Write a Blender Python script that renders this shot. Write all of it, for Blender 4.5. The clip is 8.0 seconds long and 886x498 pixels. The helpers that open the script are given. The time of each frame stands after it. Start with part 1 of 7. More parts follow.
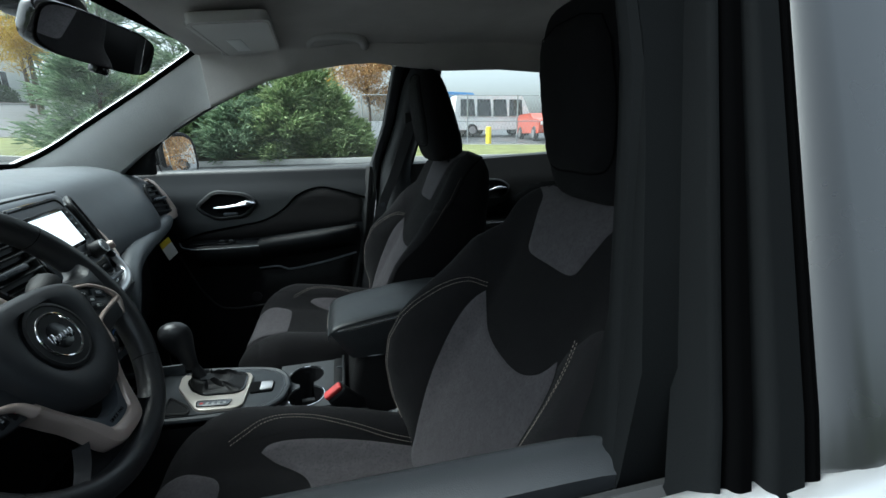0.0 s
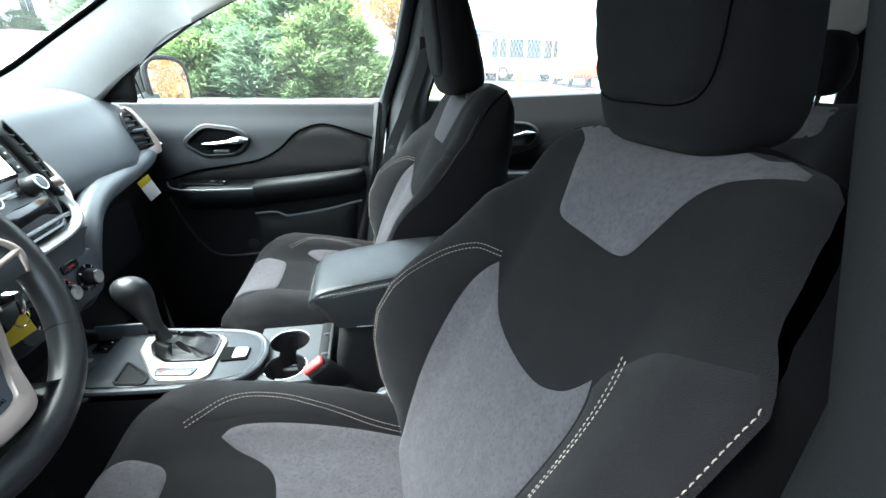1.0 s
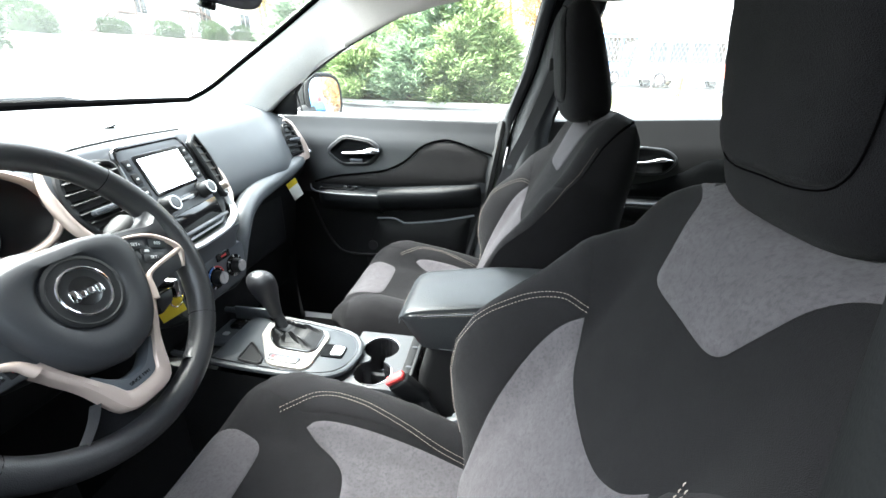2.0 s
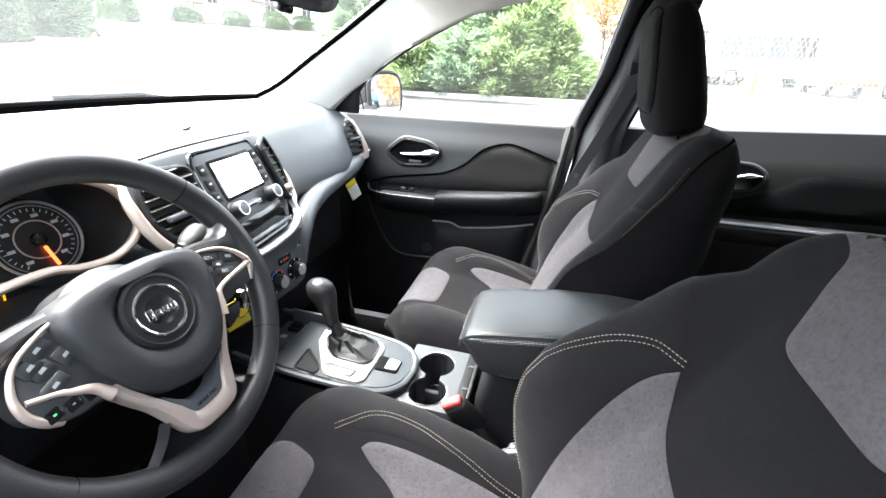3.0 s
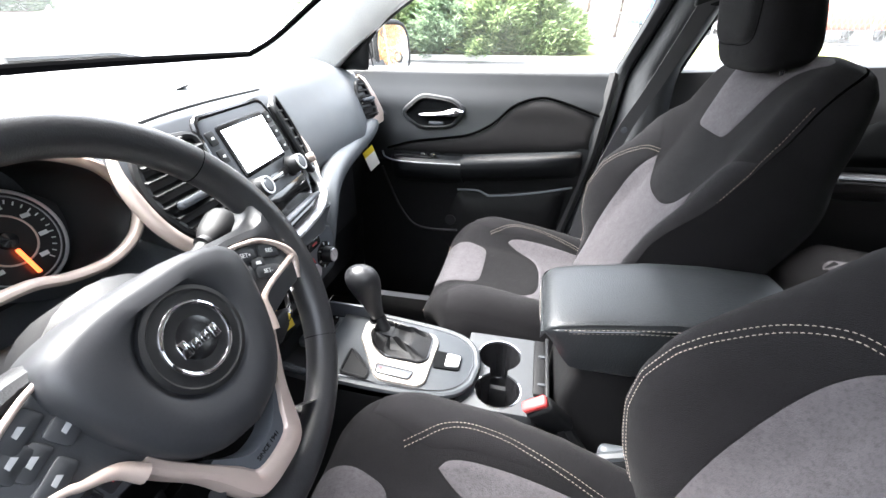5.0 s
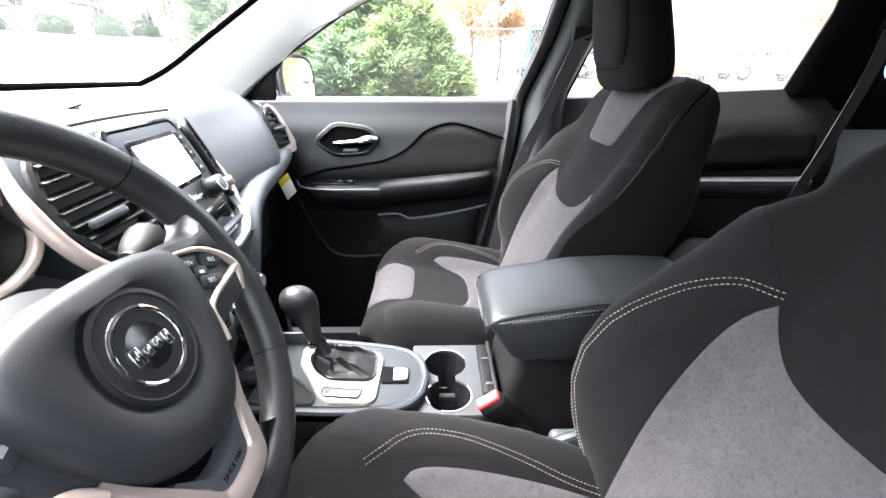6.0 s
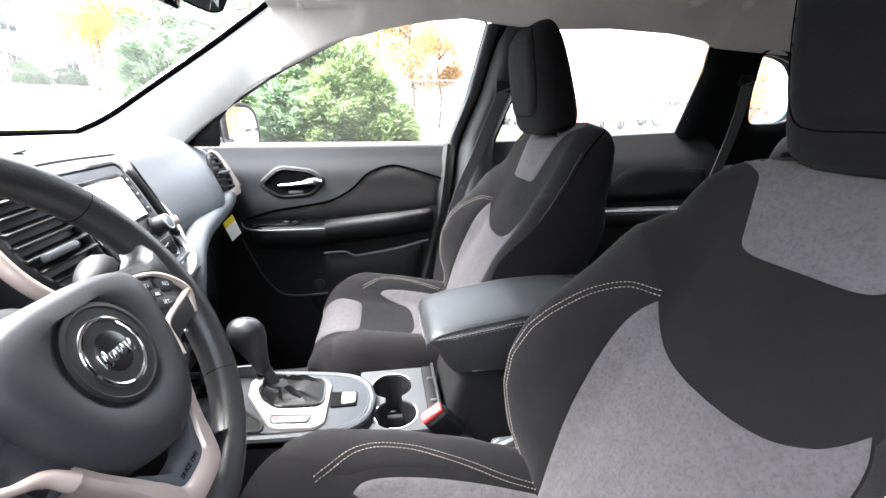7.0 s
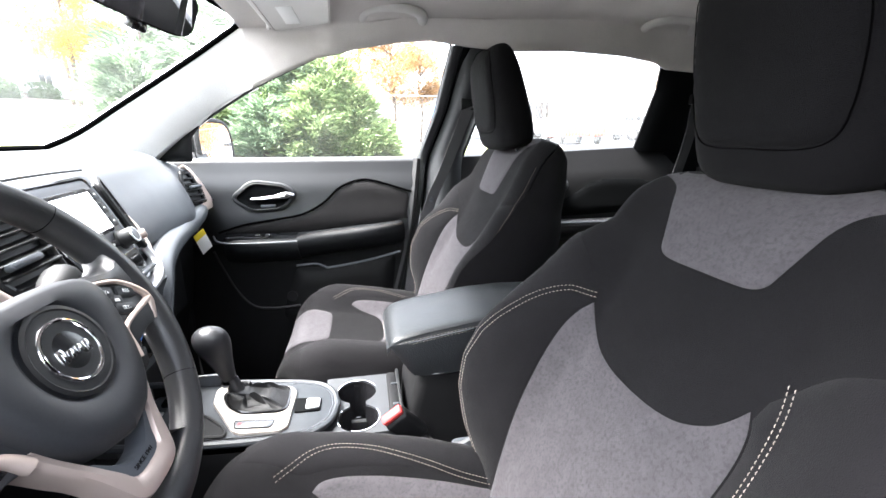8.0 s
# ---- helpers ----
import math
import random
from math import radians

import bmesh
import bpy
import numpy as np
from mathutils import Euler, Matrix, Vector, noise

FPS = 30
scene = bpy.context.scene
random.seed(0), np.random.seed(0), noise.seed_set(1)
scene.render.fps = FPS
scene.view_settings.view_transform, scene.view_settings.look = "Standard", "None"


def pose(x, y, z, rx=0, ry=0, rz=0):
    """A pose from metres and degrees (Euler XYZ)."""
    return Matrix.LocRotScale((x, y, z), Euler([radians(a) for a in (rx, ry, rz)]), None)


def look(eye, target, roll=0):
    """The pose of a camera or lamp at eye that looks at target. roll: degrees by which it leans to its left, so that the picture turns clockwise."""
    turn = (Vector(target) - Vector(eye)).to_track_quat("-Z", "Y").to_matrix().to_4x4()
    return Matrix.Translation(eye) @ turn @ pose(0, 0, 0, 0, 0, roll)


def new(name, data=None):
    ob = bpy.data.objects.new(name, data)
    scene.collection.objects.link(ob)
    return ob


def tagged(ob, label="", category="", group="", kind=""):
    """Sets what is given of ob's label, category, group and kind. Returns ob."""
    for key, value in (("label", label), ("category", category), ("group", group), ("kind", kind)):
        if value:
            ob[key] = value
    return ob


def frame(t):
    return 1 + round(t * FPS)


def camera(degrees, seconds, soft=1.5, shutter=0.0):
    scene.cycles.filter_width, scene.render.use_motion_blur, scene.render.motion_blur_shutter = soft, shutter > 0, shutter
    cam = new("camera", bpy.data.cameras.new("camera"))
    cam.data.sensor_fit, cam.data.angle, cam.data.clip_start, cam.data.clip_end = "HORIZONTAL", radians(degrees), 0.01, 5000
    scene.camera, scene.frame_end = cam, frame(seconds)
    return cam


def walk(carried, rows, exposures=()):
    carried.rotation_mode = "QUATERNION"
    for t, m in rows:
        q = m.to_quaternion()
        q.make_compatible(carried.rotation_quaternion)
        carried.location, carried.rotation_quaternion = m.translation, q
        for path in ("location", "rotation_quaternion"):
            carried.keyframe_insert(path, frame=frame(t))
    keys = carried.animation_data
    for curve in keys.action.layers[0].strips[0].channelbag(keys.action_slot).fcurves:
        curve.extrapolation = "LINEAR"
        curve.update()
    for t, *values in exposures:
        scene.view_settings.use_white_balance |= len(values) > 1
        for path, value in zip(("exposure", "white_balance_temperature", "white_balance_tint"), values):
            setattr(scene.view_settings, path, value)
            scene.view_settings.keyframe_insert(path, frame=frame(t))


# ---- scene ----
cam = camera(94.0, 8.0)
PATH = [
    (0, (-0.245, -0.859, 1.300), (0.208, 1.012, 0.759), -0.8),
    (0.5, (-0.225, -0.757, 1.267), (0.266, 1.033, 0.521), -0.5),
    (1, (-0.183, -0.710, 1.266), (0.152, 1.103, 0.492), 0.9),
    (1.5, (-0.153, -0.696, 1.289), (-0.153, 1.160, 0.544), 1.8),
    (2, (-0.133, -0.690, 1.310), (-0.380, 1.141, 0.542), 1.4),
    (3.5, (-0.230, -0.608, 1.339), (-0.718, 1.141, 0.499), 2.2),
    (4, (-0.268, -0.573, 1.329), (-0.794, 1.138, 0.436), 1.1),
    (5.3, (-0.348, -0.551, 1.277), (-0.618, 1.191, 0.333), -0.4),
    (5.5, (-0.356, -0.558, 1.269), (-0.540, 1.216, 0.363), -0.5),
    (6, (-0.372, -0.586, 1.255), (-0.332, 1.254, 0.473), 0.3),
    (6.5, (-0.369, -0.623, 1.251), (-0.163, 1.252, 0.588), 0.6),
    (7, (-0.358, -0.660, 1.254), (-0.076, 1.229, 0.663), 0.1),
    (7.5, (-0.335, -0.694, 1.253), (0.012, 1.196, 0.697), 0.0),
    (8, (-0.322, -0.707, 1.258), (0.041, 1.187, 0.729), 0.1),
]
EXPOSURES = [(0.0, 1.85, 5700, -4), (0.2, 2.2, 5650, -4), (0.5, 3.4, 5600, -7), (0.8, 4.05, 5650, -6), (1.1, 4.4, 5750, -3), (2.0, 4.68, 6150, 2), (3.5, 4.65, 6300, 8), (8.0, 4.7, 6280, 11)]
walk(cam, [(t, look(eye, target, roll)) for t, eye, target, roll in PATH], EXPOSURES)

# ---- light: overcast day ----
world = bpy.data.worlds.new("overcast_sky")
scene.world = world
world.use_nodes = True
wn = world.node_tree.nodes
sky = wn.new("ShaderNodeTexSky")
sky.sky_type = "NISHITA"
sky.sun_disc = False
sky.sun_elevation = radians(58)
sky.sun_rotation = radians(275)
sky.air_density, sky.dust_density, sky.ozone_density = 1.0, 6.0, 1.0
wn["Background"].inputs["Strength"].default_value = 0.12
soft_sky = wn.new("ShaderNodeHueSaturation")
soft_sky.inputs["Saturation"].default_value = 0.3
world.node_tree.links.new(sky.outputs[0], soft_sky.inputs["Color"])
world.node_tree.links.new(soft_sky.outputs[0], wn["Background"].inputs["Color"])
sun = new("sun", bpy.data.lights.new("sun", "SUN"))
sun.data.energy, sun.data.angle, sun.data.color = 1.4, radians(40), (1.0, 0.96, 0.9)
sun.matrix_world = look((-6.5, 2, 12), (0, 0, 0))

# ---- materials ----
from mathutils import geometry


def mat(name, color, rough=0.5, metal=0.0, grain=0.0, grain_scale=400.0, bump=0.0, bump_scale=400.0, stain=0.12, stain_scale=6.0,
        sheen=0.0, spec=0.5, coat=0.0, weave=False, tint=None):
    """A surface with variation at two scales (stain: large, grain: fine) and a fine relief."""
    m = bpy.data.materials.new(name)
    m.use_nodes = True
    nt = m.node_tree
    b = nt.nodes["Principled BSDF"]
    link = nt.links.new
    co = nt.nodes.new("ShaderNodeTexCoord").outputs["Object"]

    def noise_at(scale, detail=3.0):
        n = nt.nodes.new("ShaderNodeTexNoise")
        n.inputs["Scale"].default_value, n.inputs["Detail"].default_value = scale, detail
        link(co, n.inputs["Vector"])
        return n.outputs["Fac"]

    def mixed(a, c, fac, lo=0.3, hi=0.7):
        r = nt.nodes.new("ShaderNodeMapRange")
        r.inputs["From Min"].default_value, r.inputs["From Max"].default_value = lo, hi
        link(fac, r.inputs["Value"])
        x = nt.nodes.new("ShaderNodeMix")
        x.data_type = "RGBA"
        link(r.outputs["Result"], x.inputs["Factor"])
        for sock, v in ((x.inputs["A"], a), (x.inputs["B"], c)):
            if isinstance(v, tuple):
                sock.default_value = (*v, 1)
            else:
                link(v, sock)
        return x.outputs["Result"]
    dark = tuple(c * (1 - stain) for c in color)
    light = tuple(min(1, c * (1 + stain)) for c in color)
    col = mixed(dark, light, noise_at(stain_scale))
    if grain:
        g = tint or tuple(c * (1 - grain) for c in color)
        col = mixed(col, g, noise_at(grain_scale, 2.0), 0.45, 0.75)
    link(col, b.inputs["Base Color"])
    rr = nt.nodes.new("ShaderNodeMapRange")
    rr.inputs["To Min"].default_value, rr.inputs["To Max"].default_value = rough * 0.88, min(1, rough * 1.12)
    link(noise_at(stain_scale * 5), rr.inputs["Value"])
    link(rr.outputs["Result"], b.inputs["Roughness"])
    b.inputs["Metallic"].default_value = metal
    b.inputs["Specular IOR Level"].default_value = spec
    b.inputs["Coat Weight"].default_value = coat
    if sheen:
        b.inputs["Sheen Weight"].default_value = sheen
        b.inputs["Sheen Roughness"].default_value = 0.5
    if bump:
        n = nt.nodes.new("ShaderNodeBump")
        n.inputs["Strength"].default_value, n.inputs["Distance"].default_value = bump, 0.001
        if weave:
            v = nt.nodes.new("ShaderNodeTexVoronoi")
            v.inputs["Scale"].default_value = bump_scale
            link(co, v.inputs["Vector"])
            link(v.outputs["Distance"], n.inputs["Height"])
        else:
            link(noise_at(bump_scale), n.inputs["Height"])
        link(n.outputs["Normal"], b.inputs["Normal"])
    return m


def glow(name, color, strength, rough=0.3):
    m = bpy.data.materials.new(name)
    m.use_nodes = True
    b = m.node_tree.nodes["Principled BSDF"]
    b.inputs["Base Color"].default_value = (*color, 1)
    b.inputs["Roughness"].default_value = rough
    b.inputs["Emission Color"].default_value = (*color, 1)
    b.inputs["Emission Strength"].default_value = strength
    return m


def pane_glass(name, tint=(0.95, 0.97, 0.96), film=0.0):
    """Thin clear glass: see-through, with gloss that grows at grazing angles."""
    m = bpy.data.materials.new(name)
    m.use_nodes = True
    nt = m.node_tree
    nt.nodes.remove(nt.nodes["Principled BSDF"])
    t, g, f, x = (nt.nodes.new(k) for k in ("ShaderNodeBsdfTransparent", "ShaderNodeBsdfGlossy", "ShaderNodeLayerWeight", "ShaderNodeMixShader"))
    p, q = (nt.nodes.new("ShaderNodeMath") for _ in range(2))
    p.operation, p.inputs[1].default_value = "POWER", 5.0
    q.operation, q.inputs[1].default_value, q.inputs[2].default_value = "MULTIPLY_ADD", 0.9, 0.05
    nt.links.new(f.outputs["Facing"], p.inputs[0])
    nt.links.new(p.outputs[0], q.inputs[0])
    t.inputs["Color"].default_value = (*tint, 1)
    g.inputs["Roughness"].default_value = 0.02
    f.inputs["Blend"].default_value = 0.5
    nt.links.new(q.outputs[0], x.inputs[0])
    nt.links.new(t.outputs[0], x.inputs[1])
    nt.links.new(g.outputs[0], x.inputs[2])
    out = x.outputs[0]
    if film:
        # a thin mottled film that stands in for veiling glare on the glass
        d, y, z = (nt.nodes.new(k) for k in ("ShaderNodeBsdfTranslucent", "ShaderNodeMixShader", "ShaderNodeTexNoise"))
        d.inputs["Color"].default_value = (0.85, 0.88, 0.88, 1)
        co = nt.nodes.new("ShaderNodeTexCoord")
        z.inputs["Scale"].default_value, z.inputs["Detail"].default_value = 9.0, 6.0
        k = nt.nodes.new("ShaderNodeMapRange")
        k.inputs["From Min"].default_value, k.inputs["From Max"].default_value = 0.3, 0.75
        k.inputs["To Min"].default_value, k.inputs["To Max"].default_value = film * 0.6, film * 1.5
        nt.links.new(co.outputs["Object"], z.inputs["Vector"])
        nt.links.new(z.outputs["Fac"], k.inputs["Value"])
        nt.links.new(k.outputs["Result"], y.inputs[0])
        nt.links.new(out, y.inputs[1])
        nt.links.new(d.outputs[0], y.inputs[2])
        out = y.outputs[0]
    nt.links.new(out, nt.nodes["Material Output"].inputs["Surface"])
    return m


fabric_dark = mat("black_knit_fabric", (0.0051, 0.0048, 0.0055), 0.9, grain=0.3, grain_scale=900, bump=0.5, bump_scale=1400, sheen=0.02, spec=0.08, weave=True)
fabric_bolster = mat("charcoal_bolster_fabric", (0.0059, 0.0055, 0.0064), 0.88, grain=0.3, grain_scale=900, bump=0.45, bump_scale=1200, sheen=0.03, spec=0.1, weave=True)
fabric_light = mat("grey_melange_fabric", (0.045, 0.042, 0.046), 0.95, grain=0.3, grain_scale=230, bump=0.6, bump_scale=700, sheen=0.05, spec=0.1, stain=0.11, stain_scale=60)
thread_dark = mat("brown_thread", (0.15, 0.115, 0.095), 0.8, grain=0.3)
thread = mat("tan_thread", (0.28, 0.243, 0.208), 0.8, grain=0.3)
leather = mat("black_leather", (0.021, 0.0214, 0.0235), 0.36, grain=0.2, bump=0.15, bump_scale=900, spec=0.5, weave=True)
lid_vinyl = mat("black_vinyl", (0.019, 0.021, 0.023), 0.4, spec=0.42, grain=0.2, bump=0.35, bump_scale=420, weave=True)
# base lifted to imitate a dark dash washed out by windscreen light
dash_soft = mat("lightened_soft_dash", (0.085, 0.0925, 0.101), 0.44, grain=0.12, bump=0.08, bump_scale=1500, weave=True)
door_soft = mat("soft_touch_door", (0.0145, 0.016, 0.0185), 0.46, grain=0.12, bump=0.07, bump_scale=1500, weave=True)
door_cloth = mat("black_door_insert", (0.0075, 0.007, 0.0075), 0.75, spec=0.2, grain=0.3, bump=0.4, bump_scale=900, weave=True)
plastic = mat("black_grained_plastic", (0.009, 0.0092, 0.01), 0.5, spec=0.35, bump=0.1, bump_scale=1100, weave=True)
plastic_grey = mat("dark_grey_satin_plastic", (0.068, 0.074, 0.084), 0.38, bump=0.08, bump_scale=300)
gloss_black = mat("gloss_black_plastic", (0.01, 0.01, 0.011), 0.12, spec=0.6, stain=0.05)
champagne = mat("champagne_satin_metal", (0.53, 0.435, 0.385), 0.42, metal=0.45, stain=0.06, bump=0.05)
silver = mat("silver_satin_trim", (0.55, 0.55, 0.56), 0.3, metal=0.7, stain=0.06)
chrome = mat("chrome", (0.78, 0.77, 0.79), 0.07, metal=1.0, stain=0.03)
headlining = mat("grey_headlining_cloth", (0.6, 0.565, 0.535), 0.95, grain=0.18, grain_scale=700, bump=0.4, bump_scale=900, spec=0.1)
pillar_trim = mat("light_grey_pillar_trim", (0.7, 0.69, 0.67), 0.7, grain=0.08, bump=0.25, bump_scale=700, spec=0.3)
rubber = mat("black_rubber_seal", (0.014, 0.014, 0.015), 0.55, bump=0.1)
belt_web = mat("grey_belt_webbing", (0.06, 0.06, 0.064), 0.8, grain=0.3, grain_scale=1200, bump=0.4, bump_scale=900)
carpet = mat("black_carpet", (0.008, 0.008, 0.0085), 0.98, grain=0.5, bump=1.0, bump_scale=300, spec=0.1)
ivory = mat("light_grey_plastic", (0.6, 0.58, 0.55), 0.55, stain=0.05)
white_paper = mat("white_card", (0.8, 0.8, 0.78), 0.7, stain=0.04)
yellow_card = mat("yellow_card", (0.8, 0.62, 0.03), 0.6, stain=0.06)
red_plastic = mat("red_plastic", (0.46, 0.05, 0.05), 0.5, spec=0.35, stain=0.06)
print_white = mat("white_print", (0.6, 0.62, 0.62), 0.6, stain=0.03)
print_grey = mat("grey_print", (0.25, 0.26, 0.27), 0.6, stain=0.03)
paint = mat("silver_grey_car_paint", (0.28, 0.29, 0.31), 0.3, metal=0.6, coat=0.8, stain=0.06)
glass = pane_glass("clear_glass", film=0.007)
deck_grey = mat("grey_deck_plastic", (0.034, 0.038, 0.043), 0.5, spec=0.36, grain=0.15, bump=0.08, bump_scale=600, stain=0.15)
cup_plastic = mat("grey_cup_holder_plastic", (0.028, 0.03, 0.033), 0.55, bump=0.08, bump_scale=700)
armrest_vinyl = mat("black_armrest_vinyl", (0.0095, 0.0105, 0.012), 0.58, spec=0.22, grain=0.2, bump=0.15, bump_scale=900, weave=True)
satin_bezel = mat("satin_cream_bezel", (0.4, 0.37, 0.335), 0.42, metal=0.35, stain=0.08, bump=0.04)
glass_tint = pane_glass("privacy_glass", (0.28, 0.29, 0.29))
# haze put into both panes: windscreen glare and a washed-out rear view
glass_veiled = pane_glass("veiled_windscreen_glass", film=0.009)
glass_rear = pane_glass("hazed_rear_glass", film=0.03)
airbag_vinyl = mat("dark_airbag_vinyl", (0.024, 0.025, 0.028), 0.48, spec=0.38, grain=0.1, bump=0.05, bump_scale=1600, weave=True)
# door post trim comes in two tones; the second is its lit copy
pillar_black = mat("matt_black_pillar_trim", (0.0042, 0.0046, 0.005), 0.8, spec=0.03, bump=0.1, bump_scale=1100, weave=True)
post_lit = mat("lit_grained_post_trim", (0.017, 0.0185, 0.0205), 0.55, spec=0.3, bump=0.1, bump_scale=1100, weave=True)
boot_leather = mat("soft_black_leather", (0.007, 0.007, 0.0076), 0.52, grain=0.2, spec=0.35, bump=0.3, bump_scale=500, weave=True)
# darker copy of the seat cloth for the shaded driver backrest shell
fabric_shade = mat("shaded_seat_shell_fabric", (0.0042, 0.004, 0.0045), 0.9, grain=0.3, grain_scale=900, bump=0.4, bump_scale=1400, spec=0.06, weave=True)
applique_black = mat("polished_black_post_cover", (0.01, 0.01, 0.011), 0.28, spec=0.8, stain=0.05)
frit = mat("black_glass_edge", (0.0012, 0.0012, 0.0013), 0.8, spec=0.0)
# near-black plastic; on the doors it also carries the footwell's shade
door_lower = mat("low_sheen_dark_plastic", (0.006, 0.006, 0.0065), 0.6, spec=0.2, bump=0.1, bump_scale=1100, weave=True)
glass_dark = mat("dark_privacy_glass", (0.012, 0.013, 0.015), 0.03, spec=0.7, stain=0.02)
frame_satin = mat("satin_black_frame", (0.014, 0.0155, 0.0175), 0.42, spec=0.5, bump=0.05, bump_scale=900)
mirror_glass = mat("mirror", (0.85, 0.86, 0.87), 0.01, metal=1.0, stain=0.01)
dial_black = mat("gauge_black", (0.012, 0.012, 0.013), 0.35, stain=0.05)
screen_white = glow("lit_screen", (0.9, 0.95, 1.0), 0.35, 0.1)
needle_red = glow("needle_red", (1.0, 0.12, 0.03), 0.22)
amber_lamp = glow("amber_lamp", (1.0, 0.45, 0.02), 0.06)
red_lamp = glow("red_lamp", (1.0, 0.03, 0.02), 0.15)
green_mark = glow("green_mark", (0.1, 0.6, 0.2), 0.02)


# ---- mesh helpers ----
def smooth01(v):
    v = np.clip(v, 0.0, 1.0)
    return v * v * (3 - 2 * v)


def part(name, data, material, parent=None, label="", flat=False):
    """One mesh object out of (verts, faces) or a bmesh, under a thing."""
    me = bpy.data.meshes.new(name)
    if isinstance(data, tuple):
        me.from_pydata([tuple(map(float, v)) for v in data[0]], [], [tuple(f) for f in data[1]])
    else:
        bmesh.ops.recalc_face_normals(data, faces=data.faces)
        data.to_mesh(me)
        data.free()
    me.materials.append(material)
    me.update()
    if not flat:
        me.shade_smooth()
        me.set_sharp_from_angle(angle=radians(42))
    ob = new(name, me)
    if parent is not None:
        ob.parent = parent
    if label:
        tagged(ob, label)
    return ob


def thing(name, label, category, group="", kind=""):
    return tagged(new(name), label, category, group, kind)


def curve(points, n=60, closed=False):
    """A smooth curve through points of any dimension."""
    p = np.array(points, float)
    k = len(p)
    if closed:
        idx = np.arange(n) * k / n
    else:
        idx = np.linspace(0, k - 1, n)
    out = []
    for v in idx:
        i = int(min(np.floor(v), k - 1 if closed else k - 2))
        f = v - i
        if closed:
            a, b, c, d = p[(i - 1) % k], p[i % k], p[(i + 1) % k], p[(i + 2) % k]
        else:
            b, c = p[i], p[i + 1]
            a = p[i - 1] if i > 0 else 2 * b - c
            d = p[i + 2] if i + 2 < k else 2 * c - b
        out.append(0.5 * (2 * b + (c - a) * f + (2 * a - 5 * b + 4 * c - d) * f * f + (3 * b - a - 3 * c + d) * f ** 3))
    return np.array(out)


def rounded(poly, r, n=4):
    """A polygon with its corners cut round."""
    p = np.array(poly, float)
    out = []
    for i in range(len(p)):
        a, b, c = p[i - 1], p[i], p[(i + 1) % len(p)]
        da, dc = a - b, c - b
        la, lc = np.linalg.norm(da), np.linalg.norm(dc)
        k = min(r, la * 0.45, lc * 0.45)
        s, e = b + da / la * k, b + dc / lc * k
        for t in np.linspace(0, 1, n):
            out.append((1 - t) ** 2 * s + 2 * t * (1 - t) * b + t * t * e)
    return np.array(out)


def grid_faces(nu, nv, wrap=False):
    f = []
    for j in range(nv - 1):
        for i in range(nu - (0 if wrap else 1)):
            k = (i + 1) % nu
            f.append((j * nu + i, j * nu + k, (j + 1) * nu + k, (j + 1) * nu + i))
    return f


def loft(rings, wrap=True, caps=True):
    """Skin over rings of equal count."""
    n = len(rings[0])
    v = [tuple(q) for r in rings for q in r]
    f = grid_faces(n, len(rings), wrap)
    if caps and wrap:
        f.append(tuple(range(n))[::-1])
        f.append(tuple(range((len(rings) - 1) * n, len(rings) * n)))
    return v, f


def tube(path, r, n=10, closed=False, flatten=1.0, up=(0, 0, 1)):
    """A round or oval rod along a path; r a number or one per point."""
    p = np.array(path, float)
    k = len(p)
    rr = np.full(k, r) if np.isscalar(r) else np.array(r, float)
    rings = []
    side = None
    for i in range(k):
        t = p[(i + 1) % k] - p[i - 1] if closed else p[min(i + 1, k - 1)] - p[max(i - 1, 0)]
        t = t / (np.linalg.norm(t) + 1e-12)
        if side is None:
            side = np.cross(np.array(up, float), t)
            if np.linalg.norm(side) < 1e-3:
                side = np.cross(np.array((1.0, 0.3, 0)), t)
        side = side - t * (side @ t)
        side /= np.linalg.norm(side)
        w = np.cross(t, side)
        rings.append([p[i] + rr[i] * (math.cos(a) * side + flatten * math.sin(a) * w) for a in np.linspace(0, 2 * math.pi, n, endpoint=False)])
    if closed:
        v, f = loft(rings + [rings[0]], True, False)
        return v, f
    return loft(rings)


def join(*pieces):
    v, f = [], []
    for pv, pf in pieces:
        o = len(v)
        v += list(pv)
        f += [tuple(i + o for i in q) for q in pf]
    return v, f


def moved(piece, m):
    return [m @ Vector(tuple(map(float, q))) for q in piece[0]], piece[1]


def rbox(cx, cy, cz, sx, sy, sz, r=0.005, seg=2, m=None):
    """A box with rounded edges, as a bmesh."""
    bm = bmesh.new()
    bmesh.ops.create_cube(bm, size=1)
    bmesh.ops.scale(bm, vec=(sx, sy, sz), verts=bm.verts)
    bmesh.ops.bevel(bm, geom=bm.edges[:], offset=min(r, 0.49 * min(sx, sy, sz)), segments=seg, profile=0.5, affect="EDGES")
    bmesh.ops.translate(bm, vec=(cx, cy, cz), verts=bm.verts)
    if m is not None:
        bmesh.ops.transform(bm, matrix=m, verts=bm.verts)
    return bm


def raw(bm):
    """A bmesh as (verts, faces), to be joined."""
    bm.verts.index_update()
    out = [tuple(v.co) for v in bm.verts], [tuple(v.index for v in f.verts) for f in bm.faces]
    bm.free()
    return out


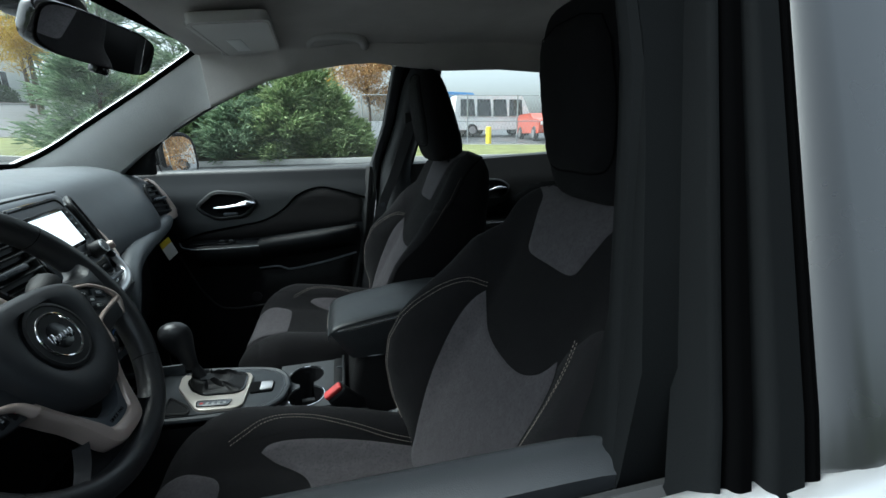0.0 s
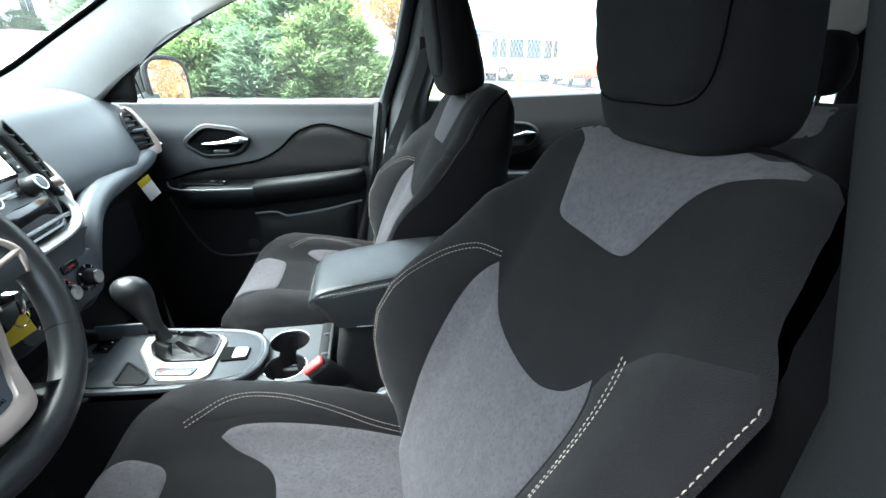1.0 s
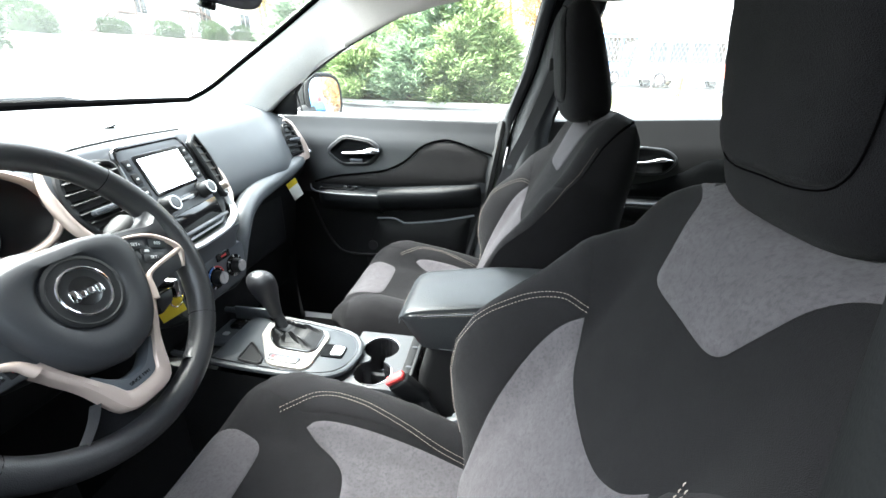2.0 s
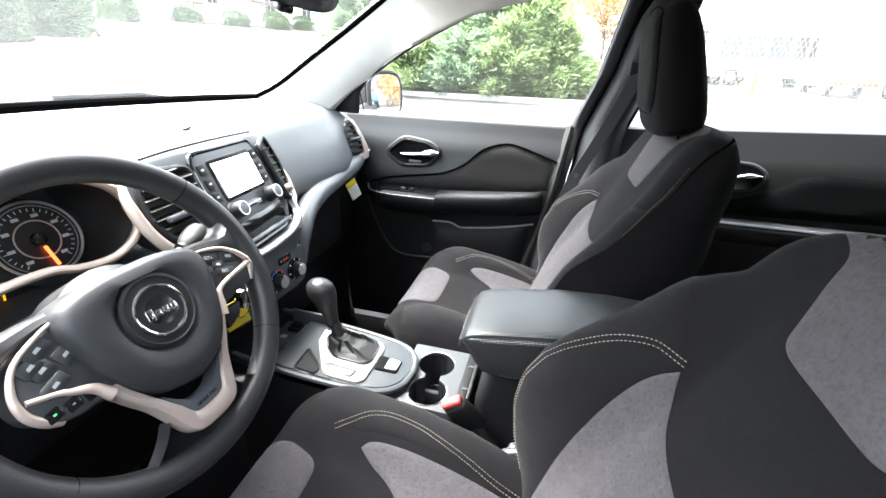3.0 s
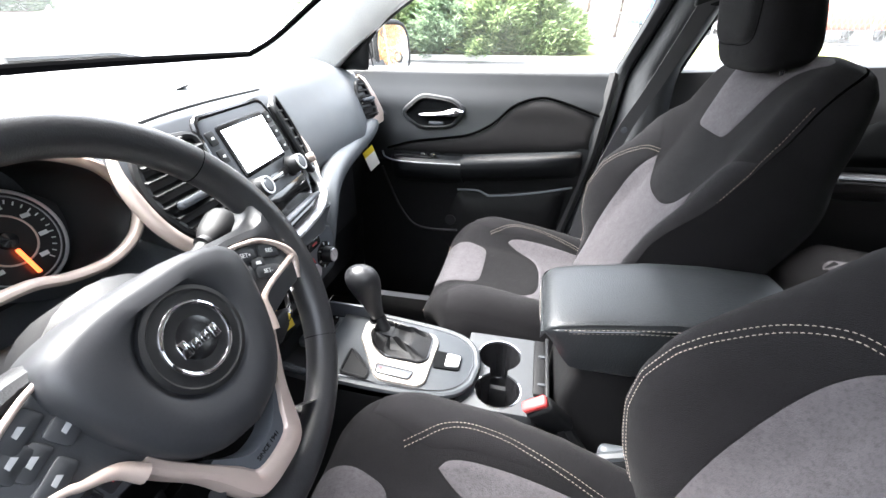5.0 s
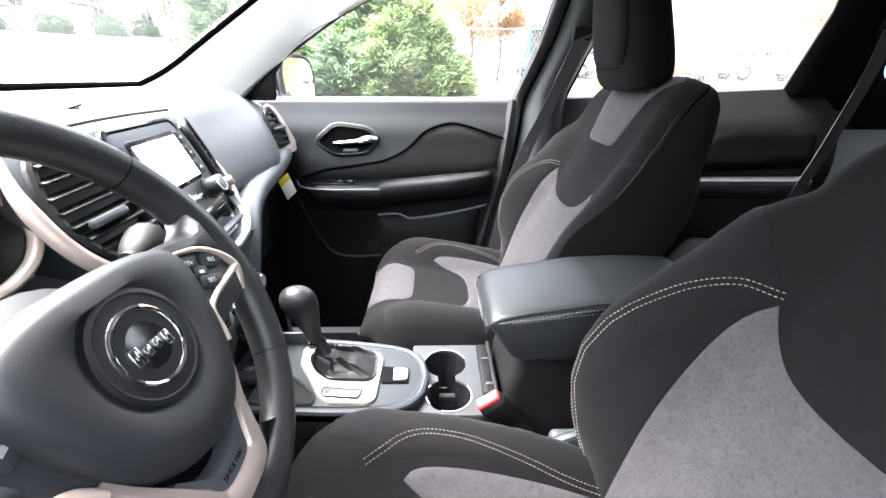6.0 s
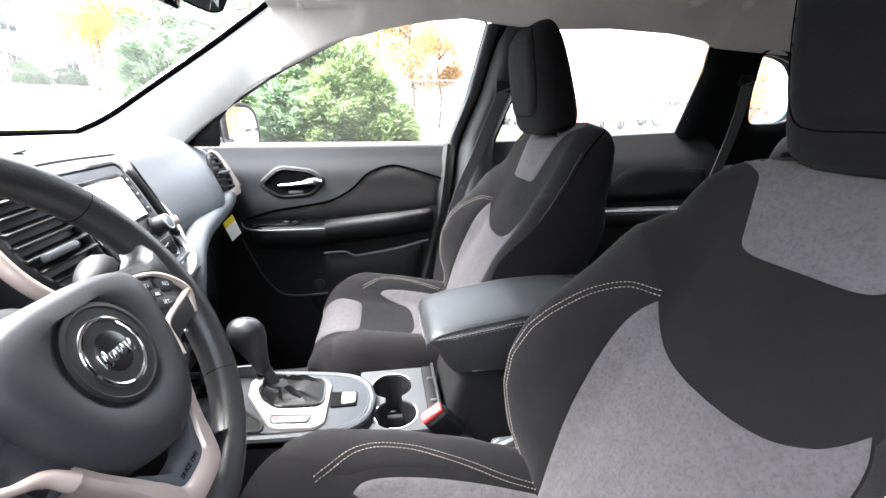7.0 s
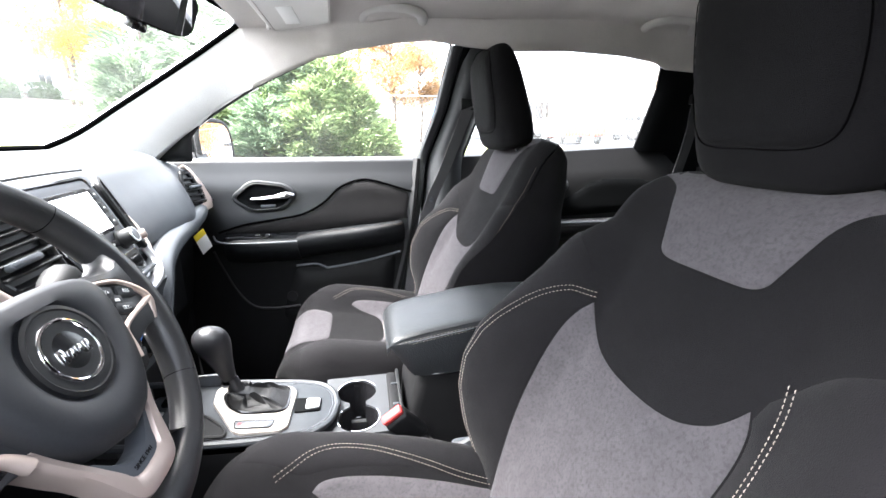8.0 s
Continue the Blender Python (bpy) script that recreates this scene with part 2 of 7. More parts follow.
def slab(poly, z0, z1, m=None, bevel=0.0):
    """A polygon in x, y raised from z0 to z1, its upper rim rounded."""
    p = np.array(poly, float)
    c = p.mean(0)
    rings = [[(*q, z0) for q in p]]
    if bevel:
        size = np.abs(p - c).max()
        k = 1 - bevel / size
        rings += [[(*q, z1 - bevel) for q in p], [(*(c + (q - c) * (1 - 0.3 * (1 - k))), z1 - 0.3 * bevel) for q in p], [(*(c + (q - c) * k), z1) for q in p]]
    else:
        rings += [[(*q, z1) for q in p]]
    out = loft(rings)
    return moved(out, m) if m is not None else out


def lathe(profile, n=28, m=None):
    """Turned shape: (radius, height) pairs round z."""
    rings = [[(r * math.cos(a), r * math.sin(a), h) for a in np.linspace(0, 2 * math.pi, n, endpoint=False)] for r, h in profile]
    out = loft(rings)
    return moved(out, m) if m is not None else out


def sheet(poly, surface, step=0.012, puff=0.002, sink=0.0015, edge=0.008):
    """A sewn panel: the inside of a polygon laid on surface(a, b, lift), its rim sunk into what lies below."""
    p = np.array(poly, float)
    seg_a, seg_b = p, np.roll(p, -1, 0)

    def rim_distance(q):
        d = seg_b - seg_a
        t = np.clip(((q - seg_a) * d).sum(1) / ((d * d).sum(1) + 1e-12), 0, 1)
        return np.sqrt((((seg_a + d * t[:, None]) - q) ** 2).sum(1).min())

    def inside(q):
        y = (seg_a[:, 1] > q[1]) != (seg_b[:, 1] > q[1])
        x = seg_a[:, 0] + (q[1] - seg_a[:, 1]) * (seg_b[:, 0] - seg_a[:, 0]) / (seg_b[:, 1] - seg_a[:, 1] + 1e-15)
        return (y & (q[0] < x)).sum() % 2 == 1
    lo, hi = p.min(0), p.max(0)
    pts = [tuple(q) for q in p]
    for iy, y in enumerate(np.arange(lo[1], hi[1], step * 0.87)):
        for x in np.arange(lo[0] + (step / 2 if iy % 2 else 0), hi[0], step):
            q = np.array((x, y))
            if inside(q) and rim_distance(q) > step * 0.45:
                pts.append((x, y))
    # a second ring just inside the rim carries the rounded seam
    c = len(p)
    tang = np.roll(p, -1, 0) - np.roll(p, 1, 0)
    area = 0.5 * np.sum(seg_a[:, 0] * seg_b[:, 1] - seg_b[:, 0] * seg_a[:, 1])
    nrm = np.stack([-tang[:, 1], tang[:, 0]], 1) * (1 if area > 0 else -1)
    nrm /= np.linalg.norm(nrm, axis=1)[:, None] + 1e-12
    for q in p + nrm * edge * 0.35:
        if inside(q):
            pts.append(tuple(q))

    v2, _, f2, _, _, _ = geometry.delaunay_2d_cdt([Vector(q) for q in pts], [(i, (i + 1) % c) for i in range(c)], [tuple(range(c))], 1, 1e-5)
    v = []
    for q in v2:
        q = np.array(q)
        d = rim_distance(q)
        v.append(surface(q[0], q[1], -sink + (puff + sink) * math.sqrt(float(smooth01(d / edge)))))
    return v, [tuple(f) for f in f2]


def stitches(path, normals, length=0.0045, gap=0.0022, r=0.0007):
    """A row of thread dashes along a dense path."""
    p = np.array(path, float)
    d = np.r_[0, np.cumsum(np.linalg.norm(np.diff(p, axis=0), axis=1))]
    pieces = []
    s = 0.0

    def at(x):
        return np.array([np.interp(x, d, p[:, k]) for k in range(3)])
    while s + length < d[-1]:
        a, b = at(s), at(s + length)
        mid = (a + b) / 2
        pieces.append(tube([a, mid + (b - a) * 0.0 + np.array(normals) * 0.0006, b], [r * 0.6, r, r * 0.6], 5))
        s += length + gap
    return join(*pieces)


def lettering(text, size, material, parent, name, m, depth=0.0006):
    cu = bpy.data.curves.new(name, "FONT")
    cu.body, cu.size, cu.extrude, cu.align_x, cu.align_y = text, size, depth, "CENTER", "CENTER"
    tmp = bpy.data.objects.new(name, cu)
    me = bpy.data.meshes.new_from_object(tmp)
    bpy.data.objects.remove(tmp)
    me.materials.append(material)
    ob = new(name, me)
    ob.matrix_world = m
    if parent is not None:
        ob.parent = parent
    return ob


def basis(origin, xaxis, yaxis):
    """A pose from an origin and two directions: local x and (nearly) local y; z points out."""
    x = Vector(xaxis).normalized()
    y = Vector(yaxis)
    y = (y - x * y.dot(x)).normalized()
    z = x.cross(y)
    return Matrix(((x.x, y.x, z.x, origin[0]), (x.y, y.y, z.y, origin[1]), (x.z, y.z, z.z, origin[2]), (0, 0, 0, 1)))


# ---- the car's shell ----
def window_y(z):
    """How far the side glass stands from the middle, leaning inwards above the belt line."""
    return 0.73 - 0.55 * (np.asarray(z, float) - 1.19) if np.ndim(z) else (0.73 - 0.55 * (z - 1.19) if z > 1.19 else 0.73)


FRONT_TOP = [(-0.83, 1.25), (-0.79, 1.29), (-0.71, 1.336), (-0.613, 1.389), (-0.53, 1.426), (-0.433, 1.468), (-0.34, 1.497), (-0.216, 1.518), (-0.12, 1.526), (-0.078, 1.522), (-0.056, 1.508)]
FRONT_REAR = [(-0.056, 1.508), (-0.066, 1.453), (-0.088, 1.329), (-0.135, 1.186)]
REAR_FRONT = [(0.105, 1.49), (0.085, 1.42), (0.05, 1.3), (0.02, 1.19)]
REAR_TOP = [(0.105, 1.508), (0.293, 1.515), (0.483, 1.508), (0.6, 1.494), (0.642, 1.478)]
REAR_REAR = [(0.642, 1.474), (0.664, 1.408), (0.672, 1.3), (0.678, 1.222)]
QUARTER = [(0.825, 1.452), (0.925, 1.441), (1.0, 1.4), (1.085, 1.31), (1.08, 1.256), (1.0, 1.244), (0.935, 1.25), (0.895, 1.3), (0.852, 1.382)]


def edge_x(pts, z):
    p = sorted((b, a) for a, b in pts)
    return float(np.interp(z, [q[0] for q in p], [q[1] for q in p]))


def top_z(x):
    p = FRONT_TOP[:-1] + [(-0.02, 1.516)] + REAR_TOP + [(0.8, 1.47), (1.1, 1.455), (1.6, 1.42)]
    return float(np.interp(x, [q[0] for q in p], [q[1] for q in p]))


def roof_z(x):
    return float(np.interp(x, [-0.62, -0.45, -0.2, 0.3, 0.9, 1.6], [1.553, 1.585, 1.612, 1.63, 1.61, 1.54]))


def flip(piece, side):
    return piece if side > 0 else ([(q[0], -q[1], q[2]) for q in piece[0]], piece[1])


WS_EDGE = curve([(-1.16, 0.585, 1.212), (-1.052, 0.582, 1.259), (-0.93, 0.578, 1.334), (-0.76, 0.574, 1.441), (-0.602, 0.567, 1.545)], 24)
PILLAR_EDGE = curve([(-0.93, 0.641, 1.178), (-0.86, 0.648, 1.236), (-0.785, 0.65, 1.29), (-0.7, 0.636, 1.35), (-0.612, 0.62, 1.389)], 24)


def pillar_front(side):
    """Slim light trim beside the windscreen."""
    rings = []
    for a, b in zip(PILLAR_EDGE, WS_EDGE):
        d = b - a
        inward = np.array((0, -1.0, -0.25))
        ring = [a + np.array((0.0, 0.05, 0.0)), a + np.array((0.0, 0.012, 0.0))]
        for t in np.linspace(0, 1, 9):
            ring.append(a + d * t + inward * (0.013 - 0.014 * float(smooth01((len(rings) / 23 - 0.35) / 0.65))) * math.sin(math.pi * t) ** 0.7)
        ring += [b + np.array((-0.012, 0.012, 0.004)), b + np.array((-0.02, 0.05, 0.02))]
        rings.append(ring)
    v, f = loft(rings, True, True)
    return flip((v, f), side)


def front_rear_x(z):
    """The rear edge of a front door below the window."""
    return float(np.interp(z, [0.4, 0.686, 0.889, 1.074, 1.19], [-0.3, -0.234, -0.182, -0.156, -0.138]))


def pillar_post(front, rear, depth, z_low, bulge, side, z_top=1.53):
    """A pillar between two window edges, down to the floor."""
    rings = []
    for z in np.linspace(z_low, z_top, 26):
        zz = max(z, 1.19)
        x0, x1 = edge_x(front, zz) + (0.034 if side > 0 and front is FRONT_REAR else 0.0), edge_x(rear, zz)
        if z < 1.19:
            x0 -= (1.19 - z) * 0.16
            x1 += (1.19 - z) * 0.02
        y = window_y(zz) if z > 1.19 else 0.73 - 0.03 * smooth01((1.19 - z) / 0.3)
        ring = []
        for t in np.linspace(0, 1, 25):
            swell = bulge * float(np.interp(z, [1.0, 1.25, 1.42, 1.51], [1.2, 1.04, 0.9, 0.15]))
            ring.append((x0 + (x1 - x0) * t, y - swell * (1 - abs(2 * t - 1) ** 3) + 0.004, z))
        ring += [(x1, y + depth, z), (x0, y + depth, z)]
        rings.append(ring)
    return flip(loft(rings), side)


def post_frame(side):
    """The satin frame of the front door along the post, from the sill to the roof."""
    rings = []
    for z in np.linspace(0.5, 1.505, 30):
        x0 = front_rear_x(z) if z < 1.19 else edge_x(FRONT_REAR, z)
        y = float(window_y(z)) if z > 1.19 else 0.73 - 0.022 * float(smooth01((1.19 - z) / 0.12))
        rings.append([(x0 - 0.002, y + 0.02, z), (x0, y - 0.004, z), (x0 + 0.004, y - 0.011, z), (x0 + 0.012, y - 0.014, z), (x0 + 0.022, y - 0.015, z), (x0 + 0.029, y - 0.014, z), (x0 + 0.033, y - 0.008, z), (x0 + 0.034, y + 0.02, z)])
    return flip(loft(rings), side)


def rail_piece():
    """The roof lining from window top to window top."""
    xs = np.r_[-0.612, -0.6105, np.linspace(-0.6, 1.62, 108)]
    rings = []
    for x in xs:
        zt, zr = top_z(x), roof_z(x)
        yt = float(window_y(max(zt, 1.2)))
        k = smooth01((x + 0.612) / 0.35)
        half = [(yt + 0.004, zt), (yt - 0.012, zt + 0.02 + 0.03 * (1 - k)), (0.567 - 0.02 * k, 1.5 + 0.035 * k + 0.04 * (1 - k)),
                (0.51, zr - 0.038 + 0.02 * (1 - k)), (0.44, zr - 0.018 + 0.008 * (1 - k)), (0.3, zr - 0.006), (0.15, zr)]
        if x > -0.4:
            half[1] = (yt - 0.014, zt + 0.018)
            half[2] = (yt - 0.03, max(zt + 0.045, zr - 0.085))
        smooth = curve([(y, z) for y, z in half], 22)
        line = [(x, y, z) for y, z in smooth] + [(x, 0.0, zr)] + [(x, -y, z) for y, z in smooth[::-1]]
        rings.append(line)
    return loft(rings, False, False)


ceiling = tagged(part("ceiling", rail_piece(), headlining), "light grey cloth headlining of a car roof", "headlining", kind="structure")
sol = ceiling.modifiers.new("thick", "SOLIDIFY")
sol.thickness, sol.offset = 0.02, -1.0

for side in (1, -1):
    tagged(part("pillar_trim", pillar_front(side), pillar_trim), "pale grey trim beside the windscreen", "pillar trim", "pillar trims", "structure")
    # darker trim on the driver side, lighter opposite: shade and light as colour
    tagged(part("pillar_trim", pillar_post(FRONT_REAR, REAR_FRONT, 0.008, 0.36, 0.073 if side < 0 else 0.064, side), pillar_black if side < 0 else post_lit), "black grained trim of the door post", "pillar trim", "pillar trims", "structure")
    tagged(part("pillar_trim", pillar_post(REAR_REAR, [(0.845, 1.46), (0.845, 1.382), (0.865, 1.3), (0.89, 1.2)], 0.008, 1.2, 0.035, side, 1.47), pillar_black), "black grained trim behind the rear door", "pillar trim", "pillar trims", "structure")

tagged(part("door_frame", post_frame(1), frame_satin), "satin black door frame along the post", "door frame", kind="structure")

# rear quarter: a panel with the small window in it, and the tail
for side in (1, -1):
    q = np.array(QUARTER)
    ring_in = [(x, float(window_y(z)), z) for x, z in curve(QUARTER, 36, True)]
    cx, cz = q.mean(0)
    outer = []
    for x, y, z in ring_in:
        a = math.atan2(z - cz, (x - cx) * 0.6)
        ox, oz = (1.5 if math.cos(a) > 0 else 0.80), (1.5 if math.sin(a) > 0 else 1.1)
        t = min((abs(ox - cx) / max(abs(math.cos(a) / 0.6), 1e-3)), abs(oz - cz) / max(abs(math.sin(a)), 1e-3))
        px, pz = cx + math.cos(a) / 0.6 * t, cz + math.sin(a) * t
        outer.append((px, float(window_y(max(pz, 1.19))) - 0.01, pz))
    lip = [(x, y - 0.012, z) for x, y, z in ring_in]
    mid = [tuple(np.array(a) * 0.8 + np.array(b) * 0.2 - np.array((0, 0.022, 0))) for a, b in zip(ring_in, outer)]
    back = [(x, y + 0.03, z) for x, y, z in ring_in]
    tagged(part("wall_rear_quarter", flip(loft([outer, mid, lip, ring_in, back], True, False), side), pillar_black), "black trim round a small rear side window", "trim panel", kind="structure")
    w = thing("window_quarter", "small fixed rear side window of clear glass", "window", kind="structure")
    part("pane", flip(([(x, y + 0.02, z) for x, y, z in ring_in], [tuple(range(len(ring_in)))]), side), glass if side > 0 else glass_tint, w).visible_shadow = side < 0
    part("seal", flip(tube([(x, y - 0.004, z) for x, y, z in ring_in], 0.005, 6, True), side), rubber, w)


def window_pane(name, outline, side, label, glazed=True, pane=None):
    w = thing(name, label, "window", kind="structure")
    pts = [(x, float(window_y(max(z, 1.19))) + 0.012, z) for x, z in outline]
    if glazed:
        part("pane", flip((pts, [tuple(range(len(pts)))]), side), pane or glass, w).visible_shadow = pane is glass_tint
    part("seal", flip(tube([(x, y - (0.003 if side > 0 else 0.012), z) for x, y, z in pts], 0.0035 if side > 0 else 0.007, 8, True), side), rubber if side > 0 else pillar_black, w)
    return w


front_outline = [(-0.83, 1.18)] + FRONT_TOP + FRONT_REAR[1:]
rear_outline = [(0.02, 1.185)] + [(0.05, 1.3), (0.085, 1.42)] + REAR_TOP + REAR_REAR[1:-1] + [(0.678, 1.205)]
window_pane("window_front", front_outline, 1, "closed side window of clear glass with rain drops")
window_pane("window_front", [(-0.83, 1.147)] + FRONT_TOP + FRONT_REAR[1:-1] + [(-0.137, 1.147)], -1, "open driver side window with lowered glass", False)
window_pane("window_rear", rear_outline, 1, "closed rear side window, its glass hazed to wash out the view", True, glass_rear)
window_pane("window_rear", [(-0.055, 1.185), (-0.01, 1.3), (0.045, 1.42)] + REAR_TOP + REAR_REAR[1:-1] + [(0.678, 1.205)], -1, "closed rear side window of dark tinted glass", True, glass_tint)

# windscreen and rear window
wind = thing("windscreen", "raked clear windscreen with a black rim", "window", kind="structure")
rows = []
for k, e in enumerate(WS_EDGE):
    t = k / (len(WS_EDGE) - 1)
    bow = 0.14 * (1 - t) + 0.06 * t
    rows.append([(e[0] - 0.012 - bow * (1 - (y / e[1]) ** 2), y, e[2] + 0.012) for y in np.linspace(e[1] + 0.03, -e[1] - 0.03, 25)])
part("pane", loft(rows, False, False), glass_veiled, wind).visible_shadow = False
for side in (1, -1):
    part("rim", flip(tube([tuple(e + np.array((-0.004, 0.001, 0.003))) for e in WS_EDGE], 0.007, 8), side), frit, wind)
part("rim", tube([np.array(q) + np.array((0.02, 0, -0.012)) for q in rows[0]], 0.02, 8), frit, wind)
part("rim", tube([np.array(q) + np.array((0.012, 0, -0.006)) for q in rows[-1]], 0.012, 8), frit, wind)

tail = thing("tailgate", "black trimmed tailgate with a wide rear window", "tailgate", kind="structure")
for name, z0, z1 in (("lower_panel", 0.4, 1.12), ("upper_panel", 1.45, 1.56)):
    part(name, rbox(1.6 - 0.25 * ((z0 + z1) / 2 - 1.1), 0, (z0 + z1) / 2, 0.06, 1.36, z1 - z0, 0.02), plastic, tail)
for side in (1, -1):
    part("side_panel", flip(tube([(1.6, 0.62, 1.1), (1.55, 0.6, 1.3), (1.5, 0.55, 1.5)], 0.05, 8), side), plastic, tail)
part("pane", ([(1.59, -0.6, 1.1), (1.59, 0.6, 1.1), (1.5, 0.55, 1.47), (1.5, -0.55, 1.47)], [(0, 1, 2, 3)]), glass_tint, tail)

# floor, tunnel side and bulkhead
floor_bm = rbox(0.3, 0, 0.34, 2.7, 1.46, 0.04, 0.01)
tagged(part("floor", floor_bm, carpet), "black carpeted car floor", "floor", kind="structure")
tagged(part("wall_bulkhead", rbox(-1.08, 0, 0.66, 0.06, 1.5, 0.64, 0.02), carpet), "black carpeted footwell wall", "bulkhead", kind="structure")
tagged(part("wall_footwell_side", rbox(-0.99, 0.69, 0.68, 0.2, 0.05, 0.64, 0.02), plastic), "black footwell side trim", "side trim", kind="structure")
tagged(part("wall_footwell_side", rbox(-0.99, -0.69, 0.68, 0.2, 0.05, 0.64, 0.02), plastic), "black footwell side trim", "side trim", kind="structure")

# outer skin: roof, door skins and sills
shell = thing("car_shell", "silver grey painted outer shell of a car", "car body", kind="structure")
outer_rows = []
for x in np.linspace(-0.64, 1.66, 24):
    zr = roof_z(x) + 0.05
    outer_rows.append([(x, y, zr - 0.09 * abs(y / 0.62) ** 3.2) for y in np.linspace(-0.62, 0.62, 21)])
roof_skin = part("roof", loft(outer_rows, False, False), paint, shell)
ms = roof_skin.modifiers.new("thick", "SOLIDIFY")
ms.thickness = 0.012
for side in (1, -1):
    for x0, x1, nm in ((-1.0, -0.125, "door_skin"), (-0.115, 0.82, "door_skin"), (0.83, 1.66, "quarter_skin")):
        rows2 = []
        for z in np.linspace(0.3, 1.165, 12):
            y = 0.80 + 0.03 * math.sin((z - 0.3) / 0.865 * math.pi) - 0.015 * smooth01((z - 1.05) / 0.115)
            rows2.append([(x, y, z + 0.04 * max(0, x + 0.1) * (z - 0.3)) for x in np.linspace(x0, x1, 8)])
        sk = part(nm, flip(loft(rows2, False, False), side), paint, shell)
        md = sk.modifiers.new("thick", "SOLIDIFY")
        md.thickness = 0.01
    for x0, x1, z0, z1 in ((-0.9, -0.1, 1.156, 1.158), (-0.095, 0.72, 1.158, 1.2)) if side < 0 else ((-0.9, -0.135, 1.168, 1.168), (-0.1, 0.72, 1.17, 1.2)):
        part("belt_moulding", flip(tube([(x0, 0.775, z0), ((x0 + x1) / 2, 0.772, (z0 + z1) / 2), (x1, 0.768, z1)], 0.014, 10), side), silver if side < 0 else rubber, shell)
        part("belt_seal", flip(tube([(x0, 0.747, z0 - 0.004), (x1, 0.747, z1 - 0.004)], 0.006, 8), side), rubber, shell)
    # door frames and the dark applique on the post between the doors
    # near-black strips paint the shade in the gaps between frames
    strips = ((0.036, 0.05, 0.032, pillar_black, "door_frame"), (0.05, 0.071, 0.022, frit, "door_gap_shade"), (0.072, 0.088, 0.034, plastic, "door_frame"), (0.09, 0.16, 0.032, applique_black, "post_applique"))
    # driver-side frames take the darker trim tone, shade included in the colour
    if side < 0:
        strips = ((0.03, 0.037, 0.026, pillar_black, "door_frame"), (0.038, 0.05, 0.028, frit, "door_gap_shade"), (0.051, 0.07, 0.032, pillar_black, "door_frame"),
                  (0.071, 0.077, 0.031, frit, "door_gap_shade"), (0.078, 0.2, 0.034, applique_black, "post_applique"))
    for a0, a1, yo, mt, nm in strips:
        rings = []
        for z in np.linspace(1.1, 1.5, 14):
            xa = -0.135 + 0.075 * (z - 1.19) / 0.31 + (0.0 if side > 0 else 0.12 * (z - 1.284))
            yy = 0.73 - 0.55 * (max(z, 1.165) - 1.19)
            yi = yy - 0.01 if side > 0 else yy + 0.004
            r0 = 0.022 if nm == "post_applique" else 0.004
            rings.append([(xa + a0, yi, z)] + [(xa + a0 + r0 * (1 - math.cos(q)), yy + yo - r0 * (1 - math.sin(q)), z) for q in np.linspace(0, math.pi / 2, 6)] + [(xa + a1 - 0.004, yy + yo, z), (xa + a1, yy + yo - 0.004, z), (xa + a1, yi, z)])
        part(nm, flip(loft(rings), side), mt, shell)


# bonnet, wings, bumpers and wheels that close the car round the cabin
bon = []
for x, zm, hw in ((-1.3, 1.1, 0.62), (-1.5, 1.07, 0.7), (-1.8, 1.02, 0.74), (-2.05, 0.95, 0.72), (-2.2, 0.84, 0.68), (-2.27, 0.68, 0.66), (-2.27, 0.45, 0.66), (-2.2, 0.3, 0.66)):
    bon.append([(x, hw * t, zm - 0.07 * abs(t) ** 3) for t in np.linspace(-1, 1, 21)])
part("bonnet", loft(bon, False, False), paint, shell)
for side in (1, -1):
    wing = []
    for x in np.linspace(-1.0, -2.2, 25):
        top = float(np.interp(x, [-2.2, -2.05, -1.8, -1.5, -1.3, -1.0], [0.78, 0.88, 0.95, 1.0, 1.05, 1.12]))
        arch = 0.34 + math.sqrt(max(0.0, 0.39 ** 2 - (x + 1.62) ** 2)) if abs(x + 1.62) < 0.39 else 0.3
        wing.append([(x, float(np.interp(x, [-2.2, -1.9, -1.5], [0.68, 0.78, 0.815])) - 0.06 * smooth01((z / max(top, 0.1) - 0.8) / 0.2), z) for z in np.linspace(min(arch, top - 0.05), top, 10)])
    part("wing", flip(loft(wing, False, False), side), paint, shell)
    for x in (-1.62, 1.06):
        wl = part("wheel", lathe([(0.2, -0.1), (0.31, -0.11), (0.345, -0.085), (0.35, 0.0), (0.345, 0.085), (0.31, 0.11), (0.2, 0.1)], 40, Matrix.Translation((x, side * 0.72, 0.35)) @ pose(0, 0, 0, 90, 0, 0)), rubber, shell, "black rubber tyre")
        part("rim", lathe([(0.0, -0.085), (0.05, -0.095), (0.07, -0.07), (0.19, -0.085), (0.215, -0.1), (0.215, 0.1), (0.19, 0.085), (0.07, 0.07), (0.05, 0.095), (0.0, 0.085)], 40, Matrix.Translation((x, side * 0.72, 0.35)) @ pose(0, 0, 0, 90, 0, 0)), silver, wl)
part("rear_bumper", rbox(1.68, 0, 0.5, 0.12, 1.5, 0.36, 0.05, 3), plastic, shell)


# ---- doors ----
def door_y(x, z):
    """The inner face of a door card."""
    y = 0.685 + 0.03 * smooth01((z - 1.08) / 0.1)
    y -= 0.02 * math.exp(-((z - 0.98) / 0.07) ** 2) * smooth01((x + 0.95) / 0.2)
    y -= 0.015 * smooth01((0.75 - z) / 0.3)
    return float(y)


def door_surface(side):
    def at(x, z, lift):
        return (x, side * (door_y(x, z) - lift), z)
    return at


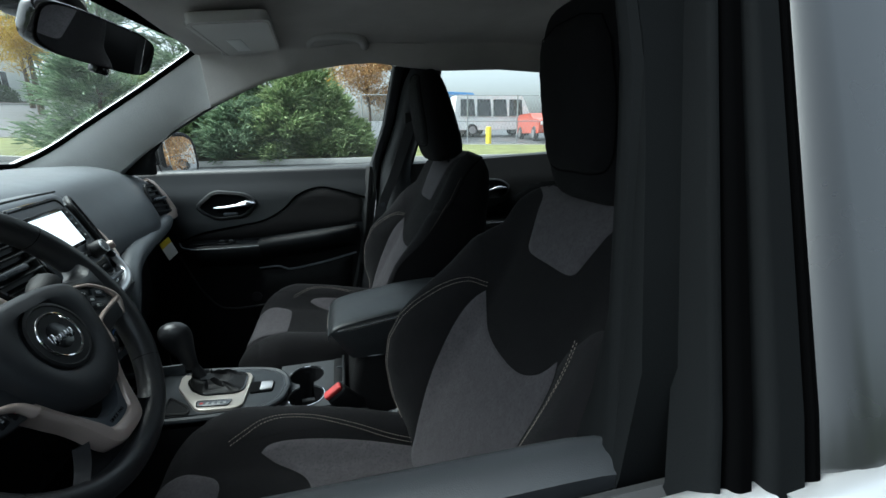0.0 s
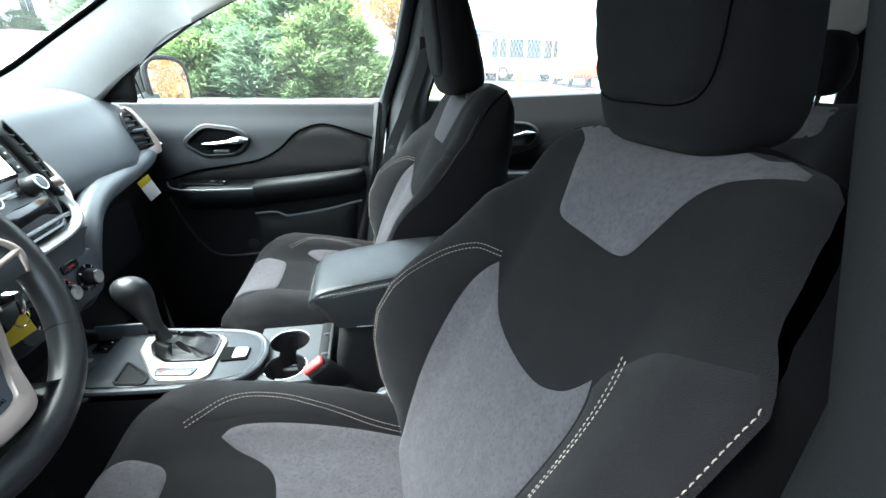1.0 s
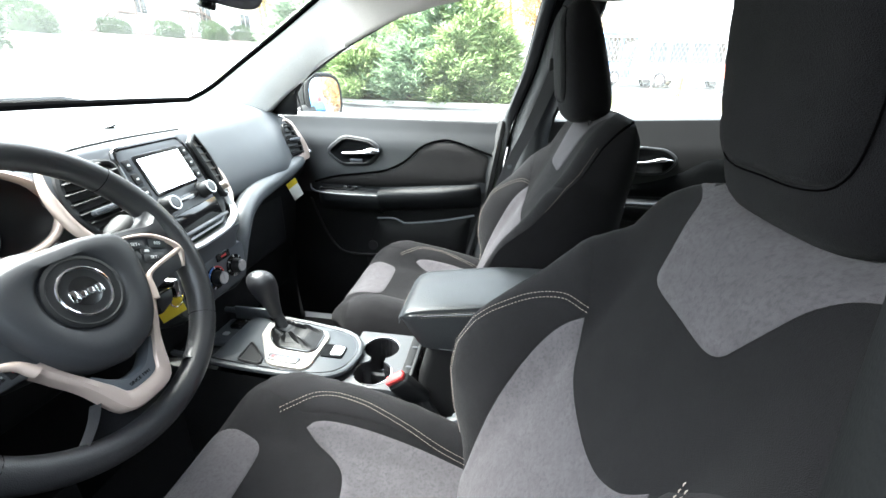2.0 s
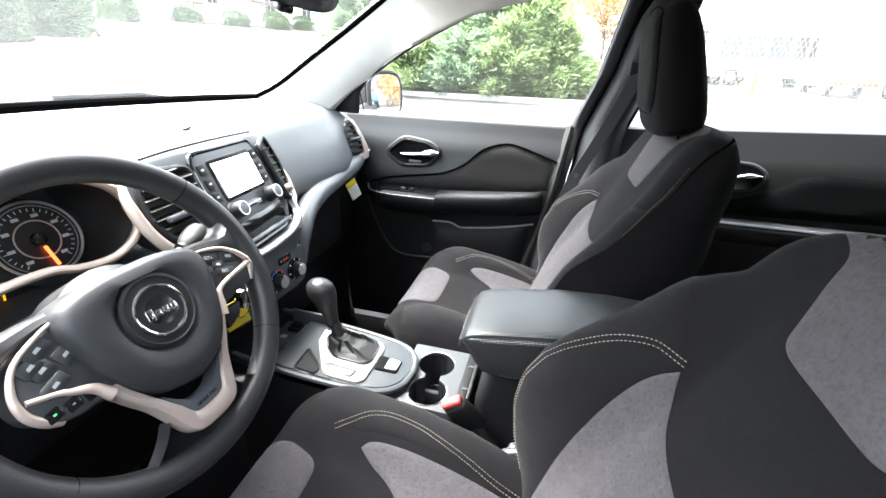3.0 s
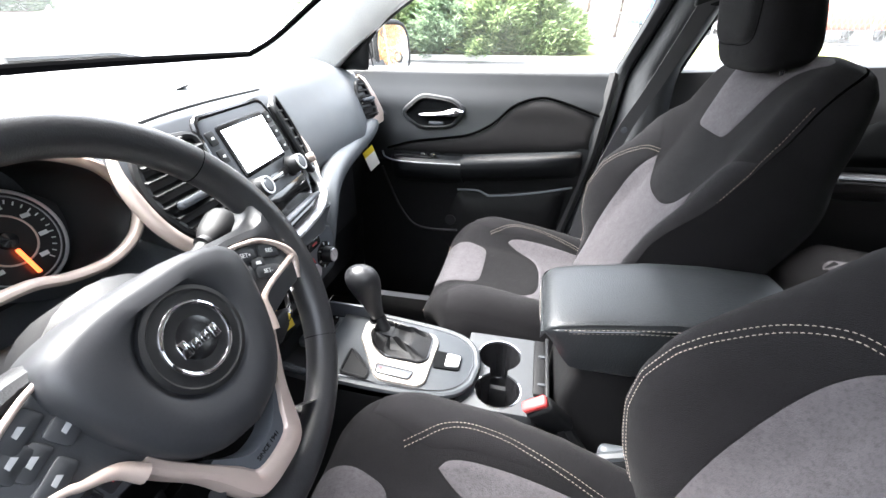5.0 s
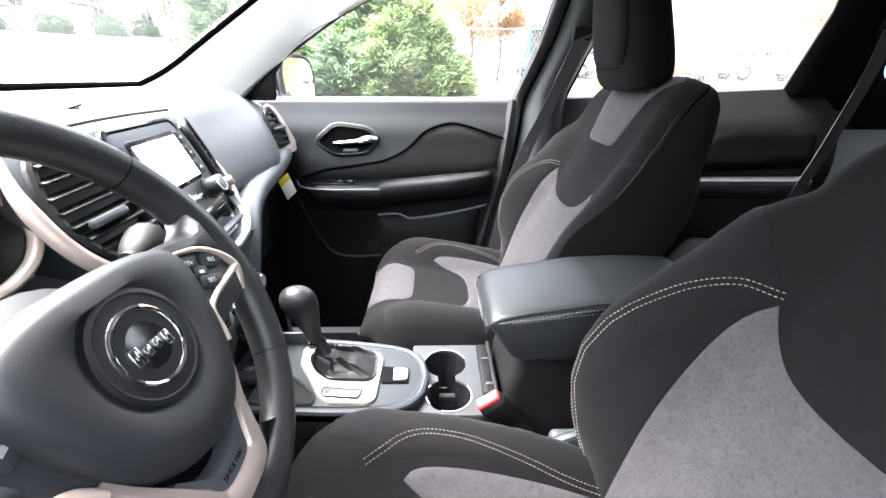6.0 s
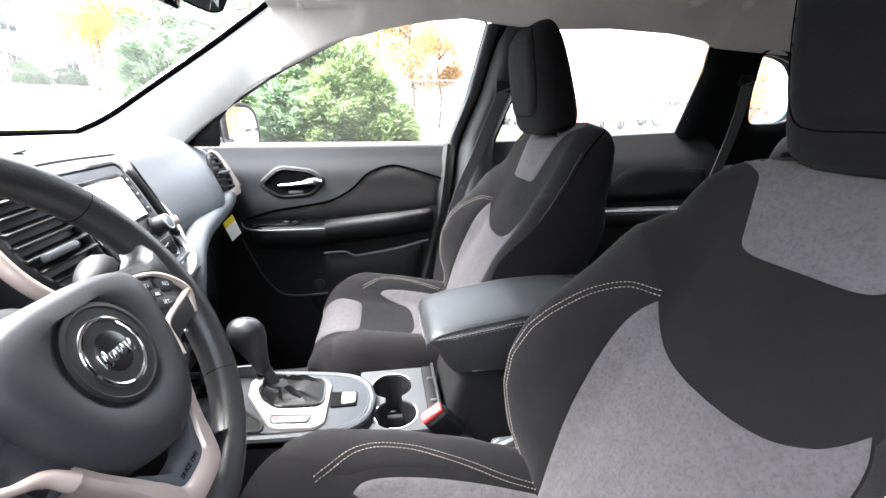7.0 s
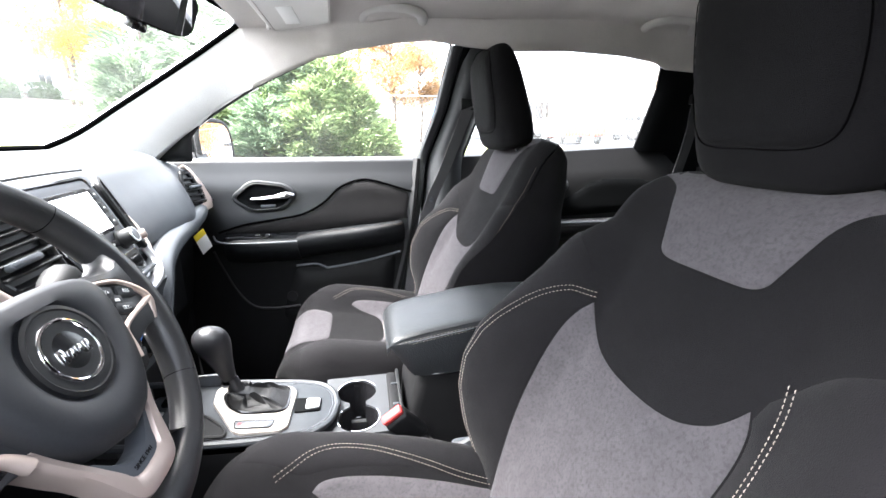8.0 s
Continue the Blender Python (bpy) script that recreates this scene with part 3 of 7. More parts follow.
def front_door(side, name, label):
    d = thing(name, label, "car door", "car doors", "structure")
    rows = []
    zs = np.linspace(0.42, 1.172 if side > 0 else 1.13, 40)
    for z in zs:
        xr = front_rear_x(z)
        xl = -0.93 if z > 0.9 else -0.93 + 0.1 * (0.9 - z)
        rows.append([(x, door_y(x, z), z) for x in np.linspace(xl, xr, 46)])
    if side > 0:
        crown = ((0.718, 1.181), (0.732, 1.188), (0.757, 1.189), (0.772, 1.178), (0.777, 1.15))
    else:
        crown = ((0.7, 1.142), (0.704, 1.152), (0.713, 1.159), (0.726, 1.161), (0.735, 1.158), (0.738, 1.13))
    for yy, dz in crown:
        rows.append([(x, yy, dz - 0.012 * max(0.0, (x + 0.16) / 0.07) ** 2) for x in np.linspace(-0.93, front_rear_x(1.19) if side > 0 else -0.09, 46)])
    # below this height the card turns blacker, painting in the footwell shade
    cut = int(np.searchsorted(zs, 0.905))
    part("lower_panel", flip(loft(rows[:cut + 1], False, False), side), door_lower, d)
    part("door_card", flip(loft(rows[cut:], False, False), side), door_soft, d)
    edge = [(front_rear_x(z), door_y(0, z) + 0.012, z) for z in np.linspace(0.42, 1.18 if side > 0 else 1.1, 16)]
    part("door_seal", flip(tube(edge, 0.016, 8), side), rubber, d)
    at = door_surface(side)
    # cloth insert below the wave line
    top = curve([(-0.775, 0.962), (-0.7, 0.985), (-0.6, 1.0), (-0.52, 1.014), (-0.452, 1.048), (-0.399, 1.095), (-0.337, 1.117), (-0.281, 1.113), (-0.165, 1.077)], 60)
    low = [(-0.175, 0.98), (-0.4, 0.955), (-0.6, 0.945), (-0.77, 0.945)]
    poly = np.vstack([top, np.array(low)])
    part("insert_panel", sheet(poly, at, 0.02, 0.003, 0.004, 0.012), door_cloth, d, "dark cloth insert")
    part("trim_seam", tube([at(x, z, 0.001) for x, z in top], 0.0035, 6), frit, d)
    # armrest: front half with switches, padded rear half
    for x0, x1, nm, mt, zt in ((-0.775, -0.535, "switch_panel", armrest_vinyl, 0.945), (-0.537, -0.19, "armrest_pad", armrest_vinyl, 0.947)):
        rings = []
        for t in np.linspace(0, 1, 14):
            x = x0 + (x1 - x0) * t
            gap = t if nm == "switch_panel" else 1 - t
            round_end = math.sqrt(max(0.0, 1 - (1 - gap / 0.06) ** 2)) if gap < 0.06 else 1.0
            depth = 0.075 * (0.45 + 0.55 * round_end) * (smooth01(t * 3 + 0.25) if nm == "switch_panel" else 1.0 - 0.4 * smooth01((t - 0.6) / 0.4))
            zz = zt + 0.03 * (x - x0) / 0.34 * (1 if nm == "armrest_pad" else 0.0) - (0.006 if nm == "switch_panel" else 0)
            y0 = 0.69
            sec = [(y0, zz + 0.008), (y0 - depth * 0.7, zz + 0.006), (y0 - depth * 0.95, zz - 0.002), (y0 - depth, zz - 0.016), (y0 - depth * 0.93, zz - 0.034), (y0 - depth * 0.6, zz - 0.06), (y0, zz - 0.085)]
            rings.append([(x, y, z) for y, z in curve(sec, 18)])
        part(nm, flip(loft(rings), side), mt, d, "padded armrest" if nm == "armrest_pad" else "")
    rail = [(-0.79, 0.66, 0.953), (-0.77, 0.635, 0.94), (-0.7, 0.612, 0.937), (-0.535, 0.608, 0.938)]
    part("armrest_trim", flip(tube(curve(rail, 20), 0.003, 8), side), plastic_grey, d, "satin silver strip")
    for k in range(2):
        st = curve([(-0.525, 0.6135 + 0.004 * k, 0.9545 + 0.003 * k), (-0.36, 0.6135 + 0.004 * k, 0.9675 + 0.003 * k), (-0.2, 0.6145 + 0.004 * k, 0.981 + 0.003 * k)], 40)
        part("stitching", flip(stitches(st, (0, -1, 1), 0.006, 0.0015, 0.0004), side), thread_dark, d)
    for sx in (-0.655, -0.625):
        part("window_switch", flip(raw(rbox(sx, 0.645, 0.952, 0.018, 0.016, 0.012, 0.004)), side), plastic, d)
        part("switch_lever", flip(raw(rbox(sx + 0.006, 0.638, 0.958, 0.006, 0.012, 0.005, 0.002)), side), chrome, d)
    part("switch_recess", flip(raw(rbox(-0.685, 0.648, 0.947, 0.12, 0.028, 0.008, 0.003)), side), gloss_black, d)
    # inside opener in its cup
    cup = rounded([(-0.728, 1.068), (-0.668, 1.118), (-0.57, 1.106), (-0.535, 1.08), (-0.572, 1.034), (-0.668, 1.028)], 0.022, 5)
    part("handle_cup", sheet((cup - cup.mean(0)) * 0.94 + cup.mean(0), lambda x, z, l: at(x, z, 0.012 - l), 0.008, 0.009, 0.0, 0.016), pillar_black, d, "black opener cup")
    part("handle_bezel", tube([at(x, z, 0.005) for x, z in cup], 0.0065, 10, True), door_soft, d)
    part("handle_rim", tube([at(x, z, 0.014) for x, z in (cup - cup.mean(0)) * 0.93 + cup.mean(0)], 0.0016, 6, True), plastic, d)
    lever = [at(-0.67, 1.066, 0.012), at(-0.635, 1.067, 0.016), at(-0.595, 1.072, 0.02), at(-0.565, 1.076, 0.018), at(-0.542, 1.076, 0.012)]
    part("door_handle", tube(curve(lever, 18), np.interp(np.linspace(0, 1, 18), [0, 0.1, 0.48, 0.58, 0.78, 1], [0.006, 0.0095, 0.0105, 0.018, 0.022, 0.012]), 12, False, 0.6), chrome, d, "chrome inside door handle")
    part("lock_knob", flip(raw(rbox(-0.62, 0.667, 1.043, 0.045, 0.012, 0.01, 0.004)), side), plastic_grey, d)
    # map pocket and its rolled lips
    lip = [at(-0.55, 0.846, 0.03), at(-0.49, 0.85, 0.034), at(-0.462, 0.84, 0.036), at(-0.44, 0.836, 0.036), at(-0.33, 0.852, 0.036), at(-0.21, 0.878, 0.03)]
    part("pocket_lip", tube(curve(lip, 40), 0.0035, 8), plastic_grey, d)
    # pocket in the same blackened tone, footwell shade included
    pocket = rounded([(-0.56, 0.838), (-0.46, 0.832), (-0.215, 0.87), (-0.25, 0.62), (-0.56, 0.6), (-0.62, 0.66)], 0.03, 4)
    part("map_pocket", sheet(pocket, at, 0.03, 0.022, 0.004, 0.05), door_lower, d)
    low_lip = [at(-0.8, 0.9, 0.006), at(-0.775, 0.83, 0.01), at(-0.745, 0.765, 0.014), at(-0.7, 0.712, 0.02), at(-0.64, 0.702, 0.028), at(-0.55, 0.708, 0.034)]
    part("lower_lip", tube(curve(low_lip, 40), 0.004, 8), plastic, d)
    cap = lathe([(0.0, 0.0), (0.018, 0.0), (0.018, 0.004), (0.01, 0.012), (0.0, 0.014)], 16, basis(at(-0.575, 0.735, 0.02), (1, 0, 0), (0, 0, 1)) if side < 0 else basis(at(-0.575, 0.735, 0.02), (-1, 0, 0), (0, 0, 1)))
    part("speaker_cap", cap, plastic, d)
    # black corner where the outside mirror is fixed
    corner = [(-0.935, 1.18), (-0.828, 1.18), (-0.815, 1.255), (-0.785, 1.288), (-0.85, 1.245)]
    part("mirror_corner", sheet(rounded(corner, 0.008, 3), lambda x, z, l: (x, side * (0.69 - 0.25 * (z - 1.19) - l), z), 0.02, 0.006, 0.002, 0.012), plastic, d)
    return d


front_door(1, "door_1", "closed black passenger door with cloth insert and chrome handle")
front_door(-1, "door_2", "closed black driver door with its window down")


def rear_door(side, name):
    d = thing(name, "closed black rear door with chrome handle and padded armrest", "car door", "car doors", "structure")
    rows = []
    for z in np.linspace(0.42, 1.178, 26):
        rows.append([(x, door_y(x, z) + 0.004, z + 0.045 * max(0, x) * smooth01((z - 0.9) / 0.25)) for x in np.linspace(-0.02, 0.86, 30)])
    for dy, dz in ((0.006, 1.186), (0.02, 1.192), (0.045, 1.192), (0.06, 1.17)):
        rows.append([(x, 0.716 + dy, dz + 0.045 * max(0, x)) for x in np.linspace(-0.02, 0.86, 30)])
    part("door_card", flip(loft(rows, False, False), side), plastic, d)
    at = door_surface(side)
    cup = rounded([(0.235, 1.075), (0.28, 1.122), (0.37, 1.116), (0.405, 1.09), (0.37, 1.05), (0.29, 1.045)], 0.022, 5)
    part("handle_cup", sheet((cup - cup.mean(0)) * 0.94 + cup.mean(0), lambda x, z, l: at(x, z, 0.012 - l), 0.008, 0.009, 0.0, 0.016), pillar_black, d, "black opener cup")
    part("handle_bezel", tube([at(x, z, 0.005) for x, z in cup], 0.0065, 10, True), door_soft, d)
    lever = [at(0.27, 1.078, 0.014), at(0.31, 1.082, 0.018), at(0.345, 1.09, 0.02), at(0.385, 1.09, 0.012)]
    part("door_handle", tube(curve(lever, 14), np.interp(np.linspace(0, 1, 14), [0, 0.5, 0.75, 1], [0.0075, 0.008, 0.016, 0.006]), 12, False, 0.6), chrome, d, "chrome inside door handle")
    top = curve([(0.2, 1.0), (0.33, 1.02), (0.43, 1.06), (0.52, 1.11), (0.62, 1.12), (0.8, 1.1)], 40)
    part("insert_panel", sheet(np.vstack([top, np.array([(0.8, 0.99), (0.2, 0.97)])]), at, 0.025, 0.003, 0.004, 0.012), pillar_black, d, "dark cloth insert")
    rings = []
    for x in np.linspace(0.12, 0.78, 14):
        dd = 0.06
        rings.append([(x, y, z) for y, z in curve([(0.695, 0.965), (0.69 - dd * 0.7, 0.963), (0.69 - dd, 0.945), (0.69 - dd * 0.7, 0.91), (0.695, 0.88)], 12)])
    part("armrest_pad", flip(loft(rings), side), leather, d, "padded armrest")
    part("armrest_trim", flip(tube([(0.12, 0.637, 0.957), (0.5, 0.637, 0.957), (0.78, 0.637, 0.957)], 0.005, 6), side), plastic_grey, d)
    return d


rear_door(1, "door_3")
rear_door(-1, "door_4")


# ---- roof fittings ----
def grab_handle(x0, x1, side, label):
    h = thing("grab_handle", label, "grab handle", "grab handles")
    zr = roof_z((x0 + x1) / 2)
    xm = (x0 + x1) / 2
    # folded up: the bar lies inboard against the lining, its two ends run outboard into the mounts
    p = [(x0, 0.54, zr - 0.066), (x0 - 0.002, 0.515, zr - 0.058), (x0 + 0.006, 0.48, zr - 0.048), (x0 + 0.035, 0.458, zr - 0.042), (xm, 0.452, zr - 0.04), (x1 - 0.035, 0.458, zr - 0.042), (x1 - 0.006, 0.48, zr - 0.048), (x1 + 0.002, 0.515, zr - 0.058), (x1, 0.54, zr - 0.066)]
    part("grip", flip(tube(curve(p, 48), 0.0145, 12, False, 0.8), side), ivory, h)
    for x in (x0, x1):
        part("mount", flip(raw(rbox(x, 0.533, zr - 0.06, 0.036, 0.04, 0.034, 0.012, 3)), side), ivory, h)
    return h


for side in (1, -1):
    if side > 0:
        grab_handle(-0.304, -0.148, side, "pale grey folding grab handle on the roof lining")
    grab_handle(0.515, 0.67, side, "pale grey folding grab handle on the roof lining")


def sun_visor(side):
    v = thing("sun_visor", "pale grey sun visor folded up against the roof", "sun visor", "sun visors")
    poly = rounded([(-0.53, 0.16), (-0.535, 0.55), (-0.385, 0.495), (-0.366, 0.16)], 0.022, 5)
    vm = Matrix.Translation((-0.45, 0, 1.537)) @ pose(0, 0, 0, 0, -5, 0) @ Matrix.Translation((0.45, 0, 0))
    body = slab(poly if side > 0 else [(x, -y) for x, y in poly][::-1], -0.011, 0.011, vm, 0.006)
    part("panel", body, ivory, v)
    part("panel_seam", flip(moved(tube([(x, y, -0.0105) for x, y in (np.array(rounded([(-0.53, 0.16), (-0.535, 0.55), (-0.385, 0.495), (-0.366, 0.16)], 0.022, 5)) - np.array((-0.45, 0.34))) * 0.94 + np.array((-0.45, 0.34))], 0.002, 6, True), vm), side), headlining, v)
    part("label", flip(moved(raw(rbox(-0.474, 0.4, -0.0112, 0.034, 0.14, 0.0016, 0.0005)), vm), side), white_paper, v, "white printed warning label")
    part("hinge", flip(moved(tube([(-0.55, 0.575, 0.014), (-0.545, 0.545, 0.0), (-0.535, 0.5, -0.002), (-0.535, 0.2, -0.002)], 0.0065, 8), vm), side), ivory, v)
    return v


sun_visor(1)
sun_visor(-1)

mirror = thing("rear_view_mirror", "black rear view mirror on the windscreen", "mirror")
mm = look((-0.616, 0.017, 1.452), (0.564, -0.313, 0.915), 4)
shape = [(0.12 * (abs(math.cos(a)) ** 0.45) * math.copysign(1, math.cos(a)), 0.038 * (abs(math.sin(a)) ** 0.5) * math.copysign(1, math.sin(a))) for a in np.linspace(0, 2 * math.pi, 48, endpoint=False)]
rings = []
for k, dz in ((1.0, 0.0), (1.03, 0.006), (1.02, 0.02), (0.85, 0.042), (0.4, 0.052)):
    rings.append([(x * k, y * k, dz) for x, y in shape])
part("housing", moved(loft(rings), mm), gloss_black, mirror)
part("mirror_glass", moved(([(x * 0.96, y * 0.93, -0.002) for x, y in shape], [tuple(range(48))]), mm), mirror_glass, mirror)
part("stem", tube([tuple(mm @ Vector((0, 0.0, 0.05))), (-0.685, 0.005, 1.475), (-0.705, 0, 1.5)], 0.014, 10), gloss_black, mirror)
part("sensor_box", rbox(-0.68, 0, 1.505, 0.1, 0.07, 0.045, 0.015, 3, None), gloss_black, mirror)
part("dimmer_tab", moved(raw(rbox(-0.016, -0.045, 0.01, 0.03, 0.014, 0.016, 0.004)), mm), gloss_black, mirror)

overhead = thing("overhead_console", "grey reading lamp console on the roof lining", "overhead console")
part("housing", rbox(-0.5, 0, 1.565, 0.17, 0.2, 0.03, 0.012, 3), ivory, overhead)
for y in (-0.05, 0.05):
    part("lamp_lens", rbox(-0.5, y, 1.549, 0.05, 0.06, 0.006, 0.003), white_paper, overhead)
part("trim_strip", tube([(-0.57, -0.09, 1.55), (-0.585, 0, 1.548), (-0.57, 0.09, 1.55)], 0.004, 8), chrome, overhead)


def seat_belt(pts, anchor, side, label):
    b = thing("seat_belt", label, "seat belt", "seat belts")
    c = curve(pts, 40)
    w = np.array((0.021, 0.0, 0.008))
    rings = []
    for p in c:
        rings.append([p - w, p - w + np.array((0, -0.0015, 0)), p + w + np.array((0, -0.0015, 0)), p + w])
    part("webbing", flip(loft(rings), side), belt_web, b)
    top = c[0]
    part("upper_guide", flip(raw(rbox(top[0], top[1] + 0.006, top[2] + 0.008, 0.05, 0.012, 0.035, 0.005, 3)), side), door_lower, b)
    if anchor:
        a = c[int(len(c) * anchor)]
        part("stop_button", flip(lathe([(0, 0), (0.008, 0), (0.008, 0.004), (0, 0.005)], 12, Matrix.Translation(a) @ pose(0, 0, 0, 90, 0, 0)), side), plastic_grey, b)
    return b


for side in (1, -1):
    if side < 0:
        seat_belt([(0.13, 0.615, 1.36), (0.125, 0.66, 1.17), (0.12, 0.68, 1.03), (0.11, 0.685, 0.8), (0.1, 0.688, 0.5)], 0.45, side, "grey webbing seat belt hanging from the door post")
    else:
        seat_belt([(-0.0, 0.565, 1.34), (-0.06, 0.60, 1.17), (-0.115, 0.622, 1.03), (-0.17, 0.64, 0.8), (-0.2, 0.655, 0.5)], 0.45, side, "grey webbing seat belt hanging from the door post")
    seat_belt([(0.8, 0.585, 1.37), (0.82, 0.62, 1.25), (0.78, 0.63, 1.05), (0.72, 0.63, 0.85), (0.7, 0.63, 0.7)], 0, side, "grey webbing seat belt beside the rear seat")


# ---- outside mirrors ----
def door_mirror(side):
    o = thing("door_mirror", "outside mirror in a dark shell on the front door", "door mirror", "door mirrors")
    m = look((-0.847, side * 0.955, 1.225), (0.8, side * 0.59, 1.325))
    sh = [(0.105 * (abs(math.cos(a)) ** 0.6) * math.copysign(1, math.cos(a)), 0.082 * (abs(math.sin(a)) ** 0.65) * math.copysign(1, math.sin(a))) for a in np.linspace(0, 2 * math.pi, 40, endpoint=False)]
    part("shell", moved(loft([[(x * k, y * k, -dz) for x, y in sh] for k, dz in ((0.97, -0.012), (1.04, -0.006), (1.05, -0.03), (0.95, -0.075), (0.6, -0.11))]), m @ Matrix.Scale(-1, 4, (0, 0, 1)) @ Matrix.Scale(-1, 4, (0, 0, 1))), door_lower, o)
    part("shell_rim", moved(tube([(x * 1.0, y * 1.0, -0.008) for x, y in sh], 0.0095, 8, True), m), door_lower, o)
    part("mirror_glass", moved(([(x * 0.95, y * 0.95, -0.014) for x, y in sh], [tuple(range(40))]), m), mirror_glass, o)
    part("arm", tube([(-0.88, side * 0.72, 1.17), (-0.88, side * 0.8, 1.165), (-0.87, side * 0.88, 1.18)], [0.03, 0.026, 0.03], 10), plastic, o)
    return o


door_mirror(1)
door_mirror(-1)

for y0, y1 in ((0.42, -0.2), (-0.1, -0.55)):
    wp = thing("windscreen_wiper", "black wiper lying along the foot of the windscreen", "wiper", "wipers")
    p = curve([(-1.27 + 0.1 * (y0 / 0.6) ** 2, y0, 1.222), (-1.3, (y0 + y1) / 2, 1.228), (-1.3 + 0.1 * (y1 / 0.6) ** 2, y1, 1.228)], 20)
    part("blade", tube(p, 0.006, 6), rubber, wp)
    part("arm", tube([p[0] + np.array((-0.02, 0.05, -0.02)), p[4] + np.array((-0.01, 0, 0.012)), p[10] + np.array((0, 0, 0.008))], 0.007, 6), gloss_black, wp)


# ---- front seats ----
BACK_UP = np.array((0.433, 0.0, 0.901))
BACK_OUT = np.array((-0.901, 0.0, 0.433))
BACK_FOOT = np.array((-0.149, 0.0, 0.727))
HALF = [(-0.08, 0.175), (0.0, 0.2), (0.06, 0.222), (0.12, 0.233), (0.22, 0.237), (0.30, 0.236), (0.36, 0.234), (0.41, 0.23), (0.432, 0.22), (0.45, 0.206), (0.48, 0.2), (0.51, 0.191), (0.532, 0.178), (0.546, 0.158), (0.556, 0.12)]
SWELL = [(-0.08, -0.03), (0.0, -0.006), (0.06, 0.046), (0.12, 0.08), (0.17, 0.098), (0.22, 0.1), (0.25, 0.093), (0.3, 0.073), (0.34, 0.055), (0.40, 0.036), (0.43, 0.022), (0.455, 0.008), (0.5, 0.006), (0.56, 0.0)]


def table(pairs, v):
    return float(np.interp(v, [p[0] for p in pairs], [p[1] for p in pairs]))


# the passenger's backrest is squarer at the shoulders and its bolsters swell higher up
HALF_P = HALF[:10] + [(0.48, 0.203), (0.51, 0.199), (0.532, 0.191), (0.546, 0.176), (0.556, 0.146)]
SWELL_P = [(-0.08, -0.03), (0.0, -0.022), (0.07, -0.004), (0.115, 0.032), (0.15, 0.05), (0.185, 0.066), (0.25, 0.074), (0.28, 0.067), (0.335, 0.044), (0.38, 0.034), (0.43, 0.022), (0.455, 0.008), (0.56, 0.0)]
DEEP_P = [(-0.08, 0.13), (0.2, 0.158), (0.38, 0.16), (0.44, 0.142), (0.49, 0.118), (0.53, 0.088), (0.556, 0.05)]


def back_surface(u, s, lift=0.0, half=HALF, swell=SWELL, inner_roll=0.035):
    """A point of the backrest's face: u across, s upwards; the bolster on the side of smaller u is flatter."""
    hw = table(half, s)
    t = abs(u)
    a = min(1.0, t / hw)
    n = table(swell, s) * (0.66 if u < 0 else 1.0) * float(smooth01((t - 0.125) / 0.1 if u < 0 else (t - 0.095) / 0.102)) + 0.008 * (t / 0.2) ** 2
    n -= (0.035 if u > 0 else inner_roll) * max(0.0, (a - 0.8) / 0.2) ** 2
    n -= 0.03 * max(0.0, (s - 0.49) / 0.066) ** 2
    n += 0.012 * math.exp(-((s - 0.1) / 0.12) ** 2)
    p = BACK_FOOT + BACK_UP * s + BACK_OUT * (n + lift)
    if u < 0 and swell is SWELL:
        u -= 0.012 * float(smooth01((t - 0.16) / 0.07)) * float(smooth01((0.46 - s) / 0.05))
    return (p[0], u, p[2])


CUSH_HALF = [(-0.06, 0.185), (0.0, 0.2), (0.1, 0.226), (0.2, 0.238), (0.33, 0.236), (0.38, 0.228), (0.42, 0.212), (0.46, 0.19), (0.5, 0.178)]


def cushion_surface(u, v, lift=0.0):
    """A point of the seat cushion: u across, v forwards from the backrest, rolling over the front edge."""
    t = abs(u)
    hw = table(CUSH_HALF, v)
    k = 0.158
    r = 0.062
    if v < 0.36:
        x, z = -0.149 - 0.987 * v, 0.722 + k * v
        nx, nz = -k * 0.0, 1.0
    else:
        a0 = math.atan2(k, 0.987)
        th = (v - 0.36) / r
        x = -0.149 - 0.987 * 0.36 - r * (math.sin(th - a0) + math.sin(a0))
        z = 0.722 + k * 0.36 - r * (math.cos(a0) - math.cos(th - a0)) * 1.0
        nx, nz = -math.sin(max(0, th - a0)), math.cos(min(th - a0, 1.6))
    swell = 0.042 * float(smooth01((t - 0.09) / 0.088)) * float(smooth01((0.43 - v) / 0.13)) + 0.008 * (t / 0.2) ** 2
    swell -= 0.05 * max(0.0, (t / hw - 0.8) / 0.2) ** 2
    swell -= 0.006 * math.exp(-((v - 0.1) / 0.1) ** 2) * (1 - min(1, t / 0.15))
    h = swell + lift
    return (x + nx * h, u, z + nz * h)


def mirrored(pts):
    """Closes a half outline, given from the middle to the middle, into a whole one."""
    p = np.array(pts, float)
    q = p[::-1] * np.array((-1, 1))
    return np.vstack([p, q])


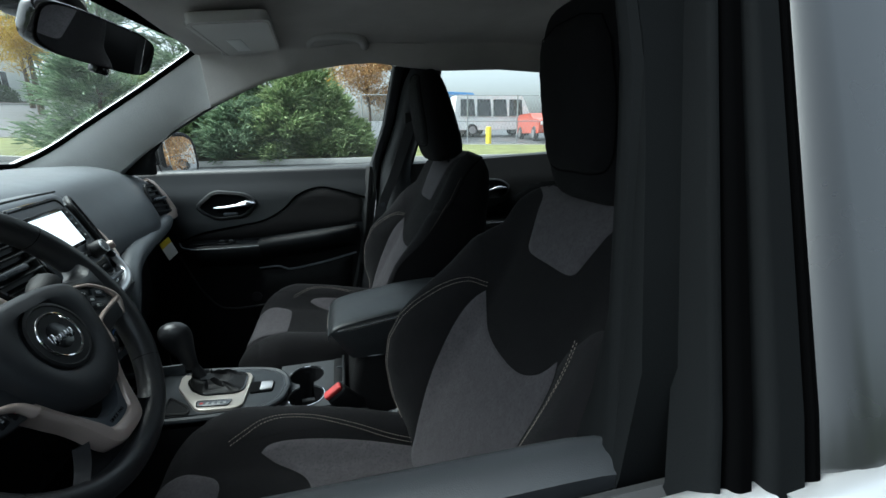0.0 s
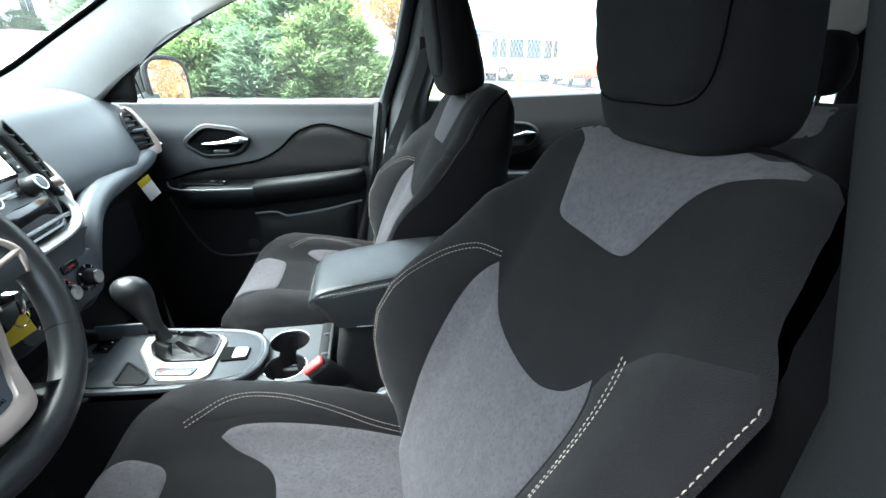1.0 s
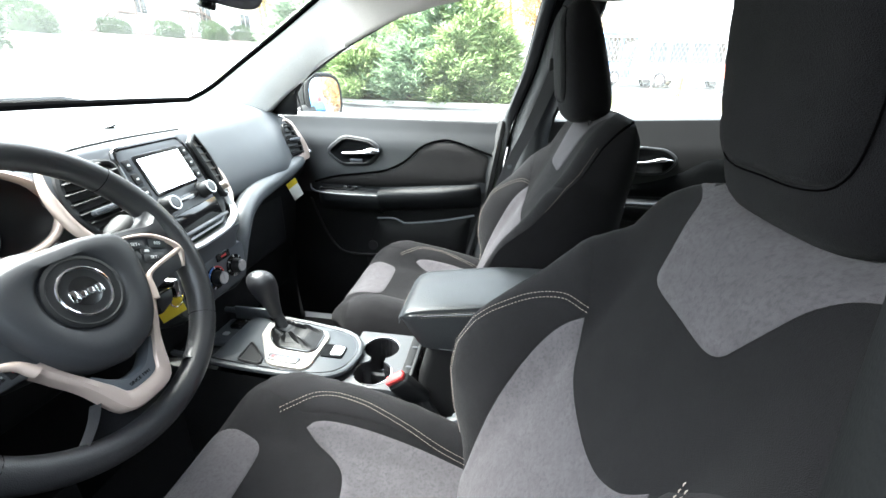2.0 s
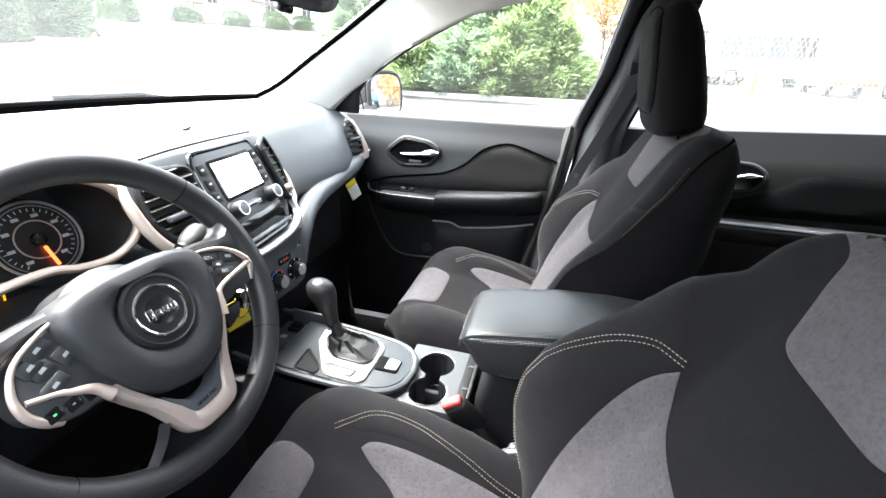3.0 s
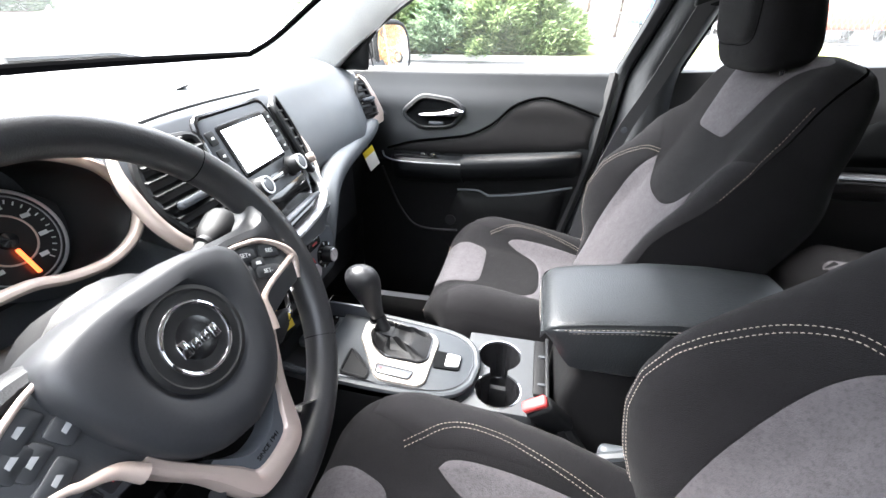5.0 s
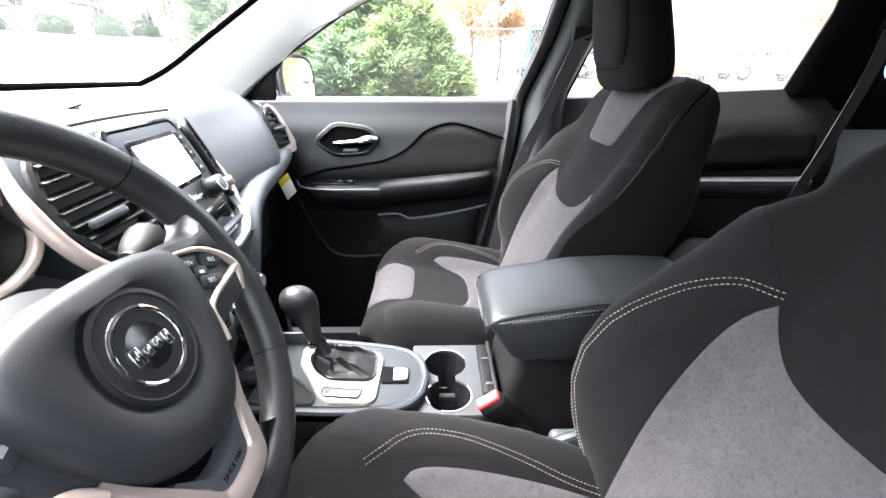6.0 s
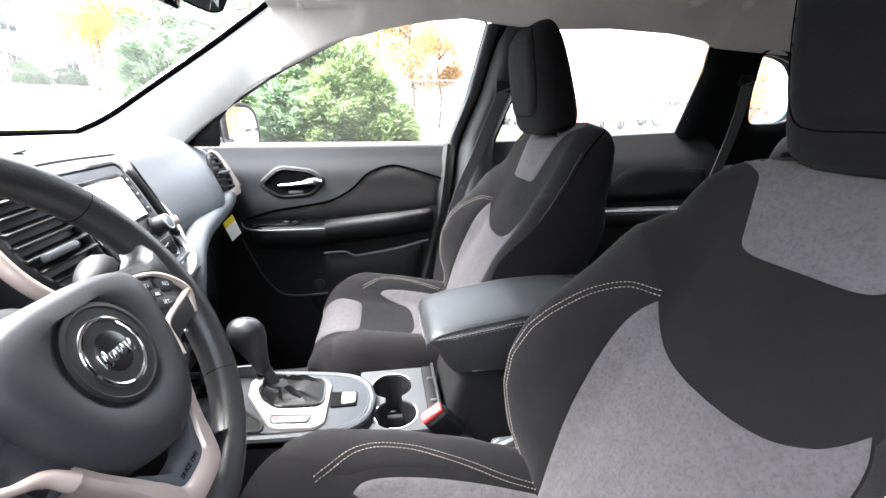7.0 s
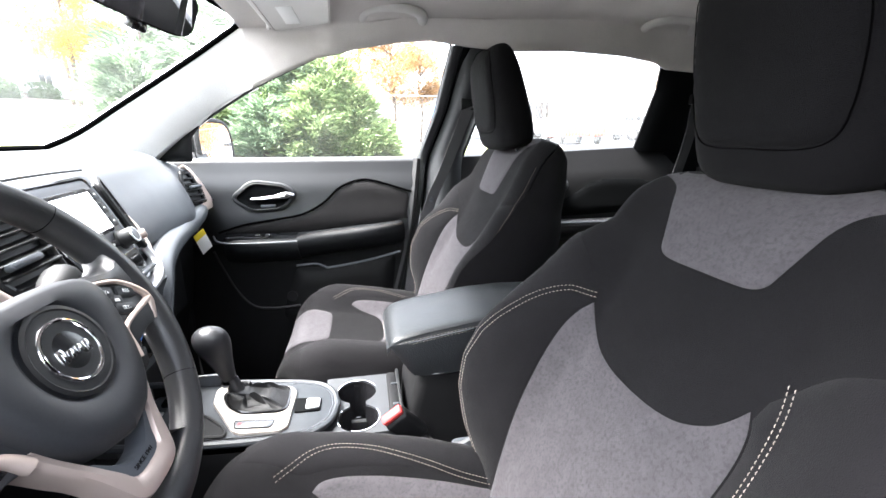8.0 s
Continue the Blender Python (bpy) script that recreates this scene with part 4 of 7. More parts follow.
def front_seat(name, y, label, slide=0.0, head_foot=(0.128, 1.208), head_tip=(0.0715, 1.466), head_w=0.114, plain=0, crown=0.0, cushion_back=0.0, cushion_up=0.0):
    seat = thing(name, label, "car seat", "front seats")
    seat.matrix_world = Matrix.Translation((slide, y, 0))

    half, swell, inner_roll = (HALF, SWELL, 0.012) if plain == 0 else (HALF_P, SWELL_P, 0.03)

    def half_at(s):
        return table(half, s)

    def face_of_back(u, s, lift=0.0):
        return tuple(np.array(back_surface(u, s, lift, half, swell, inner_roll)) + BACK_UP * crown * float(smooth01((s - 0.43) / 0.12)))
    # backrest cover: face and shell
    ss = np.r_[np.linspace(-0.08, 0.49, 52), np.linspace(0.497, 0.556, 16)]
    aa = np.linspace(-1, 1, 97)
    rows = [[face_of_back(a * half_at(s), s) for a in aa] for s in ss]
    part("back_cover", loft(rows, False, False), fabric_dark, seat)
    rows = []
    for s in ss:
        hw = half_at(s)
        e = np.array(face_of_back(hw, s))
        base = BACK_FOOT + BACK_UP * (s + crown * float(smooth01((s - 0.43) / 0.12)))
        out = []
        deep = 0.135 - 0.03 * smooth01((s - 0.3) / 0.25) if plain == 0 else table(DEEP_P, s)
        deep *= 1.0 if plain else math.sqrt(max(0.0, 1 - max(0.0, (s - 0.47) / 0.0865) ** 2)) * 0.97 + 0.03
        for c, w in curve([(1.0, 0.0), (1.035, 0.35), (1.02, 0.65), (0.9, 0.92), (0.6, 1.0), (0.3, 1.02), (0.0, 1.03)], 13):
            q = e * (1 - w) + (base - BACK_OUT * deep) * w
            out.append((q[0], c * hw, q[2]))
        ring = out + [(q[0], -q[1], q[2]) for q in out[-2::-1]]
        rows.append(ring)
    v, f = loft(rows, False, False)
    f.append(tuple(range(len(v) - 25, len(v))))
    # driver's shell darker than the passenger's: shade put into the cloth colour
    part("back_shell", (v, f), fabric_shade if plain == 0 else fabric_bolster, seat)
    # sewn panels of the backrest
    vp = mirrored(np.vstack([curve([(0.0, 0.43), (0.04, 0.43), (0.06, 0.4325), (0.071, 0.44), (0.077, 0.455), (0.086, 0.48), (0.096, 0.505), (0.108, 0.521), (0.13, 0.532), (0.152, 0.538)], 34), [(0.148, 0.5445), (0.125, 0.5515), (0.06, 0.554)]]))
    part("shoulder_patch", sheet(vp, face_of_back, 0.012, 0.0026, -0.0009, 0.006), fabric_light, seat, "light grey cloth patch")
    chev = curve([(0.0, 0.275), (0.035, 0.277), (0.068, 0.285), (0.094, 0.301), (0.108, 0.317), (0.119, 0.336)], 30)
    side_line = curve([(0.119, 0.336), (0.128, 0.314), (0.132, 0.28), (0.13, 0.22), (0.126, 0.15), (0.121, 0.08), (0.116, 0.0), (0.112, -0.06)], 34)
    ins = mirrored(np.vstack([chev, side_line[1:]]))
    part("lumbar_insert", sheet(ins, face_of_back, 0.013, 0.0035, -0.0009, 0.006), fabric_light, seat, "light grey cloth insert")
    for sg in (1, -1):
        inner = side_line[1:]
        outer = np.array([(0.985 * half_at(s), s) for s in np.linspace(-0.06, 0.43, 34)])
        seam = curve([(0.985 * half_at(0.43), 0.43), (0.19, 0.414), (0.155, 0.392), (0.125, 0.352)], 14)
        poly = np.vstack([inner, outer, seam[1:]]) * np.array((sg, 1))
        part("bolster", sheet(poly, face_of_back, 0.016, 0.004, 0.002, 0.009), fabric_bolster, seat)
        for k in (0, 1):
            line = curve([(0.124, 0.362), (0.158, 0.35), (0.183, 0.315), (0.198, 0.26), (0.206, 0.19), (0.205, 0.12), (0.193, 0.06), (0.177, 0.01)], 160)
            d = np.gradient(line, axis=0)
            nrm = np.stack([d[:, 1], -d[:, 0]], 1) / np.linalg.norm(d, axis=1)[:, None]
            line = line + nrm * (0.013 + 0.0065 * k)
            if sg < 0:
                line = curve([(0.135, 0.372), (0.142, 0.35), (0.148, 0.32), (0.153, 0.28), (0.155, 0.23), (0.15, 0.17), (0.14, 0.1), (0.13, 0.03)], 160) + np.array((0.0065 * k, 0))
            path = [face_of_back(sg * u, s, 0.0043) for u, s in line]
            if sg != plain:
                part("stitching", stitches(path, (-0.8, 0, 0.5), 0.0034, 0.002, 0.0005 if sg > 0 else 0.00045), thread, seat, "tan double stitching")
        if sg > 0:
            continue
        rim = [face_of_back(sg * 0.985 * half_at(s), s, 0.002) for s in np.linspace(0.0, 0.415 if plain == 0 else 0.5, 160)]
        part("stitching", stitches(rim, (-0.8, 0, 0.5), 0.0038, 0.002, 0.00045), thread if plain == 0 else thread_dark, seat)
    # cushion
    def cushion_face(u, v, lift=0.0):
        p = cushion_surface(u, v, lift)
        return (p[0] + cushion_back, p[1], p[2] + cushion_up)
    vv = np.r_[np.linspace(-0.06, 0.33, 34), np.linspace(0.34, 0.5, 22)]
    rows = [[cushion_face(a * table(CUSH_HALF, q), q) for a in aa] for q in vv]
    part("cushion_cover", loft(rows, False, False), fabric_dark, seat)
    rows = []
    for q in vv:
        hw = table(CUSH_HALF, q)
        e = np.array(cushion_face(hw, q))
        half = [(e[0], hw, e[2]), (e[0], hw * 1.03, e[2] - 0.02), (e[0] + 0.0, hw * 1.03, min(e[2] - 0.03, 0.69)), (max(e[0], -0.53 + cushion_back), hw * 0.99, 0.655), (max(e[0], -0.5), hw * 0.9, 0.63), (max(e[0], -0.48), 0.0, 0.62)]
        rows.append(half + [(p[0], -p[1], p[2]) for p in half[-2::-1]])
    v, f = loft(rows, False, False)
    f.append(tuple(range(len(v) - 11, len(v))))
    part("cushion_shell", (v, f), fabric_bolster, seat)
    patch = mirrored(np.vstack([curve([(0.0, 0.318), (0.05, 0.319), (0.072, 0.322), (0.086, 0.333), (0.094, 0.355), (0.1, 0.385), (0.098, 0.42), (0.086, 0.438)], 24), [(0.05, 0.445), (0.0, 0.446)]])[:-1])
    part("front_patch", sheet(patch, cushion_face, 0.012, 0.0026, -0.0009, 0.006), fabric_light, seat, "light grey cloth patch")
    tip = curve([(0.0, 0.178), (0.04, 0.18), (0.072, 0.19), (0.092, 0.212), (0.107, 0.243), (0.122, 0.267)], 24)
    line2 = curve([(0.122, 0.267), (0.132, 0.254), (0.137, 0.222), (0.137, 0.16), (0.131, 0.08), (0.12, 0.0), (0.112, -0.05)], 26)
    part("cushion_insert", sheet(mirrored(np.vstack([tip, line2[1:]])), cushion_face, 0.013, 0.0035, -0.0009, 0.006), fabric_light, seat, "light grey cloth insert")
    for sg in (1, -1):
        outer = np.array([(0.97 * table(CUSH_HALF, q), q) for q in np.linspace(-0.05, 0.385, 30)])
        back_in = np.array([(0.117, -0.05), (0.127, 0.0), (0.14, 0.08), (0.146, 0.16), (0.145, 0.23), (0.137, 0.283), (0.146, 0.312), (0.159, 0.35), (0.17, 0.378)])
        poly = np.vstack([curve(back_in, 30), outer[::-1]]) * np.array((sg, 1))
        part("bolster", sheet(poly, cushion_face, 0.016, 0.004, 0.002, 0.009), fabric_bolster, seat)
        for k in (0, 1):
            line = curve([(0.136, 0.319), (0.148, 0.298), (0.164, 0.272), (0.1725, 0.247), (0.175, 0.22), (0.172, 0.182), (0.164, 0.145), (0.152, 0.097), (0.139, 0.05), (0.13, 0.005), (0.124, -0.03)], 190)
            d = np.gradient(line, axis=0)
            nrm = np.stack([-d[:, 1], d[:, 0]], 1) / np.linalg.norm(d, axis=1)[:, None]
            path = [cushion_face(sg * u, q, 0.0043) for u, q in line + nrm * 0.006 * (k - 1)]
            if sg < 0:
                continue
            part("stitching", stitches(path, (0, 0, 1), 0.0034, 0.002, 0.00047), thread, seat, "tan double stitching")
    # low seam round the side of the cushion
    for sg in (1, -1):
        low = []
        for q in np.linspace(-0.03, 0.44, 120):
            e = cushion_face(table(CUSH_HALF, q), q)
            low.append((e[0], sg * (table(CUSH_HALF, q) * 1.031 + 0.0008), max(e[2] - 0.055, 0.692)))
        part("stitching", stitches(low, (0, sg, 0), 0.0042, 0.0025, 0.0004), thread_dark, seat)
    hem = [cushion_face(a * table(CUSH_HALF, 0.47), 0.472 - 0.03 * a ** 4, 0.001) for a in np.linspace(-0.86, 0.86, 120)]
    part("front_seam", tube(hem, 0.0009, 5), thread_dark, seat, "brown front seam")
    # base, rails and the lever trim
    part("seat_base", rbox(-0.28, 0, 0.55, 0.46, 0.42, 0.12, 0.02, 2), plastic, seat)
    for yy in (-0.19, 0.19):
        part("seat_rail", rbox(-0.28, yy, 0.43, 0.55, 0.05, 0.13, 0.01, 2), plastic, seat)
        part("hinge_cover", rbox(-0.12, yy * 1.28, 0.68, 0.14, 0.025, 0.1, 0.012, 3), plastic_grey, seat)
    # head restraint, leaning forwards
    rings = []
    foot, tip_h = np.array((head_foot[0], 0.0, head_foot[1])), np.array((head_tip[0], 0.0, head_tip[1]))
    ax = (tip_h - foot) / np.linalg.norm(tip_h - foot)
    fw = np.array((-ax[2], 0, ax[0]))
    L = float(np.linalg.norm(tip_h - foot))
    for t, wk, dk in ((0.0, 0.55, 0.45), (0.015, 0.82, 0.78), (0.06, 0.96, 0.98), (0.16, 1.0, 1.06), (0.35, 1.0, 1.02), (0.55, 0.99, 0.94), (0.72, 0.965, 0.86), (0.86, 0.92, 0.74), (0.95, 0.84, 0.55), (0.99, 0.72, 0.35), (1.0, 0.5, 0.15)):
        c = foot + ax * L * t
        ring = []
        for ang in np.linspace(0, 2 * math.pi, 44, endpoint=False):
            ca, sa = math.cos(ang), math.sin(ang)
            px = 0.05 * dk * math.copysign(abs(ca) ** 0.75, ca)
            py = head_w * wk * math.copysign(abs(sa) ** 0.55, sa)
            q = c + fw * px
            ring.append((q[0], py, q[2]))
        rings.append(ring)
    v, f = loft(rings)
    hr = part("head_restraint", (v, f), fabric_dark, seat, "black cloth head restraint")
    sub = hr.modifiers.new("round", "SUBSURF")
    sub.levels = sub.render_levels = 1

    def head_face(u, h, lift=0.0):
        c = foot + ax * h
        dk = float(np.interp(h / L, [0.0, 0.06, 0.16, 0.35, 0.55, 0.72, 0.86, 0.95], [0.7, 0.98, 1.06, 1.02, 0.94, 0.86, 0.74, 0.55]))
        k = max(0.0, 1 - (abs(u) / (head_w * 1.05)) ** 3.2)
        q = c + fw * (0.0485 * dk * k ** 0.34 + lift)
        return (q[0], u, q[2])
    face = mirrored(np.vstack([curve([(0.0, 0.05), (0.045, 0.05), (0.072, 0.058), (0.084, 0.085), (0.088, 0.14), (0.084, 0.2)], 24), [(0.07, 0.228), (0.03, 0.238)]]))
    part("face_panel", sheet(face, head_face, 0.012, 0.006, 0.003, 0.01), fabric_dark, seat)
    part("panel_seam", tube([head_face(u, h, 0.0012) for u, h in face], 0.0007, 6, True), frit, seat)
    for yy in (-0.07, 0.07):
        hx, hz = foot[0], foot[2]
        part("head_post", tube([(hx + 0.017, yy, hz - 0.05), (hx + 0.007, yy, hz - 0.02), (hx - 0.005, yy, hz + 0.027)], 0.006, 10), chrome, seat)
        part("post_collar", lathe([(0.0, 0), (0.014, 0), (0.014, 0.008), (0.008, 0.012), (0, 0.012)], 16, Matrix.Translation((hx + 0.003, yy, hz - (0.012 if plain == 0 else 0.03)))), plastic, seat)
    return seat


front_seat("driver_seat", -0.34, "black cloth driver seat with light grey inserts and tan stitching", 0.0, head_w=0.104)
front_seat("passenger_seat", 0.35, "black cloth passenger seat with light grey inserts and tan stitching", -0.04, (0.091, 1.228), (0.036, 1.462), 0.116, -1, 0.04, 0.078, -0.01)


# ---- rear bench ----
def rear_seat(y, half, name, label):
    seat = thing(name, label, "car seat", "rear seats")
    seat.matrix_world = Matrix.Translation((0, y, 0))
    fx, fz = 0.82, 0.76

    def face(u, s, lift=0.0):
        t = abs(u) / half
        n = 0.03 * math.exp(-((t - 0.72) / 0.2) ** 2) - 0.04 * max(0, (t - 0.85) / 0.15) ** 2 - 0.04 * max(0, (s - 0.46) / 0.06) ** 2 + lift
        return (fx + 0.42 * s - 0.9 * n, u, fz + 0.9 * s + 0.42 * n)
    aa = np.linspace(-1, 1, 31)
    ss = np.linspace(-0.05, 0.52, 34)
    rows = [[face(a * half * (1 - 0.25 * max(0, (s - 0.4) / 0.12) ** 2), s) for a in aa] for s in ss]
    rows += [[(q[0] + 0.09, q[1], q[2] - 0.04) for q in rows[-1]], [(q[0] + 0.1, q[1], 0.75) for q in rows[-1]]]
    part("backrest", loft(rows, False, False), fabric_dark, seat)

    def cush(u, v, lift=0.0):
        t = abs(u) / half
        z = 0.735 + 0.12 * v - 0.05 * max(0, (v - 0.38) / 0.06) ** 2 - 0.03 * max(0, (t - 0.85) / 0.15) ** 2 + lift
        return (fx + 0.02 - v, u, z)
    rows = [[cush(a * half, v) for a in aa] for v in np.linspace(-0.05, 0.46, 30)]
    rows += [[(q[0] + 0.03, q[1], 0.56) for q in rows[-1]], [(q[0] + 0.05, q[1], 0.4) for q in rows[-1]]]
    part("cushion", loft(rows, False, False), fabric_dark, seat)
    w = half * 0.62
    part("shoulder_patch", sheet(rounded([(0, 0.38), (w * 0.8, 0.41), (w * 0.75, 0.505), (-w * 0.75, 0.505), (-w * 0.8, 0.41)], 0.03, 4), face, 0.025, 0.002, 0.0015, 0.008), fabric_light, seat, "light grey cloth patch")
    part("lumbar_insert", sheet(rounded([(w, -0.03), (w, 0.3), (0, 0.26), (-w, 0.3), (-w, -0.03)], 0.03, 4), face, 0.025, 0.002, 0.0015, 0.008), fabric_light, seat, "light grey cloth insert")
    part("front_patch", sheet(rounded([(w, 0.31), (w, 0.43), (-w, 0.43), (-w, 0.31)], 0.02, 4), cush, 0.025, 0.002, 0.0015, 0.008), fabric_light, seat, "light grey cloth patch")
    part("cushion_insert", sheet(rounded([(w, 0.26), (w, -0.03), (-w, -0.03), (-w, 0.26), (0, 0.18)], 0.02, 4), cush, 0.025, 0.002, 0.0015, 0.008), fabric_light, seat, "light grey cloth insert")
    line = [cush(u, 0.3, 0.002) for u in np.linspace(-half * 0.8, half * 0.8, 80)]
    part("stitching", stitches(line, (0, 0, 1), 0.006, 0.003, 0.0009), thread, seat)
    rings = []
    for t, k in ((0, 0.6), (0.1, 0.95), (0.4, 1.0), (0.7, 0.93), (0.92, 0.75), (1.0, 0.45)):
        c = np.array((1.045, 0, 1.225)) + np.array((0.0, 0, 0.17)) * t
        rings.append([(c[0] + 0.05 * k * math.copysign(abs(math.cos(a)) ** 0.7, math.cos(a)), 0.12 * k * math.copysign(abs(math.sin(a)) ** 0.55, math.sin(a)), c[2]) for a in np.linspace(0, 2 * math.pi, 32, endpoint=False)])
    hr = part("head_restraint", loft(rings), fabric_dark, seat, "black cloth head restraint")
    sb = hr.modifiers.new("round", "SUBSURF")
    sb.levels = sb.render_levels = 1
    for yy in (-0.06, 0.06):
        part("head_post", tube([(1.05, yy, 1.17), (1.047, yy, 1.24)], 0.006, 8), chrome, seat)
    return seat


rear_seat(0.36, 0.3, "back_bench_seat", "black cloth rear seat with light grey inserts")
rear_seat(-0.36, 0.3, "back_bench_seat", "black cloth rear seat with light grey inserts")


# ---- dashboard ----
dash = thing("dashboard", "dark grey soft-touch dashboard under the windscreen", "dashboard")


def dash_profile(y):
    k = smooth01((abs(y) - 0.1) / 0.5)
    e = smooth01((abs(y) - 0.52) / 0.2)
    x0, x1 = -1.27 + 0.1 * k, -1.1 + 0.03 * k
    pts = [(x0 - 0.02, 1.2), (x0 + 0.02, 1.216), (x1, 1.223 - 0.012 * e), (-0.97, 1.224 - 0.02 * e), (-0.885, 1.217 - 0.03 * e), (-0.83, 1.2 - 0.035 * e), (-0.79, 1.155 - 0.03 * e),
           (-0.765, 1.1 - 0.02 * e), (-0.752, 1.052), (-0.765, 1.028), (-0.785, 1.012), (-0.83, 0.985), (-0.86, 0.92), (-0.88, 0.78), (-0.93, 0.56)]
    e2 = smooth01((abs(y) - 0.42) / 0.2)
    pts = [(a - 0.05 * e2 * smooth01((a + 0.95) / 0.1) * smooth01((b - 0.99) / 0.04), b) for a, b in pts]
    if y < -0.1:
        d = smooth01((-0.1 - y) / 0.12) * smooth01((0.68 + y) / 0.08)
        pts = [(a, b - d * 0.03 * smooth01((a + 1.05) / 0.2)) for a, b in pts]
        pts = [(a + (min(a, -0.935) - a) * d if b > 1.035 and a > -0.95 else a, b) for a, b in pts]
    return curve(pts, 60)


ys = np.linspace(-0.715, 0.715, 61)
rows = [[(x, y, z) for x, z in dash_profile(y)] for y in ys]
top_n = 39
# upper skin has the light put into its colour; lower skin stays dark
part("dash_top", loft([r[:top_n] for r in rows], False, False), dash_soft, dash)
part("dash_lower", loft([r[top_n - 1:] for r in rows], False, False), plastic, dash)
# the rolled edge below the passenger's face of the dashboard
roll = [(-0.812, 0.66, 1.062), (-0.79, 0.58, 1.045), (-0.775, 0.48, 1.036), (-0.762, 0.36, 1.03), (-0.746, 0.25, 1.024), (-0.728, 0.17, 1.004), (-0.712, 0.122, 0.965), (-0.708, 0.1, 0.915), (-0.72, 0.085, 0.868), (-0.76, 0.07, 0.84)]
part("lower_roll", tube(curve(roll, 70), np.interp(np.linspace(0, 1, 70), [0, 0.45, 0.6, 0.75, 1], [0.02, 0.026, 0.024, 0.016, 0.01]), 12), dash_soft, dash)
part("top_seam", tube(curve([(-0.742, -0.196, 1.2), (-0.748, -0.147, 1.203), (-0.752, -0.092, 1.205), (-0.76, -0.023, 1.205), (-0.773, 0.075, 1.203)], 30), 0.002, 6), plastic, dash)
part("light_sensor", slab(rounded([(-0.014, -0.007), (0.014, -0.007), (0.014, 0.007), (-0.014, 0.007)], 0.006, 4), 0, 0.003, Matrix.Translation((-0.856, 0.004, 1.2105)) @ pose(0, 0, 0, 0, -12, 80), 0.001), gloss_black, dash)
part("glovebox_lid", rbox(-0.872, 0.36, 0.86, 0.03, 0.44, 0.2, 0.015, 3, None), plastic, dash)
part("glovebox_catch", rbox(-0.853, 0.3, 0.945, 0.012, 0.07, 0.018, 0.005), plastic_grey, dash)
part("knee_panel", rbox(-0.85, -0.38, 0.9, 0.04, 0.5, 0.2, 0.02, 3), plastic, dash)

# centre stack
SM = basis((-0.7176, -0.0248, 1.0973), (-0.122, 0.9925, 0), (-0.399, -0.049, 0.916))
stack = thing("centre_stack", "dark grey centre stack with radio, vents and heater knobs", "centre console")
rings = []
for b, half, off in ((0.128, 0.15, -0.03), (0.12, 0.175, -0.012), (0.105, 0.19, -0.004), (0.06, 0.195, -0.004), (0.0, 0.185, -0.004), (-0.04, 0.16, -0.004), (-0.07, 0.132, -0.004), (-0.085, 0.125, -0.006)):
    row = []
    for t in np.linspace(-1, 1, 25):
        drop = 0.02 * max(0, (abs(t) - 0.55) / 0.45) ** 2 * (half / 0.19) + 0.005 * t * t
        row.append((half * t, b, off - drop))
    row = [(-half * 0.72, b, off - 0.12)] + row + [(half * 0.9, b, off - 0.12)]
    rings.append([tuple(SM @ Vector(q)) for q in row])
top_back = [(q[0] - 0.1, q[1], q[2] - 0.02) for q in rings[0]]
low = []
for x, z, half in ((-0.674, 1.014, 0.122), (-0.684, 0.99, 0.12), (-0.692, 0.95, 0.118), (-0.696, 0.905, 0.112), (-0.702, 0.875, 0.1), (-0.715, 0.86, 0.095), (-0.74, 0.855, 0.09), (-0.83, 0.85, 0.09)):
    row = []
    for t in np.linspace(-1, 1, 25):
        row.append((x - 0.035 * max(0, (abs(t) - 0.72) / 0.28) ** 2, -0.018 + half * t, z))
    low.append([(x - 0.12, -0.018 - half, z)] + row + [(x - 0.12, -0.018 + half, z)])
part("stack_housing", loft([top_back] + rings + low, False, False), plastic_grey, stack)

# radio bezel
bez = rounded([(-0.082, 0.098), (0.082, 0.098), (0.09, 0.06), (0.088, 0.0), (0.068, -0.075), (-0.068, -0.075), (-0.088, 0.0), (-0.09, 0.06)], 0.014, 4)
radio = part("radio", slab(bez, 0.0, 0.008, SM, 0.004), plastic_grey, stack, "dark radio with a lit screen and two knobs")
rim = (bez - bez.mean(0)) * 1.03 + bez.mean(0)
part("radio_rim", tube([tuple(SM @ Vector((*q, 0.004))) for q in rim], 0.0045, 8, True), gloss_black, stack)
part("screen_surround", slab(rounded([(-0.059, 0.01), (0.061, 0.01), (0.062, 0.084), (-0.059, 0.084)], 0.006, 3), 0.006, 0.0105, SM, 0.001), gloss_black, radio)
part("screen", slab([(-0.0525, 0.016), (0.0545, 0.016), (0.0555, 0.077), (-0.0525, 0.077)], 0.0105, 0.0125, SM), screen_white, radio, "white lit display")
for a, nm in ((-0.057, "volume_knob"), (0.057, "tuning_knob")):
    kb = part(nm, lathe([(0, 0), (0.0165, 0), (0.0165, 0.004), (0.0145, 0.006), (0.0138, 0.022), (0.0125, 0.024), (0, 0.024)], 32, SM @ Matrix.Translation((a, -0.008, 0.006))), plastic, radio)
    part("knob_ring", lathe([(0.0105, 0.0235), (0.0128, 0.0235), (0.0128, 0.0255), (0.0105, 0.0255), (0.0105, 0.0235)], 32, SM @ Matrix.Translation((a, -0.008, 0.006))), silver, kb)
    part("knob_cap", lathe([(0, 0.0235), (0.0095, 0.0235), (0.0085, 0.026), (0, 0.0265)], 24, SM @ Matrix.Translation((a, -0.008, 0.006))), plastic_grey, kb)
